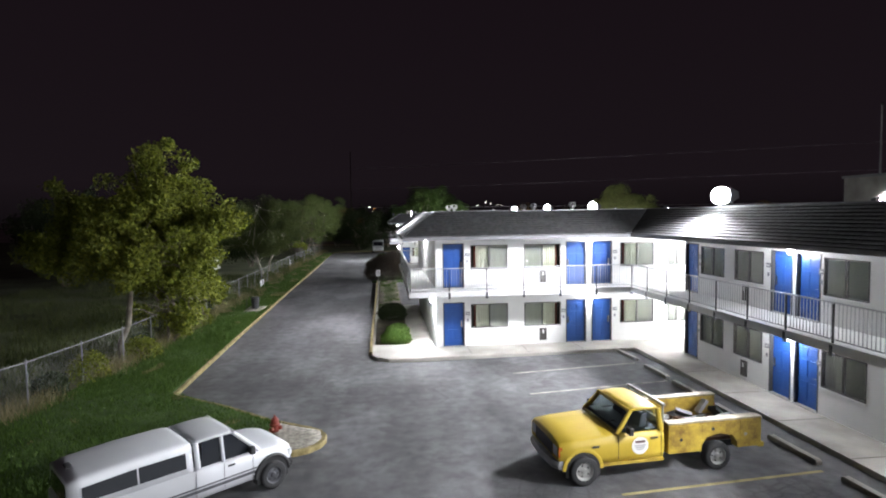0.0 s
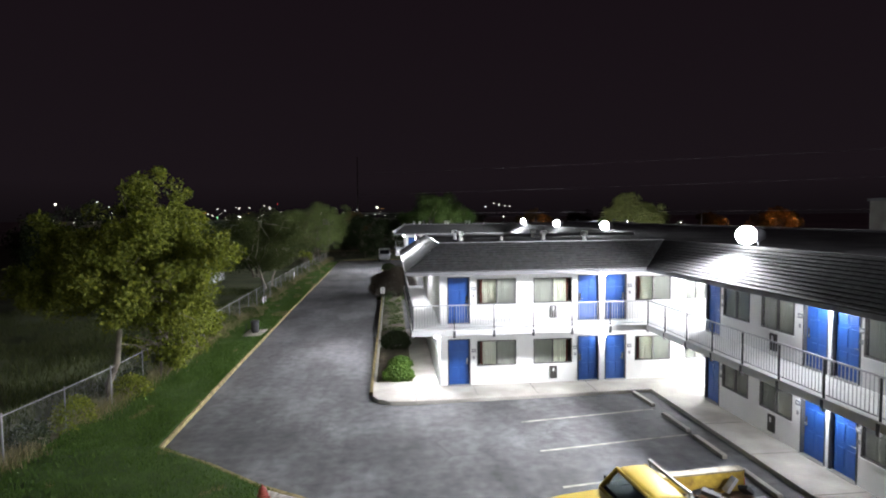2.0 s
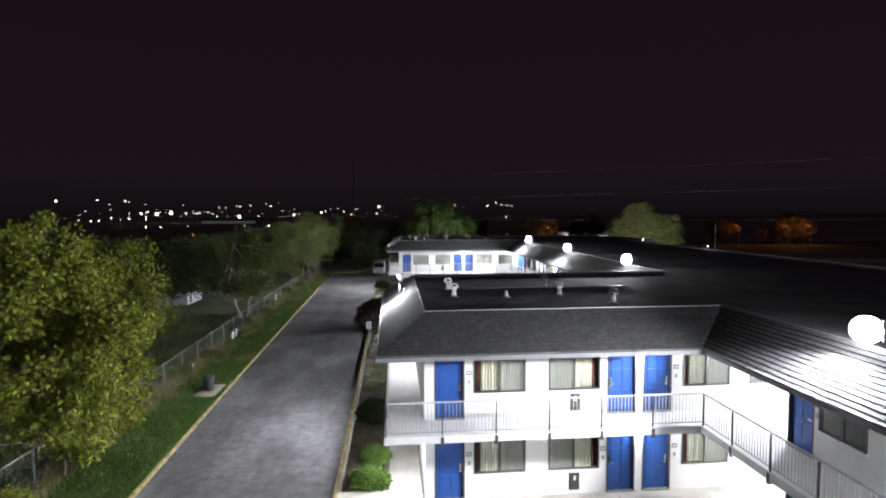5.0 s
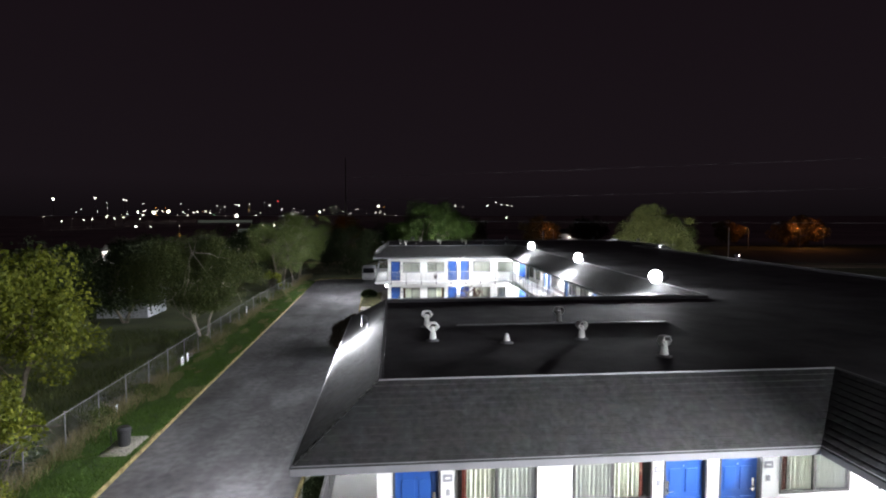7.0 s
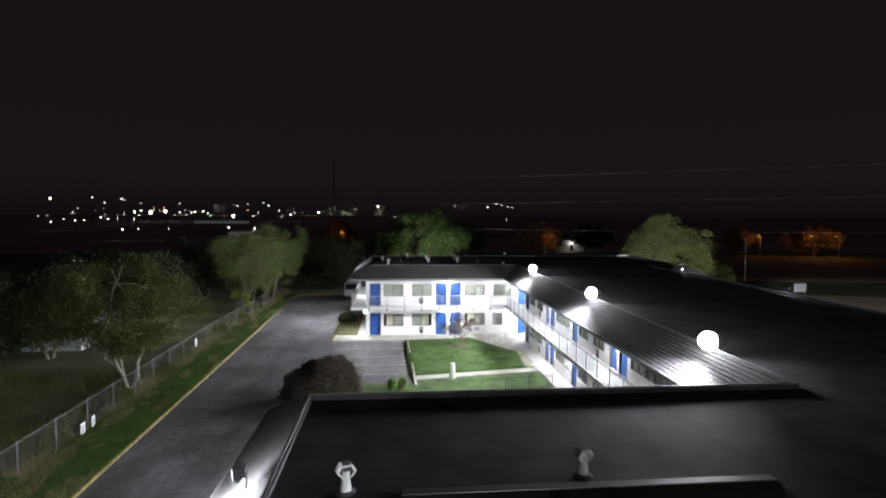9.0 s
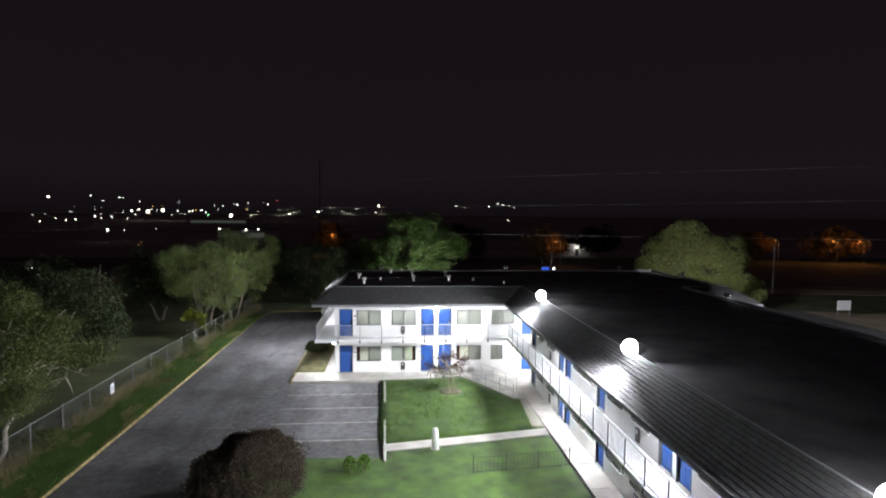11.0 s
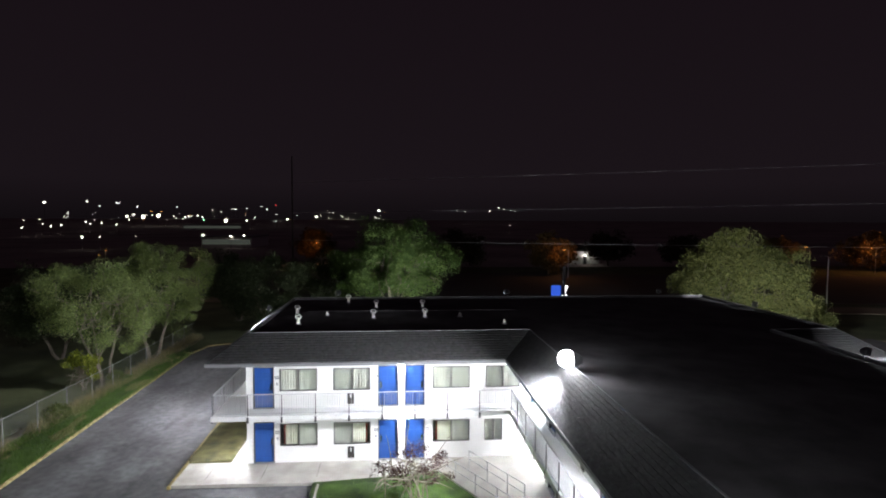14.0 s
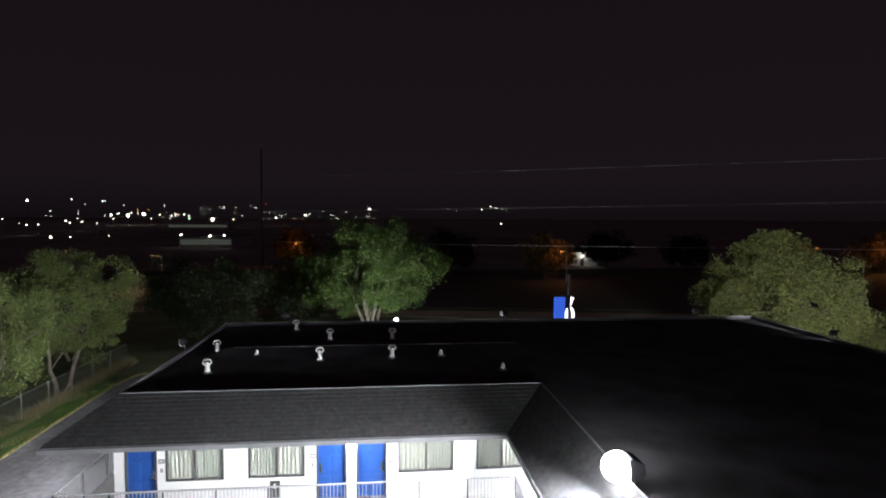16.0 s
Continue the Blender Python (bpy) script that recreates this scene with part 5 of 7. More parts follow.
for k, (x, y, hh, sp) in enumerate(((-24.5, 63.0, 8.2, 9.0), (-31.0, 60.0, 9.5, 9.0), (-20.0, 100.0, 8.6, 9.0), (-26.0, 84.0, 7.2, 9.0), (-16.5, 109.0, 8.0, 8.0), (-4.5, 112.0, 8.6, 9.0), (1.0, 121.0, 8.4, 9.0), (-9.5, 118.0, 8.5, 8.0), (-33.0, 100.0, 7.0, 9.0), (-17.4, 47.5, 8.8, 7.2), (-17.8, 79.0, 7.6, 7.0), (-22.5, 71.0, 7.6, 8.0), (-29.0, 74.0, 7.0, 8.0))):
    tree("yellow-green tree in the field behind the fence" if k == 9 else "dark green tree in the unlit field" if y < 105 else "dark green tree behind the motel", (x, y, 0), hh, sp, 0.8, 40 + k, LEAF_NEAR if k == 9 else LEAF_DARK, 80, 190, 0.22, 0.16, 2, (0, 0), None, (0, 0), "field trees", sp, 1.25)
for k, (x, y, hh) in enumerate(((-18.9, 84.4, 7.8), (-19.8, 88.0, 6.6))):
    rng = np.random.default_rng(70 + k)
    ob = thing("bare_tree", "dead bare tree with broken limbs", "tree", "bare trees", (x, y, 0))
    bm = fresh()
    pts = limb(bm, (0, 0, -0.1), (0.3, 0.2, hh), 0.16, 0.05, rng, 0.03, 6)
    for b in range(7):
        p = pts[rng.integers(2, 6)]
        limb(bm, p, p + Vector((rng.normal() * 1.2, rng.normal() * 1.2, 0.8 + rng.random())), 0.05, 0.012, rng, 0.12)
    part("trunk", bm, BARK_DARK, ob, "grey bare trunk", smooth=True)

tree("small ornamental tree with dark red leaves on the lawn", (10.5, 71.9, 0.1), 2.7, 3.4, 1.15, 81, LEAF_PURPLE, 40, 85, 0.075, 0.035, 3, (0, 0), BARK, (-0.3, 0.2), "", 2.6, 0.38)


def bush(label, at, w, d, h, seed, mat, per=2600, size=0.085, name="bush", lumps=0.0):
    """A clipped shrub: leaves packed on a domed body, over dark twigs."""
    rng = np.random.default_rng(seed)
    ob = thing(name, label, "bush", "", at)
    n = per
    th, u = rng.random(n) * 2 * math.pi, rng.random(n)
    z = u ** 0.7
    r = np.sqrt(np.maximum(0, 1 - (np.maximum(z - 0.25, 0) / 0.75) ** 2.4)) * (0.86 + 0.14 * np.minimum(1, z / 0.25))
    jit = 1 + 0.07 * rng.normal(size=n) + 0.06 * np.sin(3 * th + seed) + 0.05 * np.sin(7 * th + z * 5)
    p = np.stack([np.cos(th) * r * w / 2 * jit, np.sin(th) * r * d / 2 * jit, z * h * (1 + 0.04 * rng.normal(size=n))], 1)
    topn = n // 2
    a, q = rng.random(topn) * 2 * math.pi, np.sqrt(rng.random(topn))
    pt = np.stack([np.cos(a) * q * w / 2, np.sin(a) * q * d / 2, h * (0.25 + 0.75 * np.maximum(0, 1 - q ** 2.4) ** (1 / 2.4)) * (1 + 0.04 * rng.normal(size=topn))], 1)
    p = np.concatenate([p, pt])
    if lumps:
        grow = 1 + lumps * np.array([noise.noise(Vector((v[0] * 0.7 + seed, v[1] * 0.6, v[2] * 0.5))) + 0.5 * noise.noise(Vector((v[0] * 2.1, v[1] * 1.9, v[2] * 2.0 + seed))) for v in p])
        p[:, 0] *= grow
        p[:, 2] *= grow - lumps * 0.5 * np.clip(-p[:, 0] / w, 0, 1)
    crown = leaf_mesh("foliage", list(p), [size * 1.3] * len(p), 3, size, mat, rng, 1.0, -0.4)
    crown.parent = ob
    bm = fresh()
    for k in range(9):
        a = 2 * math.pi * k / 9
        limb(bm, (0, 0, -0.03), (0.36 * w * math.cos(a), 0.36 * d * math.sin(a), h * 0.75), 0.02, 0.006, rng, 0.1)
    part("stems", bm, BARK, ob)
    return ob


bush("clipped bright green rounded shrub in the mulch bed", (0.47, 29.6, 0.16), 1.25, 1.0, 0.52, 91, LEAF_BUSH)
bush("smaller green shrub behind the clipped shrub", (0.62, 31.6, 0.16), 1.0, 1.1, 0.42, 92, LEAF_BUSH)
bush("dark clipped flat-topped shrub in the bed", (0.43, 35.9, 0.16), 1.5, 1.2, 0.85, 93, LEAF_DARK)
bush("small dark flat shrub on the far island", (-0.2, 84.0, 0.16), 1.7, 1.4, 0.8, 94, LEAF_DARK)
bush("large domed overgrown hedge of brown-green ivy", (0.35, 58.6, 0.05), 4.4, 4.6, 2.3, 95, LEAF_BROWN, 20000, 0.065, "hedge", 0.3)
for x in (4.6, 5.25):
    bush("yellow-green weed tuft sprouting by the wing wall", (x, 60.3 + 0.2 * (x > 5), 0.1), 0.5, 0.4, 0.75, 97 + int(x), LEAF_BUSH, 200, 0.09, "weed_bush")


def blades(name, label, spots, height, width, mat, seed, category="grass"):
    """Upright blades scattered over spots (x, y, z); one mesh."""
    rng = np.random.default_rng(seed)
    s = np.array(spots)
    n = len(s)
    a = rng.random(n) * 2 * math.pi
    h = height * (0.45 + 0.9 * rng.random(n))
    w = width * (0.6 + 0.8 * rng.random(n))
    lean = rng.normal(size=(n, 2)) * 0.35 * h[:, None]
    c, sn = np.cos(a) * w / 2, np.sin(a) * w / 2
    v0 = np.stack([s[:, 0] - c, s[:, 1] - sn, s[:, 2] - 0.03], 1)
    v1 = np.stack([s[:, 0] + c, s[:, 1] + sn, s[:, 2] - 0.03], 1)
    v2 = np.stack([s[:, 0] + lean[:, 0], s[:, 1] + lean[:, 1], s[:, 2] + h], 1)
    verts = np.stack([v0, v1, v2], 1).reshape(-1, 3)
    ob = mesh_from(name, list(map(tuple, verts)), [(3 * i, 3 * i + 1, 3 * i + 2) for i in range(n)], mat)
    return tagged(ob, label, category, "", "stuff")


rng = np.random.default_rng(5)
spots = []
for _ in range(26000):
    p = fence_point(FENCE_LEN * rng.random() ** 1.15)
    u = rng.normal() * 0.32
    if noise.noise(Vector((p.x * 0.5, p.y * 0.35, 2.0))) + 0.35 * rng.random() > 0.02:
        spots.append((p.x + u, p.y, 0.10))
for k in range(16):
    y = (23.5, 25.2, 28.5, 30.0, 33.0, 36.0, 39.5, 44.0, 48.0, 53.0, 59.0, 64.5, 70.0, 78.0, 84.0, 92.0)[k]
    fx = [a[0] + (b[0] - a[0]) * (y - a[1]) / (b[1] - a[1]) for a, b in zip(FENCE, FENCE[1:]) if a[1] <= y <= b[1]][0]
    bush("straggly weed bush grown into the fence", (fx - 0.35 + 0.3 * (k % 3), y, 0.05), 0.9 + 0.3 * (k % 3), 1.3 + 0.4 * (k % 2), 0.7 + 0.35 * ((k * 7) % 4) / 3, 300 + k, LEAF_DIM if y > 40 else LEAF_NEAR if k % 3 else LEAF_DARK, 420, 0.10, "weed_bush")
blades("dry_weeds", "tall dry weeds along the chain-link fence", spots, 0.5, 0.024, BLADE_DRY, 6, "weeds")
spots = []
for _ in range(215000):
    y = 13 + 88 * rng.random() ** 1.7
    x = -11.5 + 3.9 * rng.random() if y > 23 else -12.5 + 9.5 * rng.random()
    edge = -7.72 - (y - 23) * 0.016 if y > 22.8 else -3.75 - (y - 19.85) * 1.24 if y > 19.3 else -3.4 if y > 17.4 else -3.2 - (17.12 - y) * 1.26
    if x < edge and x > -12.2 and (y > 16.5 or x > -11):
        spots.append((x, y, 0.13))
rough = []
for _ in range(70000):
    y = 12 + 55 * rng.random() ** 1.4
    x = -12.6 - 20 * rng.random() ** 1.5
    if noise.noise(Vector((x * 0.35, y * 0.35, 9.0))) + 0.5 * rng.random() > 0.05:
        rough.append((x, y, -0.06))
blades("field_grass_blades", "tall rough grass in the field behind the fence", rough, 0.34, 0.035, LEAF_DIM, 9)
dry = [p for p in spots if p[1] > 40 and noise.noise(Vector((p[0] * 0.9, p[1] * 0.3, 4.0))) > 0.22 or noise.noise(Vector((p[0] * 1.3, p[1] * 1.3, 5.0))) > 0.52]
blades("verge_grass_blades", "short mown grass blades on the verge", spots, 0.10, 0.03, BLADE, 7)
blades("dry_grass_blades", "dry brown grass blades in patches on the verge", dry, 0.12, 0.03, BLADE_DRY, 17)
spots = []
for _ in range(30000):
    x, y = 5.8 + 9.4 * rng.random(), 63.8 + 11 * rng.random()
    if y > 63.65 + (x - 6) * 0.17 and (x < 11.6 or (75.5 - y) > (x - 11.6) * 1.85) and (x - 10.5) ** 2 + (y - 71.9) ** 2 > 1.1:
        spots.append((x, y, 0.17))
for _ in range(9000):
    x, y = -0.45 + 1.5 * rng.random(), 40.8 + 16 * rng.random()
    if noise.noise(Vector((x * 1.2, y * 0.6, 1.0))) + 0.3 * rng.random() > 0.0:
        spots.append((x, y, 0.16))
blades("lawn_grass_blades", "short bright grass blades on the lawn", spots, 0.07, 0.025, BLADE, 8)


# ---- vehicles ----
def wheel(parent, x, y, r, width, rim_mat, hub=True):
    s = 1 if y > 0 else -1
    t = fresh()
    w = width / 2
    lathe(t, [(r * 0.60, -w * 0.9), (r * 0.86, -w), (r * 0.97, -w * 0.8), (r, -w * 0.4), (r, w * 0.4), (r * 0.97, w * 0.8), (r * 0.86, w), (r * 0.60, w * 0.9)], 24, "y", (x, y, r), False)
    whl = part("tyre", t, TYRE, parent, smooth=True)
    f = fresh()
    lathe(f, [(r * 0.60, -w * 0.7), (r * 0.62, w * 0.8 * s * s), (r * 0.56, w * 0.75), (r * 0.48, w * 0.35), (r * 0.20, w * 0.45), (r * 0.16, w * 0.72), (r * 0.04, w * 0.76)] if s > 0 else
          [(r * 0.04, -w * 0.76), (r * 0.16, -w * 0.72), (r * 0.20, -w * 0.45), (r * 0.48, -w * 0.35), (r * 0.56, -w * 0.75), (r * 0.62, -w * 0.8), (r * 0.60, w * 0.7)], 20, "y", (x, y, r))
    part("rim", f, rim_mat, whl, "dull steel rim")
    for k in range(5):
        a = 2 * math.pi * k / 5
        h = fresh()
        lathe(h, [(r * 0.07, w * 0.38 * s), (r * 0.07, w * 0.42 * s)], 8, "y", (x + r * 0.36 * math.cos(a), y, r + r * 0.36 * math.sin(a)))
        part("rim_hole", h, BLACK_TRIM, whl)


def loft(bm, sections):
    """A closed skin through cross-sections of equal count; ends capped."""
    rows = [[bm.verts.new(p) for p in s] for s in sections]
    k = len(rows[0])
    for a, b in zip(rows, rows[1:]):
        for i in range(k):
            bm.faces.new([a[i], a[(i + 1) % k], b[(i + 1) % k], b[i]])
    bm.faces.new(rows[0][::-1])
    bm.faces.new(rows[-1])


def body_section(x, half, z0, z1, crown=0.0, tuck=0.06, shoulder=0.07):
    """One cross-section of a car body: sills tucked in, sides bulged, top crowned."""
    return [(x, -half + tuck, z0), (x, -half, z0 + (z1 - z0) * 0.28), (x, -half, z0 + (z1 - z0) * 0.62), (x, -half + shoulder * 0.45, z1 - 0.05), (x, -half + shoulder * 1.6, z1),
            (x, -half * 0.45, z1 + crown * 0.8), (x, 0, z1 + crown), (x, half * 0.45, z1 + crown * 0.8),
            (x, half - shoulder * 1.6, z1), (x, half - shoulder * 0.45, z1 - 0.05), (x, half, z0 + (z1 - z0) * 0.62), (x, half, z0 + (z1 - z0) * 0.28), (x, half - tuck, z0)]


def arch(parent, x, y, r, mat, flare):
    """A wheel-arch lip round a black block standing in for the shaded well; the body is uncut."""
    s = 1 if y > 0 else -1
    b = fresh()
    n = 12
    prof = []
    for i in range(n + 1):
        a = math.pi * i / n
        prof.append((x + r * math.cos(a), r * 0.88 + r * math.sin(a)))
    well = fresh()
    prism(well, prof + [(x - r, 0.22), (x + r, 0.22)], y - s * 0.24, y + s * 0.006)
    part("dark_well_block", well, BLACK_TRIM, parent)
    pts = [[b.verts.new((x + q * math.cos(math.pi * i / n), y + s * o, r * 0.88 + q * math.sin(math.pi * i / n))) for i in range(n + 1)] for q, o in ((r, 0.007), (r + 0.01, flare), (r + 0.06, flare), (r + 0.09, 0.004))]
    for u, v in zip(pts, pts[1:]):
        for i in range(n):
            b.faces.new([u[i], u[i + 1], v[i + 1], v[i]])
    part("arch_lip", b, mat, parent, smooth=True)


def quad_plate(bm, pts, thick=0.012):
    """A thin plate through coplanar points (given round its outline)."""
    v = [Vector(p) for p in pts]
    n = (v[1] - v[0]).cross(v[2] - v[0]).normalized()
    a = [bm.verts.new(p + n * thick / 2) for p in v]
    b = [bm.verts.new(p - n * thick / 2) for p in v]
    k = len(v)
    bm.faces.new(a)
    bm.faces.new(b[::-1])
    for i in range(k):
        bm.faces.new([a[(i + 1) % k], a[i], b[i], b[(i + 1) % k]])


def cab(truck, xw, xb, half, z_belt, z_roof, paint, rake=0.62, back=0.22, xm=None, glass=None):
    """Greenhouse of a pickup: roof skin, pillars, windscreen, side and back glass. xw: foot of the windscreen, xb: back of the cab."""
    top = half - 0.16
    glass = glass or CAR_GLASS
    xr0, xr1 = xw - rake, xb + back
    r = fresh()
    loft(r, [[(x, -t, z - 0.05), (x, -t + 0.03, z - 0.005), (x, -t + 0.09, z + 0.012), (x, -t * 0.5, z + 0.03), (x, t * 0.5, z + 0.03), (x, t - 0.09, z + 0.012), (x, t - 0.03, z - 0.005), (x, t, z - 0.05), (x, t * 0.5, z - 0.06), (x, -t * 0.5, z - 0.06)]
             for x, t, z in ((xr0 + 0.05, top - 0.03, z_roof - 0.04), (xr0 - 0.12, top, z_roof), ((xr0 + xr1) / 2, top, z_roof + 0.015), (xr1 + 0.08, top, z_roof), (xr1 - 0.02, top - 0.02, z_roof - 0.03))])
    part("roof", r, paint, truck, smooth=True)
    for s in (-1, 1):
        p = fresh()
        tube(p, (xw, s * (half - 0.06), z_belt - 0.02), (xr0, s * (top - 0.01), z_roof - 0.04), 0.065, 0.055, 8)
        part("front_pillar", p, paint, truck)
        p = fresh()
        tube(p, (xb + 0.06, s * (half - 0.06), z_belt - 0.02), (xr1, s * (top - 0.02), z_roof - 0.04), 0.075, 0.065, 8)
        part("rear_pillar", p, paint, truck)
        g = fresh()
        x_mid = xm if xm else xb + 0.1
        quad_plate(g, [(xw - 0.04, s * (half - 0.07), z_belt), (xr0 - 0.03, s * (top - 0.01), z_roof - 0.06), (x_mid + 0.14 * (xm is None), s * (top - 0.01), z_roof - 0.06), (x_mid, s * (half - 0.07), z_belt)])
        part("side_window", g, glass, truck, "dark side glass")
        if xm:
            p = fresh()
            tube(p, (xm - 0.05, s * (half - 0.06), z_belt - 0.02), (xm - 0.05, s * (top - 0.01), z_roof - 0.04), 0.055, 0.055, 8)
            part("middle_pillar", p, paint, truck)
            g = fresh()
            quad_plate(g, [(xm - 0.1, s * (half - 0.065), z_belt), (xm - 0.1, s * (top - 0.005), z_roof - 0.06), (xb + 0.22, s * (top - 0.005), z_roof - 0.06), (xb + 0.12, s * (half - 0.065), z_belt)])
            part("side_window", g, glass, truck, "dark rear quarter glass")
        m = fresh()
        box(m, xw - 0.32, xw - 0.20, s * (half + 0.02) - 0.0, s * (half + 0.20), z_belt + 0.0, z_belt + 0.2)
        part("wing_mirror", m, BLACK_TRIM, truck, "black door mirror", bevel=0.03)
    g = fresh()
    quad_plate(g, [(xw + 0.01, -half + 0.1, z_belt - 0.01), (xw + 0.01, half - 0.1, z_belt - 0.01), (xr0 + 0.02, top - 0.04, z_roof - 0.05), (xr0 + 0.02, -top + 0.04, z_roof - 0.05)])
    part("windscreen", g, CAR_GLASS, truck, "dark raked windscreen")
    g = fresh()
    quad_plate(g, [(xb + 0.02, -half + 0.15, z_belt), (xb + 0.02, half - 0.15, z_belt), (xr1 - 0.02, top - 0.1, z_roof - 0.08), (xr1 - 0.02, -top + 0.1, z_roof - 0.08)])
    part("back_window", g, CAR_GLASS, truck)
    f = fresh()
    box(f, xb + 0.1, xw - 0.06, -half + 0.10, half - 0.10, z_belt + 0.003, z_belt + 0.012)
    box(f, xw - 0.42, xw - 0.08, -half + 0.12, half - 0.12, z_belt + 0.012, z_belt + 0.09)
    part("dashboard", f, BLACK_TRIM, truck, "dark dashboard and cab lining", bevel=0.02)
    for y in (-0.42, 0.42):
        f = fresh()
        prism(f, [(xb + 0.30, z_belt), (xb + 0.52, z_belt), (xb + 0.44, z_belt + 0.34), (xb + 0.28, z_belt + 0.36)], y - 0.26, y + 0.26)
        st = part("seat", f, SEAT_CLOTH, truck, "grey cloth seat back", bevel=0.03)
    f = fresh()
    lathe(f, [(0.17, -0.012), (0.195, 0.0), (0.17, 0.012)], 20, "x", (xw - 0.50, 0.42, z_belt + 0.12), False)
    part("steering_wheel", f, BLACK_TRIM, truck, smooth=True)
    f = fresh()
    tube(f, (xw + 0.01, -half + 0.07, z_belt + 0.0), (xw + 0.01, half - 0.07, z_belt + 0.0), 0.045, n=8)
    part("cowl", f, paint, truck)
    f = fresh()
    tube(f, (xr0 + 0.02, -top + 0.02, z_roof - 0.05), (xr0 + 0.02, top - 0.02, z_roof - 0.05), 0.05, n=8)
    part("roof_header", f, paint, truck)
    for k in (-1, 1):
        w = fresh()
        tube(w, (xw + 0.05, k * 0.05 + 0.3 * (k < 0), z_belt + 0.0), (xw - 0.16, k * 0.05 + 0.55, z_belt + 0.19), 0.008, n=5)
        part("wiper", w, BLACK_TRIM, truck)


def front_end(truck, xf, half, z_hood, bumper_mat, grille_mat, signal_mat=None, bar_mat=None):
    signal_mat = signal_mat or LENS_CLEAR
    g = fresh()
    box(g, xf - 0.03, xf + 0.02, -half * 0.62, half * 0.62, 0.66, z_hood - 0.14)
    gr = part("grille", g, grille_mat, truck, "dark radiator grille", bevel=0.01)
    for k in range(4):
        s = fresh()
        box(s, xf + 0.012, xf + 0.03, -half * 0.6, half * 0.6, 0.69 + k * 0.065, 0.705 + k * 0.065)
        part("bar", s, bar_mat or GREY_BUMPER, gr)
    for s in (-1, 1):
        l = fresh()
        box(l, xf - 0.05, xf + 0.015, min(s * half * 0.64, s * half * 0.93), max(s * half * 0.64, s * half * 0.93), 0.72, z_hood - 0.15)
        part("headlight", l, LENS_CLEAR, truck, "clear headlight", bevel=0.02)
        l = fresh()
        box(l, xf - 0.10, xf + 0.0, min(s * half * 0.935, s * half * 0.995), max(s * half * 0.935, s * half * 0.995), 0.72, z_hood - 0.15)
        part("turn_signal", l, signal_mat, truck, bevel=0.008)
    b = fresh()
    loft(b, [[(xf - 0.12, y, 0.42), (xf + 0.12 + c, y, 0.42), (xf + 0.15 + c, y, 0.50), (xf + 0.13 + c, y, 0.62), (xf - 0.12, y, 0.64)] for y, c in ((-half - 0.01, -0.14), (-half * 0.75, -0.02), (0, 0.02), (half * 0.75, -0.02), (half + 0.01, -0.14))])
    part("front_bumper", b, bumper_mat, truck, "dull front bumper", smooth=False)


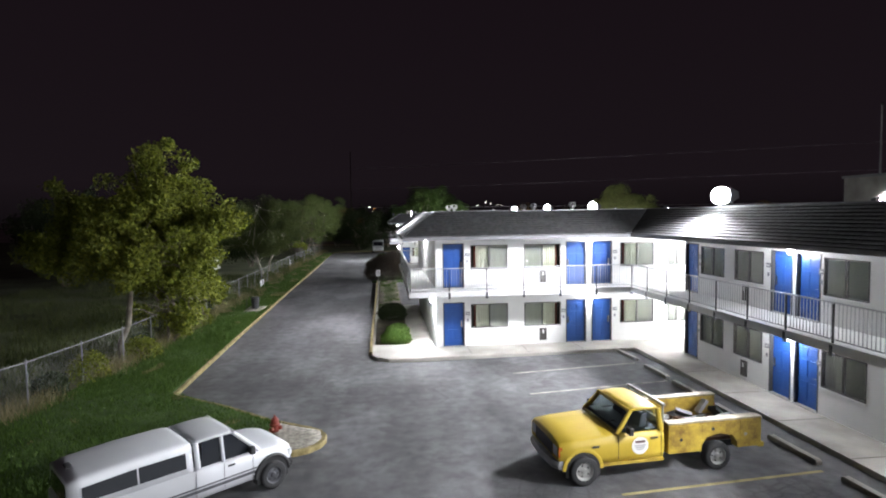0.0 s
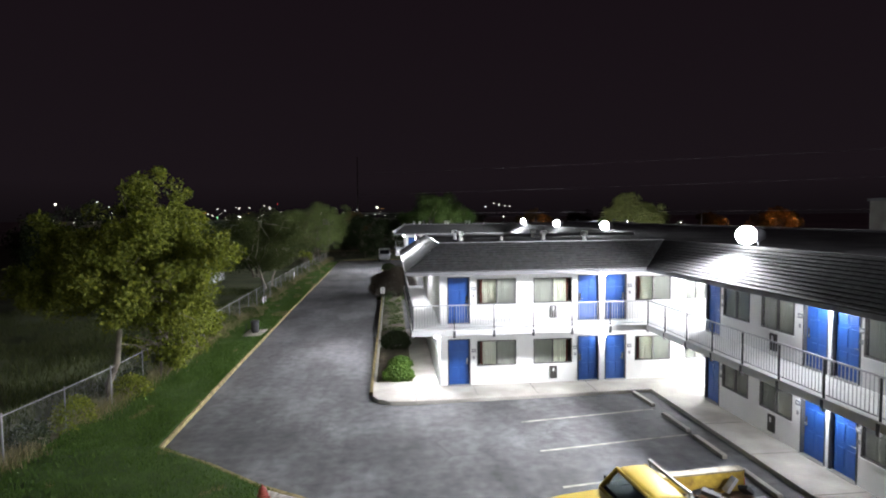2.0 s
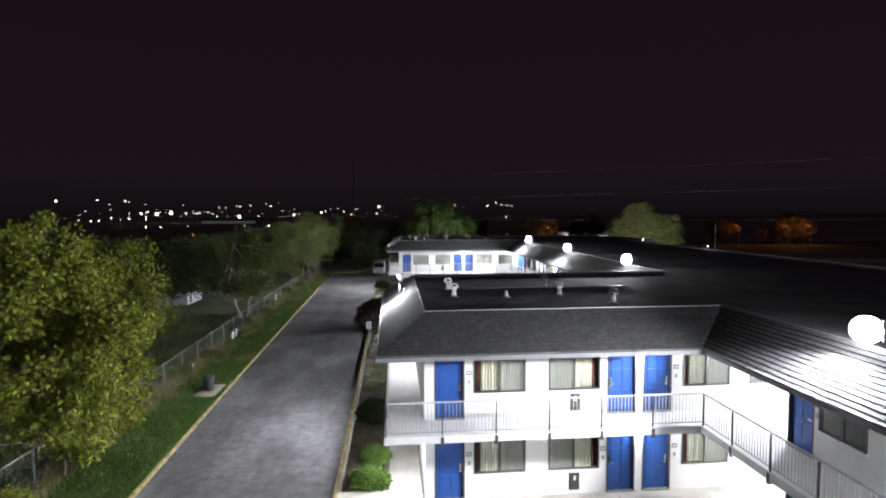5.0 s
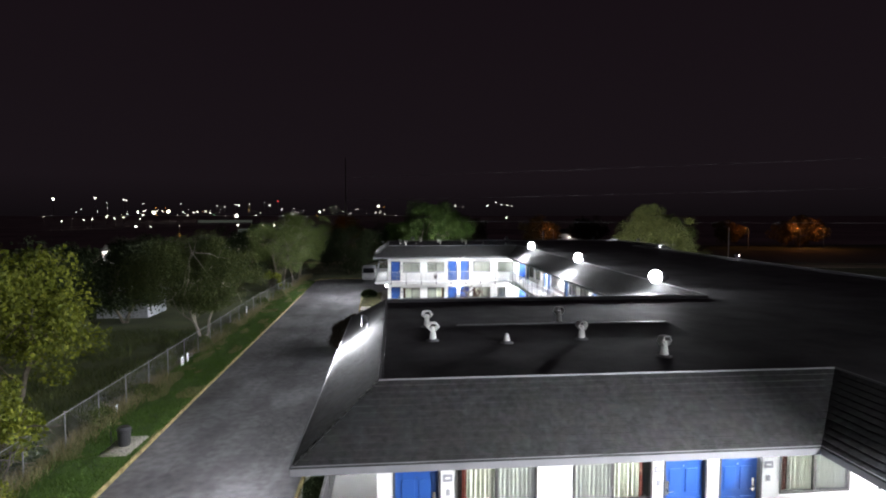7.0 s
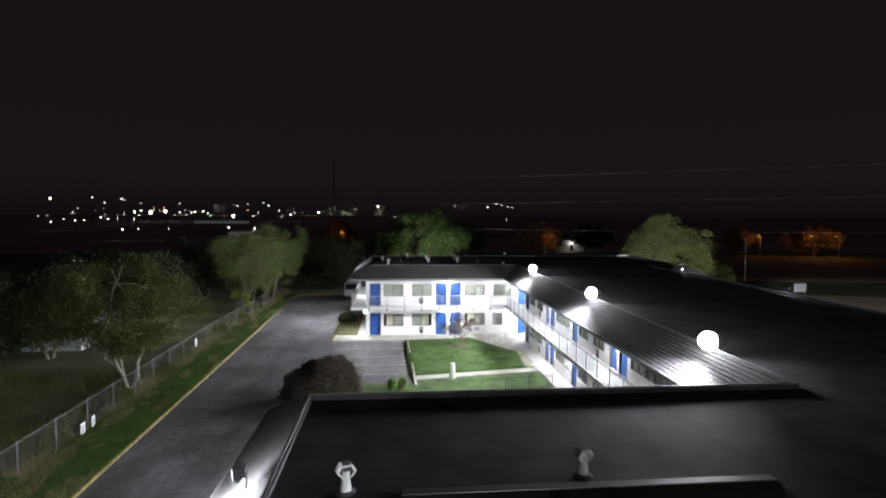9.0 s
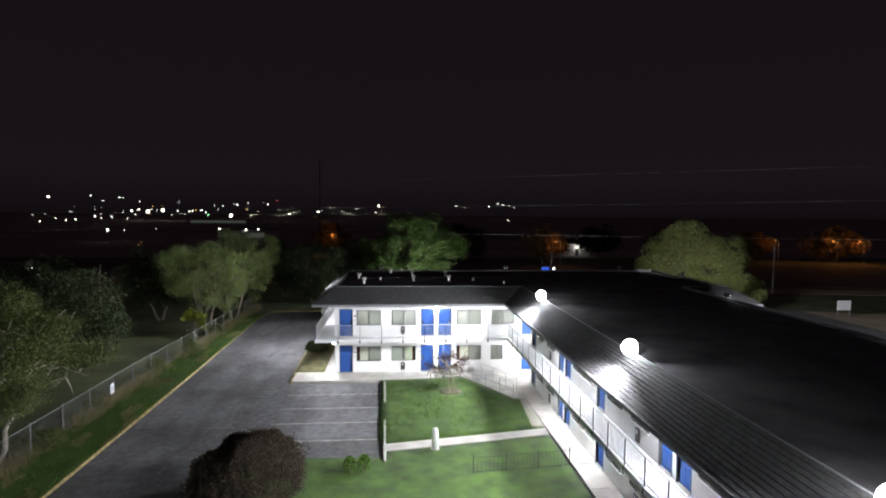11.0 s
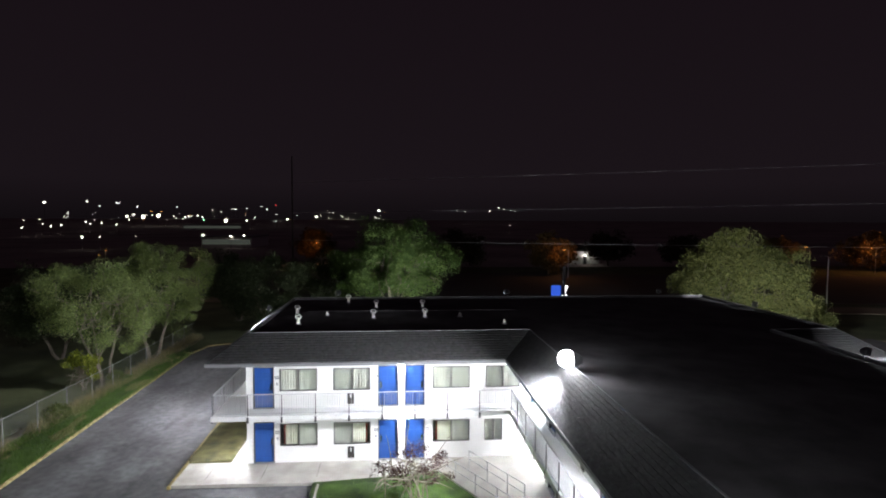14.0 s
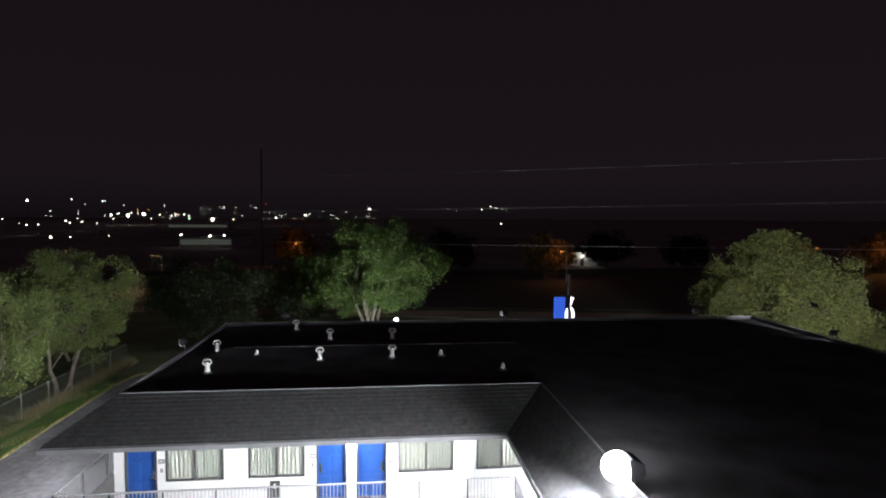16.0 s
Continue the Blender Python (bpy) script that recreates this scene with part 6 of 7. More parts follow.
def yellow_truck(at, turn):
    t = thing("service_truck", "faded yellow service pickup with rusty open utility body", "truck", "", at, turn)
    H = 0.98
    b = fresh()
    loft(b, [body_section(x, h, z0, z1, c) for x, h, z0, z1, c in ((2.66, 0.90, 0.55, 1.03, 0.02), (2.60, 0.94, 0.50, 1.08, 0.03), (2.2, 0.97, 0.46, 1.13, 0.05), (1.28, H, 0.44, 1.18, 0.05), (1.12, H, 0.44, 1.19, 0.02), (0.6, H, 0.44, 1.20, 0.0), (-0.08, H, 0.44, 1.20, 0.0), (-0.12, H - 0.03, 0.5, 1.18, 0.0))])
    part("cab_body", b, YELLOW_PAINT, t, "yellow hood, fenders and doors", smooth=True)
    cab(t, 1.14, -0.10, H, 1.20, 1.75, YELLOW_PAINT, 0.42, 0.08)
    front_end(t, 2.65, 0.94, 1.12, GREY_BUMPER, BLACK_TRIM, AMBER, BLACK_TRIM)
    for s in (-1, 1):
        d = fresh()
        for x in (1.12, -0.02):
            box(d, x - 0.006, x + 0.006, s * H - 0.006, s * H + 0.004, 0.56, 1.17)
        part("door_seam", d, BLACK_TRIM, t)
        d = fresh()
        box(d, 0.08, 0.26, s * (H + 0.012) - 0.014, s * (H + 0.012) + 0.014, 1.02, 1.06)
        part("door_handle", d, CHROME, t, "chrome door handle", bevel=0.006)
        c = fresh()
        lathe(c, [(0.22, s * (H + 0.004) - 0.003), (0.22, s * (H + 0.004) + 0.003)], 28, "y", (0.55, 0, 0.86))
        dec = part("door_decal", c, LOGO_WHITE, t, "round white door decal with lettering bars")
        for z, w, m in ((0.93, 0.13, LOGO_RED), (0.86, 0.15, SIGN_GREY), (0.81, 0.12, SIGN_GREY), (0.76, 0.09, SIGN_GREY)):
            q = fresh()
            box(q, 0.55 - w, 0.55 + w, s * (H + 0.009) - 0.003, s * (H + 0.009) + 0.003, z, z + (0.06 if m is LOGO_RED else 0.022))
            part("lettering_bar", q, m, dec)
        q = fresh()
        box(q, 1.62, 1.80, s * (H + 0.002) - 0.004, s * (H + 0.002) + 0.004, 0.90, 0.955)
        part("fender_badge", q, BLACK_TRIM, t)
        st = fresh()
        box(st, -0.1, 1.55, s * (H - 0.02) - 0.02, s * (H - 0.02) + 0.02, 0.42, 0.50)
        part("rocker_panel", st, YELLOW_RUSTY, t, "rusty worn sill panel")
    for x in (2.04, -1.62):
        for s in (-1, 1):
            wheel(t, x, s * (H - (0.02 if x > 0 else 0.12)), 0.37, 0.26, RIM)
            if x > 0:
                arch(t, x, s * H, 0.44, YELLOW_PAINT, 0.012)
    # utility body: two side box banks with doors, an open bed between
    for s in (-1, 1):
        y0, y1 = s * 0.78, s * 1.02
        ya, yb = min(y0, y1), max(y0, y1)
        m = fresh()
        prism(m, [(-0.20, 0.58), (-1.10, 0.58), (-1.12, 0.74), (-1.25, 0.92), (-1.62, 1.0), (-1.99, 0.92), (-2.12, 0.74), (-2.14, 0.58), (-2.80, 0.58), (-2.80, 1.32), (-0.20, 1.32)], ya, yb)
        part("side_box", m, YELLOW_RUSTY, t, "yellow tool box bank with rust marks")
        m = fresh()
        box(m, -2.82, -0.18, ya - 0.01, yb + 0.01, 1.32, 1.37)
        part("box_lid", m, WORN_LID, t, "worn flat box lid", bevel=0.012)
        for x0, x1, z0, z1 in ((-1.05, -0.26, 0.62, 1.28), (-2.12, -1.12, 1.05, 1.28), (-2.74, -2.2, 0.62, 1.28)):
            p = fresh()
            yy = y1 + s * 0.008
            box(p, x0, x1, min(y1, yy), max(y1, yy), z0, z1)
            dr = part("box_door", p, YELLOW_RUSTY, t, "hinged tool box door", bevel=0.004)
            h = fresh()
            lathe(h, [(0.045, yy - 0.004), (0.045, yy + 0.006)], 12, "y", ((x0 + x1) / 2 + (0.2 if x1 - x0 > 0.9 else 0.12), 0, (z0 + z1) / 2 - 0.03))
            part("latch", h, GREY_BUMPER if x0 < -2.5 else BLACK_TRIM, dr, "round paddle latch")
    m = fresh()
    box(m, -2.80, -0.20, -0.78, 0.78, 0.72, 0.80)
    part("bed_floor", m, RUST, t)
    m = fresh()
    box(m, -0.22, -0.17, -0.78, 0.78, 0.8, 1.36)
    part("headboard", m, YELLOW_RUSTY, t)
    rng = np.random.default_rng(12)
    for k in range(16):
        m = fresh()
        mm = pose(-0.7 - 2.0 * rng.random(), -0.6 + 1.2 * rng.random(), 0.86 + 0.26 * rng.random(), *(rng.normal(size=3) * 25))
        box(m, -0.22, 0.22, -0.1 * (0.4 + rng.random()), 0.1, -0.05, 0.06, mm)
        part("scrap", m, (RUST, BLACK_TRIM, GREY_BUMPER)[k % 3], t, "odd piece of scrap in the bed", bevel=0.01)
    m = fresh()
    box(m, -2.96, -2.80, -0.95, 0.95, 0.50, 0.62)
    part("rear_bumper", m, YELLOW_RUSTY, t, "yellow step bumper", bevel=0.015)
    for s in (-1, 1):
        m = fresh()
        box(m, -2.825, -2.80, s * 0.85 - 0.06, s * 0.85 + 0.06, 0.85, 1.1)
        part("tail_light", m, RED_LENS, t)
        m = fresh()
        tube(m, (-0.15, s * 0.82, 1.15), (-0.15, s * 0.82, 1.80), 0.03, n=8)
        part("rack_post", m, STEEL, t)
    m = fresh()
    box(m, -0.19, -0.11, -0.88, 0.88, 1.77, 1.84)
    part("rack_bar", m, STEEL, t, "grey ladder rack bar behind the cab", bevel=0.012)
    m = fresh()
    box(m, -2.8, 2.5, -0.42, 0.42, 0.36, 0.52)
    part("chassis", m, BLACK_TRIM, t)
    return t


service = yellow_truck((6.40, 15.81, 0), 184.5)
service.scale = (0.97, 0.97, 0.95)


def white_pickup(at, turn):
    t = thing("white_pickup", "white extended-cab pickup with matching bed cap and grey side stripes", "pickup truck", "", at, turn)
    H = 0.98
    b = fresh()
    loft(b, [body_section(x, h, z0, z1, c) for x, h, z0, z1, c in ((2.24, 0.80, 0.50, 0.92, 0.02), (2.18, 0.90, 0.46, 1.0, 0.03), (1.85, 0.96, 0.42, 1.09, 0.05), (1.35, H, 0.40, 1.14, 0.05), (1.18, H, 0.40, 1.16, 0.02), (0, H, 0.40, 1.16, 0), (-0.40, H, 0.40, 1.16, 0), (-0.44, H - 0.02, 0.42, 1.14, 0.0), (-3.0, H - 0.02, 0.44, 1.14, 0), (-3.06, H - 0.06, 0.48, 1.10, 0))])
    part("body", b, WHITE_PAINT, t, "white painted body sides, hood and bed", smooth=True)
    cab(t, 1.24, -0.40, H, 1.16, 1.80, WHITE_PAINT, 0.62, 0.06, 0.34, DARK_GLASS)
    c = fresh()
    loft(c, [[(x, -h, 1.14), (x, -h + 0.085, z - 0.14), (x, -h + 0.10, z - 0.08), (x, -h + 0.14, z - 0.02), (x, -h + 0.20, z + 0.005), (x, -h + 0.30, z + 0.02), (x, -h * 0.3, z + 0.04), (x, h * 0.3, z + 0.04), (x, h - 0.30, z + 0.02), (x, h - 0.20, z + 0.005), (x, h - 0.14, z - 0.02), (x, h - 0.10, z - 0.08), (x, h - 0.085, z - 0.14), (x, h, 1.14)] for x, h, z in ((-0.46, H - 0.03, 1.78), (-0.62, H - 0.02, 1.82), (-1.7, H - 0.02, 1.82), (-2.75, H - 0.03, 1.76), (-3.02, H - 0.05, 1.70))])
    cap = part("bed_cap", c, WHITE_PAINT, t, "white fibreglass bed cap", smooth=True)
    for s in (-1, 1):
        g = fresh()
        quad_plate(g, [(-0.62, s * (H - 0.045), 1.26), (-0.62, s * (H - 0.095), 1.62), (-1.66, s * (H - 0.095), 1.62), (-1.66, s * (H - 0.045), 1.26)], 0.02)
        part("cap_window", g, DARK_GLASS, cap, "long dark side window")
        g = fresh()
        quad_plate(g, [(-1.70, s * (H - 0.045), 1.26), (-1.70, s * (H - 0.095), 1.62), (-2.78, s * (H - 0.10), 1.56), (-2.78, s * (H - 0.05), 1.26)], 0.02)
        part("cap_window", g, DARK_GLASS, cap, "long dark side window")
        d = fresh()
        for x in (1.05, 0.28, -0.42):
            box(d, x - 0.005, x + 0.005, s * H - 0.008, s * H + 0.002, 0.50, 1.12)
        part("door_seam", d, BLACK_TRIM, t)
        d = fresh()
        box(d, 0.38, 0.56, s * (H + 0.01) - 0.012, s * (H + 0.01) + 0.012, 0.98, 1.03)
        part("door_handle", d, BLACK_TRIM, t, "black door handle", bevel=0.006)
        for z, hgt in ((0.58, 0.08), (0.69, 0.04)):
            d = fresh()
            box(d, -2.6, 1.15, s * (H + 0.002) - 0.004, s * (H + 0.002) + 0.004, z, z + hgt)
            part("side_stripe", d, LAMP_BODY, t, "grey side stripe")
    g = fresh()
    quad_plate(g, [(-3.055, -0.72, 1.22), (-3.055, 0.72, 1.22), (-3.02, 0.62, 1.60), (-3.02, -0.62, 1.60)], 0.02)
    part("cap_back_window", g, DARK_GLASS, cap, "dark lifting back window")
    m = fresh()
    box(m, -2.9, -2.78, -0.14, 0.14, 1.79, 1.83)
    part("brake_lamp", m, BLACK_TRIM, cap, bevel=0.008)
    front_end(t, 2.22, 0.93, 1.04, BLACK_TRIM, BLACK_TRIM)
    m = fresh()
    box(m, -3.2, -3.06, -0.9, 0.9, 0.48, 0.64)
    part("rear_bumper", m, GREY_BUMPER, t, bevel=0.02)
    for x in (1.60, -1.95):
        for s in (-1, 1):
            wheel(t, x, s * (H - 0.02), 0.37, 0.26, LAMP_BODY)
            arch(t, x, s * H, 0.45, BLACK_TRIM, 0.05)
    m = fresh()
    box(m, -2.9, 1.9, -0.42, 0.42, 0.34, 0.5)
    part("chassis", m, BLACK_TRIM, t)
    return t


pickup = white_pickup((-4.36, 15.34, 0), 39.9)
pickup.scale = (0.87, 0.87, 0.88)


def white_car(at, turn):
    t = thing("white_car", "white saloon car parked behind the capped pickup", "car", "", at, turn)
    b = fresh()
    loft(b, [body_section(x, h, z0, z1, c) for x, h, z0, z1, c in ((2.30, 0.70, 0.40, 0.66, 0.02), (2.18, 0.82, 0.32, 0.78, 0.03), (1.5, 0.88, 0.26, 0.92, 0.04), (0.95, 0.90, 0.24, 0.98, 0.02), (-1.2, 0.90, 0.24, 0.98, 0.0), (-2.0, 0.86, 0.28, 0.96, 0.02), (-2.25, 0.76, 0.36, 0.84, 0.0))])
    part("body", b, WHITE_PAINT, t, "white painted body", smooth=True)
    cab(t, 0.95, -1.35, 0.90, 0.97, 1.42, WHITE_PAINT, 0.72, 0.55, -0.15)
    front_end(t, 2.28, 0.78, 0.98, WHITE_PAINT, BLACK_TRIM)
    for x in (1.40, -1.40):
        for s in (-1, 1):
            wheel(t, x, s * 0.80, 0.31, 0.20, RIM)
            arch(t, x, s * 0.895, 0.36, WHITE_PAINT, 0.02)
    m = fresh()
    box(m, -2.34, -2.2, -0.78, 0.78, 0.36, 0.55)
    part("rear_bumper", m, WHITE_PAINT, t, bevel=0.03)
    for s in (-1, 1):
        m = fresh()
        box(m, -2.27, -2.2, s * 0.62 - 0.14, s * 0.62 + 0.14, 0.62, 0.78)
        part("tail_light", m, RED_LENS, t)
    return t


white_car((-8.75, 11.1, 0), 39.0)


def far_van(at, turn):
    t = thing("van", "white cargo van parked at the drive's end", "van", "", at, turn)
    b = fresh()
    loft(b, [body_section(x, h, 0.4, z1, 0.03) for x, h, z1 in ((2.6, 0.85, 0.95), (2.3, 0.95, 1.15), (1.75, 1.0, 1.25), (1.2, 1.0, 2.05), (0.8, 1.0, 2.12), (-2.5, 1.0, 2.12), (-2.6, 0.95, 2.0))])
    part("body", b, WHITE_PAINT, t, smooth=True)
    g = fresh()
    quad_plate(g, [(1.76, -0.85, 1.32), (1.76, 0.85, 1.32), (1.27, 0.8, 1.98), (1.27, -0.8, 1.98)], 0.03)
    part("windscreen", g, DARK_GLASS, t, "dark windscreen")
    front_end(t, 2.6, 0.9, 1.1, GREY_BUMPER, WHITE_PAINT)
    for x in (1.7, -1.6):
        for s in (-1, 1):
            wheel(t, x, s * 0.88, 0.35, 0.22, RIM)
    return t


far_van((-1.01, 102.67, 0), 270)


# ---- small things by the drive ----
def hydrant(at):
    ob = thing("fire_hydrant", "faded red fire hydrant at the verge tip", "fire hydrant", "", at)
    b = fresh()
    lathe(b, [(0.16, 0.0), (0.16, 0.05), (0.11, 0.06), (0.105, 0.42), (0.15, 0.44), (0.15, 0.48), (0.12, 0.50), (0.11, 0.60), (0.06, 0.67), (0.03, 0.69)], 16)
    part("barrel", b, HYDRANT_RED, ob, smooth=False)
    for a in (0, 120, 240):
        n = fresh()
        d = Vector((math.cos(radians(a)), math.sin(radians(a)), 0))
        tube(n, d * 0.08 + Vector((0, 0, 0.36)), d * 0.19 + Vector((0, 0, 0.36)), 0.055, 0.06, 10)
        part("outlet_cap", n, HYDRANT_RED, ob)
    n = fresh()
    tube(n, (0, 0, 0.68), (0, 0, 0.74), 0.025, n=5)
    part("top_nut", n, HYDRANT_RED, ob)


hydrant((-3.30, 18.77, -0.12))


def litter_bin(at):
    ob = thing("litter_bin", "black plastic litter bin with a lid on the verge", "litter bin", "", at)
    ob.scale = (0.8, 0.8, 0.8)
    b = fresh()
    lathe(b, [(0.24, 0.0), (0.30, 0.05), (0.33, 0.82), (0.35, 0.84), (0.35, 0.90)], 18)
    part("tub", b, BIN_BLACK, ob)
    b = fresh()
    lathe(b, [(0.37, 0.88), (0.37, 0.93), (0.28, 1.02), (0.10, 1.04)], 18)
    part("lid", b, BIN_BLACK, ob)
    b = fresh()
    tube(b, (-0.75, 0.15, -0.05), (-0.75, 0.15, 0.75), 0.03)
    part("tap_post", b, BLACK_TRIM, ob, "short dark post beside the bin")


litter_bin((-8.85, 41.27, 0.205))


def island_sign(at):
    ob = thing("road_sign", "small white notice on a thin post by the hedge", "sign", "", at)
    p = fresh()
    tube(p, (0, 0, -0.1), (0, 0, 1.5), 0.025)
    part("post", p, STEEL, ob)
    b = fresh()
    box(b, -0.19, 0.19, -0.045, -0.025, 0.95, 1.5)
    brd = part("board", b, SIGN_WHITE, ob, bevel=0.004)
    for k in range(4):
        s = fresh()
        box(s, -0.13, 0.13, -0.05, -0.045, 1.03 + k * 0.11, 1.08 + k * 0.11)
        part("print_bar", s, SIGN_GREY, brd)


island_sign((-0.59, 53.38, 0.0))


def bollard(at):
    ob = thing("bollard", "white rounded concrete bollard on the path", "bollard", "", at)
    b = fresh()
    lathe(b, [(0.17, 0.0), (0.17, 0.92), (0.15, 1.03), (0.09, 1.10), (0.02, 1.12)], 18)
    part("shaft", b, WHITE_METAL, ob, smooth=True)
    b = fresh()
    lathe(b, [(0.23, 0.0), (0.23, 0.03)], 18)
    part("foot_ring", b, CONCRETE, ob)


bollard((8.79, 62.74, 0.145))


def ramp_rail(pts, name_label):
    ob = thing("handrail", name_label, "handrail", "ramp handrails")
    for a, b in zip(pts, pts[1:]):
        for h in (0.92, 0.52):
            t = fresh()
            tube(t, (a[0], a[1], a[2] + h), (b[0], b[1], b[2] + h), 0.022, n=8)
            part("rail", t, RAIL, ob)
    for p in pts:
        t = fresh()
        tube(t, (p[0], p[1], p[2] - 0.05), (p[0], p[1], p[2] + 0.92), 0.024, n=8)
        part("post", t, RAIL, ob)
    return ob


ramp_rail([(11.65, 75.55, 0.15), (12.4, 74.35, 0.15), (13.15, 73.05, 0.15), (13.9, 71.75, 0.15), (14.6, 70.45, 0.15)], "grey tubular handrail along the ramp")
ramp_rail([(13.2, 75.6, 0.15), (13.9, 74.3, 0.15), (14.6, 73.0, 0.15), (15.15, 72.0, 0.15)], "grey tubular handrail on the ramp's wall side")

# black picket fence closing the strip behind the near wing
pf = thing("picket_fence", "low black metal fence behind the near wing", "fence")
for i in range(25):
    x = 10.4 + i * 0.2
    b = fresh()
    r = 0.008 if i % 8 else 0.02
    box(b, x - r, x + r, 59.9 + i * 0.02 - r, 59.9 + i * 0.02 + r, 0.0, 0.95 if i % 8 else 1.05)
    part("picket", b, DARK_METAL, pf)
for z in (0.2, 0.88):
    b = fresh()
    tube(b, (10.4, 59.9, z), (15.2, 60.38, z), 0.014, n=6)
    part("rail", b, DARK_METAL, pf)

# ---- distance ----
# Added sheet whose pale colour lifts the far ground as haze would.
bm = fresh()
slab(bm, [(-3500, 192), (3500, 192), (3500, 4400), (-3500, 4400)], -0.4, -0.04)
structure("far_land", bm, FAR_FIELD, "far land to the town, its pale colour standing in for night haze", "ground")
bm = fresh()
box(bm, 30.5, 42.0, 9.0, 36.4, -0.1, 8.46)
nb = thing("block_building", "pale weathered concrete block building behind the motel", "building", "", (0, 0, 0))
part("wall", bm, CONCRETE, nb, "stained pale concrete wall")
for y in (33.0, 29.6, 26.2, 22.8, 19.4, 16.0, 12.6):
    bm = fresh()
    box(bm, 30.46, 30.5, y - 0.05, y + 0.05, -0.1, 8.3)
    part("panel_joint", bm, STEEL, nb)
bm = fresh()
box(bm, 30.4, 42.1, 8.9, 36.5, 8.46, 8.62)
part("coping", bm, CAP, nb, "thin metal coping")
mast = thing("mast", "thin pale steel mast beyond the motel roof", "mast", "", (33.6, 36.9, 0))
bm = fresh()
tube(bm, (0, 0, -0.2), (0, 0, 13.4), 0.09, 0.05, 8)
part("pole", bm, WHITE_METAL, mast)
bm = fresh()
tube(bm, (0, 0, 13.4), (0, 0, 13.6), 0.09, 0.03, 8)
part("finial", bm, STEEL, mast)
bm = fresh()
slab(bm, [(-60, 146), (200, 110), (200, 152), (-60, 190)], -0.2, -0.02)
structure("far_road", bm, ROAD_FAR, "unlit highway beyond the motel", "road")
bm = fresh()
slab(bm, [(-60, 141), (200, 96), (200, 104), (-60, 145)], -0.2, -0.015)
structure("far_road_verge", bm, VERGE_FAR, "pale dry strip along the highway", "ground")
bm = fresh()
slab(bm, [(55, 88), (80, 84), (80, 97), (55, 104)], -0.2, -0.01)
structure("side_lot", bm, VERGE_FAR, "pale lit gravel lot beside the road", "ground")


def utility_pole(at, h, r=0.16, arm=True):
    ob = thing("utility_pole", "tall dark timber utility pole", "utility pole", "utility poles", at)
    b = fresh()
    tube(b, (0, 0, -0.3), (0, 0, h), r, r * 0.7, 10)
    part("shaft", b, TIMBER, ob)
    if arm:
        b = fresh()
        box(b, -0.9, 0.9, -0.06, 0.06, h - 0.9, h - 0.78)
        part("crossarm", b, TIMBER, ob)
        for x in (-0.8, 0.0, 0.8):
            b = fresh()
            lathe(b, [(0.05, h - 0.78), (0.06, h - 0.7), (0.03, h - 0.6)], 8, "z", (x, 0, 0))
            part("insulator", b, CAP, ob)


utility_pole((-8.0, 145.0, 0), 22.9, 0.16, False)
utility_pole((140.0, 121.0, 0), 24.1, 0.25)


def cable(name, a, b, sag):
    cu = bpy.data.curves.new(name, "CURVE")
    cu.dimensions, cu.bevel_depth, cu.bevel_resolution = "3D", 0.036, 1
    sp = cu.splines.new("POLY")
    n = 40
    sp.points.add(n)
    for i in range(n + 1):
        t = i / n
        sp.points[i].co = (*(Vector(a).lerp(Vector(b), t) - Vector((0, 0, 4 * sag * t * (1 - t)))), 1)
    cu.materials.append(WIRE)
    return tagged(new(name, cu), "thin overhead cable crossing the night sky", "cable", "overhead cables")


cable("overhead_cable", (-8.0, 145.0, 18.50), (140.0, 121.5, 23.52), 0.2)
cable("overhead_cable", (-8.0, 145.0, 13.40), (140.0, 121.0, 16.69), 0.2)
cable("overhead_cable", (-8.0, 145.0, 8.80), (140.0, 120.5, 8.42), 0.2)


def street_lamp(at, h, mat, watts=0.0, color=(1, 0.8, 0.55), arm=1.2, label="tall pale grey street lamp beside the highway"):
    ob = thing("street_lamp", label, "street lamp", "street lamps", at)
    b = fresh()
    tube(b, (0, 0, -0.2), (0, 0, h), 0.11, 0.07, 8)
    part("pole", b, WHITE_METAL if not mat else CAP, ob)
    b = fresh()
    tube(b, (0, 0, h), (-arm, 0, h + 0.12), 0.05, n=6)
    part("arm", b, CAP, ob)
    b = fresh()
    box(b, -arm - 0.5, -arm, -0.14, 0.14, h + 0.04, h + 0.2)
    hd = part("head", b, CAP, ob, bevel=0.03)
    if mat:
        b = fresh()
        box(b, -arm - 0.45, -arm - 0.05, -0.12, 0.12, h - 0.02, h + 0.04)
        part("lens", b, mat, ob, "glowing lens").visible_shadow = False
    if watts:
        point_lamp("street_lamp_light", (at[0] - arm - 0.25, at[1], at[2] + h - 0.2), watts, 0.15, color)


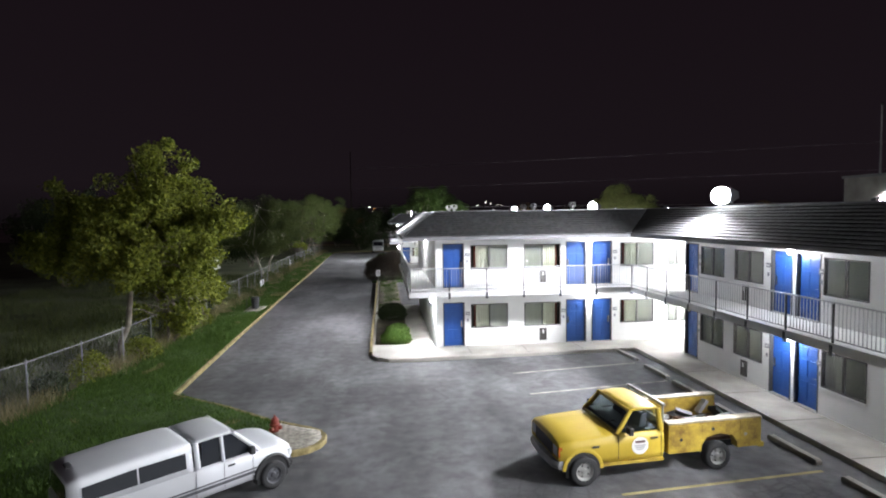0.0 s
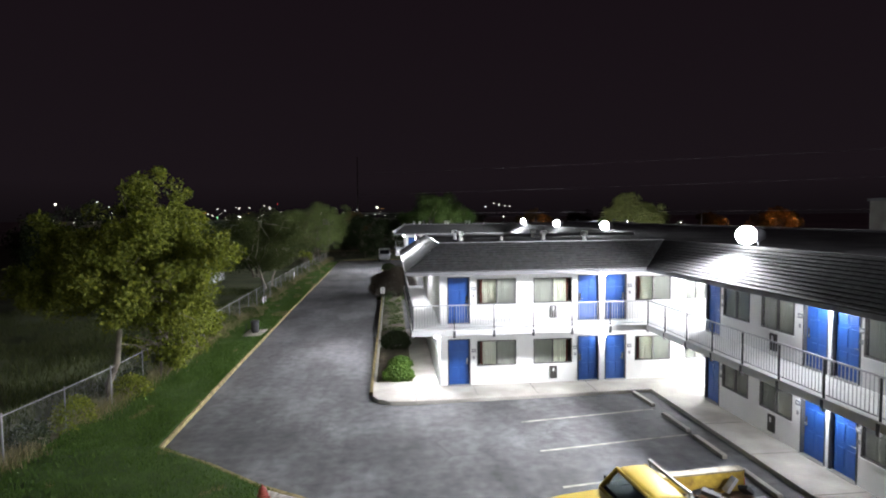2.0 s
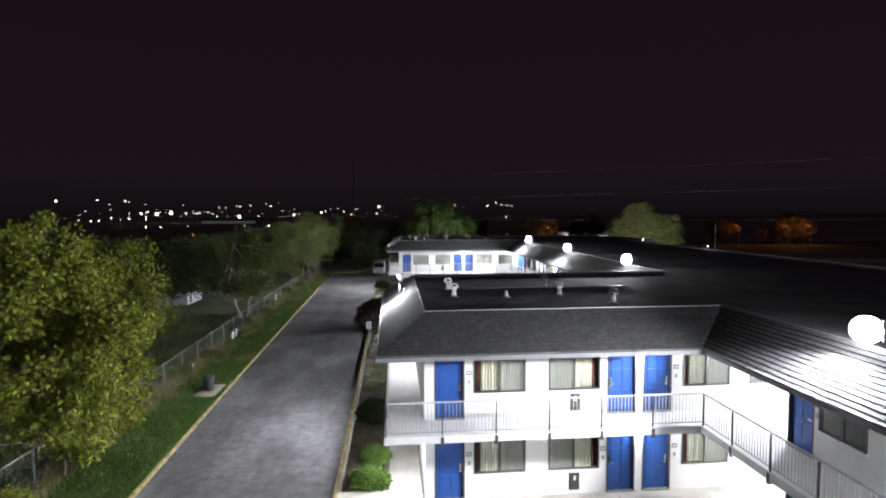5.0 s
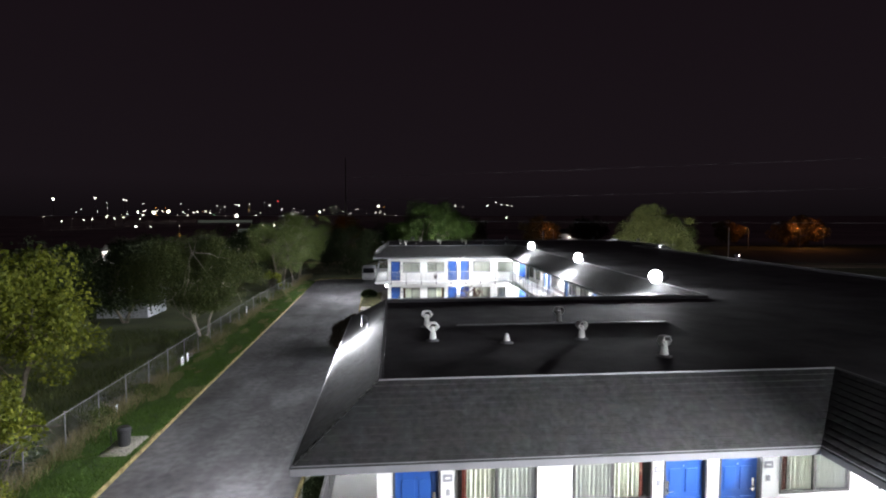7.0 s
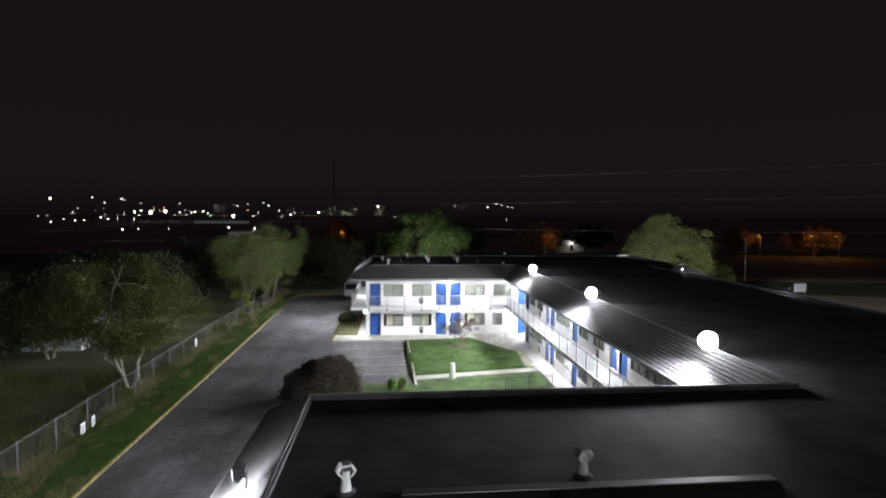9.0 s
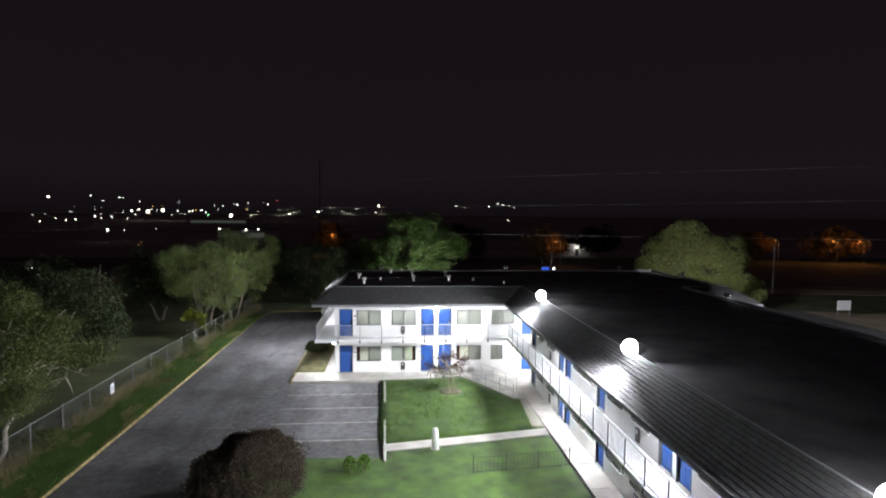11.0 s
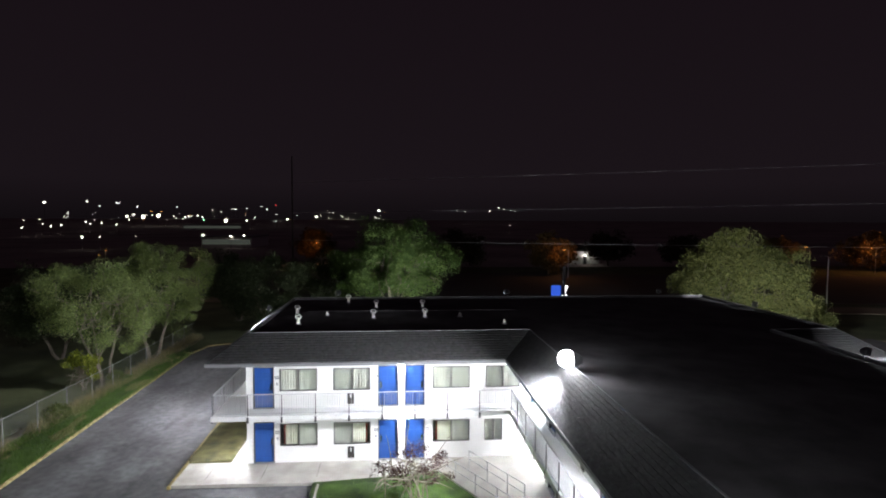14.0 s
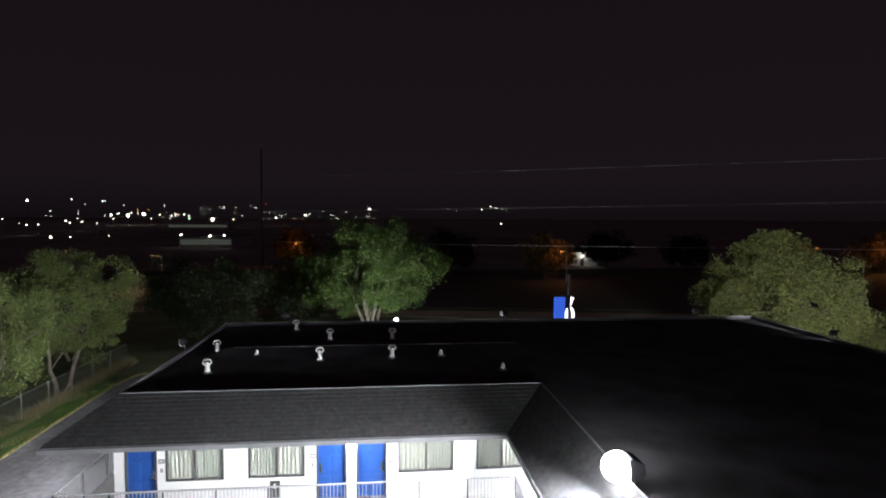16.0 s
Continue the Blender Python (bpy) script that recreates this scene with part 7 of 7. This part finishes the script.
street_lamp((67.5, 118.6, 0), 7.7, None, arm=0.6)
street_lamp((-29.0, 160.8, -0.1), 5.6, None)
street_lamp((-31.5, 157.0, 0), 3.4, AMBER_GLOW, 600, (1.0, 0.62, 0.30), 0.8, "low street lamp with an amber glow beside the highway")
for x, y, hh, sp, lit, seed in ((43.7, 171.0, 9.0, 10.0, 1, 120), (128.9, 178.5, 9.5, 18.0, 2, 121), (108.1, 183.0, 8.0, 8.0, 1, 122), (-13.1, 205.0, 9.0, 10.0, 1, 123), (25.0, 182.0, 9.0, 12.0, 0, 124), (67.5, 196.0, 9.0, 12.0, 0, 125), (85.7, 190.0, 8.0, 11.0, 0, 126)):
    # Lit crowns take the paler amber leaf, with lamplight in its colour.
    tree("tree lit amber by a street lamp" if lit else "dark tree far beyond the highway", (x, y, 0), hh, sp, 1.5, seed, LEAF_AMBER if lit else LEAF_BROWN, 80, 110, 0.5, 0.25, 1, (0, 0), None, (0, 0), "far trees", 9.0, 1.8)
    for k in range(lit):
        street_lamp((x + 2.6 - 7.5 * k, y - 6.5, 0), 6.0, AMBER_GLOW, 360 if lit == 2 else 220, (1.0, 0.38, 0.12), 0.8, "low street lamp with an amber glow beside a tree")


def post_lamp(at, h, r, watts):
    ob = thing("post_lamp", "bright white globe lamp on a dark post behind the motel", "lamp", "", at)
    b = fresh()
    tube(b, (0, 0, -0.2), (0, 0, h - r), 0.06, 0.045, 8)
    part("post", b, DARK_METAL, ob)
    b = fresh()
    lathe(b, [(0.05, h - r - 0.06), (0.11, h - r), (0.09, h - r + 0.05)], 10)
    part("collar", b, DARK_METAL, ob)
    b = fresh()
    bmesh.ops.create_uvsphere(b, u_segments=16, v_segments=10, radius=r, matrix=Matrix.Translation((0, 0, h)))
    part("globe", b, FLOOD_GLOW, ob, "glowing white globe", smooth=True).visible_shadow = False
    point_lamp("post_lamp_light", (at[0], at[1], at[2] + h), watts, 0.1)


post_lamp((11.80, 104.0, 0), 4.09, 0.17, 4500)


def far_house(at, w, d, h, wall_mat, watts):
    ob = thing("far_house", "small pale building with a lamp over its door across the highway", "house", "", at)
    b = fresh()
    box(b, -w / 2, w / 2, -d / 2, d / 2, -0.1, h)
    part("wall", b, wall_mat, ob)
    b = fresh()
    prism(b, [(-w / 2 - 0.4, h), (w / 2 + 0.4, h), (0, h + 1.6)], -d / 2 - 0.4, d / 2 + 0.4)
    part("roof", b, SHINGLE, ob)
    b = fresh()
    box(b, -0.5, 0.5, -d / 2 - 0.04, -d / 2, 0, 2.1)
    part("door", b, DARK_FRAME, ob)
    if watts:
        b = fresh()
        lathe(b, [(0.05, 2.35), (0.22, 2.5), (0.05, 2.65)], 10, "z", (0, -d / 2 - 0.25, 0))
        part("porch_lamp", b, TOWN_GLOW, ob).visible_shadow = False
        point_lamp("porch_light", (at[0], at[1] - d / 2 - 0.6, at[2] + 2.5), watts, 0.2, (1.0, 0.95, 0.85))


far_house((62.5, 204.0, 0), 8.0, 7.0, 3.6, STUCCO, 40)
far_house((-56.1, 138.0, 0), 2.2, 3.0, 2.6, STUCCO, 120)
bm = fresh()
box(bm, -26.3, -21.5, 73.5, 78.0, -0.1, 2.3)
prism(bm, [(-26.6, 2.3), (-21.2, 2.3), (-23.9, 3.4)], 73.2, 78.3)
tagged(finish("shed", bm, SHED), "dark weathered grey shed in the field", "shed")

# roadside pylon sign
sg = thing("pylon_sign", "lit blue motel pylon sign with a white numeral shape", "sign", "", (27.45, 108.0, 0))
b = fresh()
tube(b, (0.45, 0, -0.2), (0.45, 0, 7.4), 0.16, n=10)
part("pole", b, DARK_METAL, sg, "dark steel pole")
b = fresh()
box(b, -0.9, 0.05, -0.2, 0.2, 2.4, 5.3)
part("blue_face", b, SIGN_BLUE, sg, "lit blue panel", bevel=0.02)
b = fresh()
n = 26
for (rx, rz, cz2, ro) in ((0.42, 0.85, 3.55, 0.2),):
    v = []
    for i in range(n):
        a = 2 * math.pi * i / n
        v.append([b.verts.new((0.55 + (rx - e) * math.cos(a), y, cz2 + (rz - e) * math.sin(a))) for e, y in ((0, -0.1), (ro, -0.1), (ro, 0.1), (0, 0.1))])
    for i in range(n):
        for k in range(4):
            b.faces.new([v[i][k], v[(i + 1) % n][k], v[(i + 1) % n][(k + 1) % 4], v[i][(k + 1) % 4]])
prism(b, [(0.14, 3.6), (0.34, 3.8), (0.92, 5.25), (0.66, 5.3)], -0.09, 0.09)
part("white_shape", b, SIGN_LIT, sg, "glowing white rounded shape")

bs = thing("white_board", "small white board standing in the lit lot", "sign", "", (62.0, 98.0, 0))
b = fresh()
box(b, -0.9, 0.9, -0.04, 0.04, 0.9, 2.1)
part("board", b, SIGN_WHITE, bs)
for x in (-0.8, 0.8):
    b = fresh()
    box(b, x - 0.05, x + 0.05, -0.05, 0.05, -0.1, 0.9)
    part("leg", b, STEEL, bs)


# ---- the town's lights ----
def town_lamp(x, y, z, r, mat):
    ob = thing("town_lamp", "distant town light on an added mast", "street lamp", "town lamps", (x, y, 0))
    # Masts are added to carry lights set along lines of sight.
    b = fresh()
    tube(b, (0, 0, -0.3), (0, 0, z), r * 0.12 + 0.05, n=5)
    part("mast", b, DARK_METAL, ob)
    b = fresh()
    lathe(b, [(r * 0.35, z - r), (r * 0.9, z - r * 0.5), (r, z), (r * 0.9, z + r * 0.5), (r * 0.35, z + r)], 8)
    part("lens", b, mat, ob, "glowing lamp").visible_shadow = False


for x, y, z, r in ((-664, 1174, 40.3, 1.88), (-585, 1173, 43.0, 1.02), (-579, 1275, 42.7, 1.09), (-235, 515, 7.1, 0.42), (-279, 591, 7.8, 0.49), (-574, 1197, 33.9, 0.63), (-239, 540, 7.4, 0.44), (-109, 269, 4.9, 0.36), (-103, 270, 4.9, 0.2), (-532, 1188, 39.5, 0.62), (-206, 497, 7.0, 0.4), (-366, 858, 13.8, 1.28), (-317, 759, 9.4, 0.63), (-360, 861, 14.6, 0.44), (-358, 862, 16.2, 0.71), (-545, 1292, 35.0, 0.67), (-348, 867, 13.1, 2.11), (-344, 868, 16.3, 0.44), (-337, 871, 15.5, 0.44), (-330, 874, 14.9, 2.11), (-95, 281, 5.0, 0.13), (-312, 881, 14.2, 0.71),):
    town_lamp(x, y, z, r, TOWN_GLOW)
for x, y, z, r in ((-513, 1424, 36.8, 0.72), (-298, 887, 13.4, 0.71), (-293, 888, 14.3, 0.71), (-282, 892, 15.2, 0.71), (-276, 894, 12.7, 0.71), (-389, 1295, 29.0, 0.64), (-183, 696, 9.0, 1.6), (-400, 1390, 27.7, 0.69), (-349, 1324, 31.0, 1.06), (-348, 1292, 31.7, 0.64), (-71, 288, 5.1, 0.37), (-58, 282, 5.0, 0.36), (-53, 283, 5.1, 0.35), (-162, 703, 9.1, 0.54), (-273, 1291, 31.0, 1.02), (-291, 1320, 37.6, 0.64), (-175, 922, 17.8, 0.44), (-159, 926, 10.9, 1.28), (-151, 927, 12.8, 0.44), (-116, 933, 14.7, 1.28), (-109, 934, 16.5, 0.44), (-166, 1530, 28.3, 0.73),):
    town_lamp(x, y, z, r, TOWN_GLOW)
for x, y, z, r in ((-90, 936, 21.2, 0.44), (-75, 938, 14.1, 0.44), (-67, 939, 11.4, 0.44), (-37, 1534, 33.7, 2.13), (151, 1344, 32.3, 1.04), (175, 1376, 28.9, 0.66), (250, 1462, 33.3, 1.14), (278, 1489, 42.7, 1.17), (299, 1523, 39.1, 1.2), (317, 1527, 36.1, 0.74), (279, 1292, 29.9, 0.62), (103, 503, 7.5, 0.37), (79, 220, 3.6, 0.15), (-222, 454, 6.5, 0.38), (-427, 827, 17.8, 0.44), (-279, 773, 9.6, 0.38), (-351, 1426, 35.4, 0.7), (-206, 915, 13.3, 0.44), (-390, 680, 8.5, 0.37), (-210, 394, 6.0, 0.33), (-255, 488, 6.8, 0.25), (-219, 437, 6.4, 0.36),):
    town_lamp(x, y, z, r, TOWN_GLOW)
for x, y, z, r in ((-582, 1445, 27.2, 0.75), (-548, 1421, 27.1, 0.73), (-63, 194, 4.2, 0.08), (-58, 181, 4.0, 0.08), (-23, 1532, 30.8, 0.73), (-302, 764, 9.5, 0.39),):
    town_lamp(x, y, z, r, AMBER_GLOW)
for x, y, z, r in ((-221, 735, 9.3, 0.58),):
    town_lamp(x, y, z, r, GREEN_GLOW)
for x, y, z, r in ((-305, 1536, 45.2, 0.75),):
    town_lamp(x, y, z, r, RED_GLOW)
# Sixty more small lights, added at random to fill out the town.
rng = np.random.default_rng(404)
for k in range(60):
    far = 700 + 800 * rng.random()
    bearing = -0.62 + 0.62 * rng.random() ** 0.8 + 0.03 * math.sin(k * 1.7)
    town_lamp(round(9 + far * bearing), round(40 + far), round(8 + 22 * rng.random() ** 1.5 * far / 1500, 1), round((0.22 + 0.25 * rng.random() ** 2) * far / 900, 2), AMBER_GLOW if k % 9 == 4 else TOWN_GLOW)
for x0, x1, y, h in ((-204, -146, 624, 5.2), (-70, -50, 283, 4.4)):
    ob = thing("warehouse", "long low pale warehouse lit along its front", "warehouse", "far warehouses", ((x0 + x1) / 2, y + 15, 0))
    b = fresh()
    L = (x1 - x0) / 2
    box(b, -L, L, -15, 15, -0.3, h)
    part("wall", b, STUCCO, ob)
    b = fresh()
    box(b, -L - 0.5, L + 0.5, -15.5, 15.5, h, h + 0.5)
    part("roof", b, CAP, ob)
    # No windows here: the strip's glow stands in for a lamplit wall.
    b = fresh()
    box(b, -L * 0.95, L * 0.95, -15.3, -15.0, h * 0.35, h * 0.8)
    part("lamplit_wall_band", b, BAND_GLOW, ob, "glowing strip standing in for the lamplit front wall")
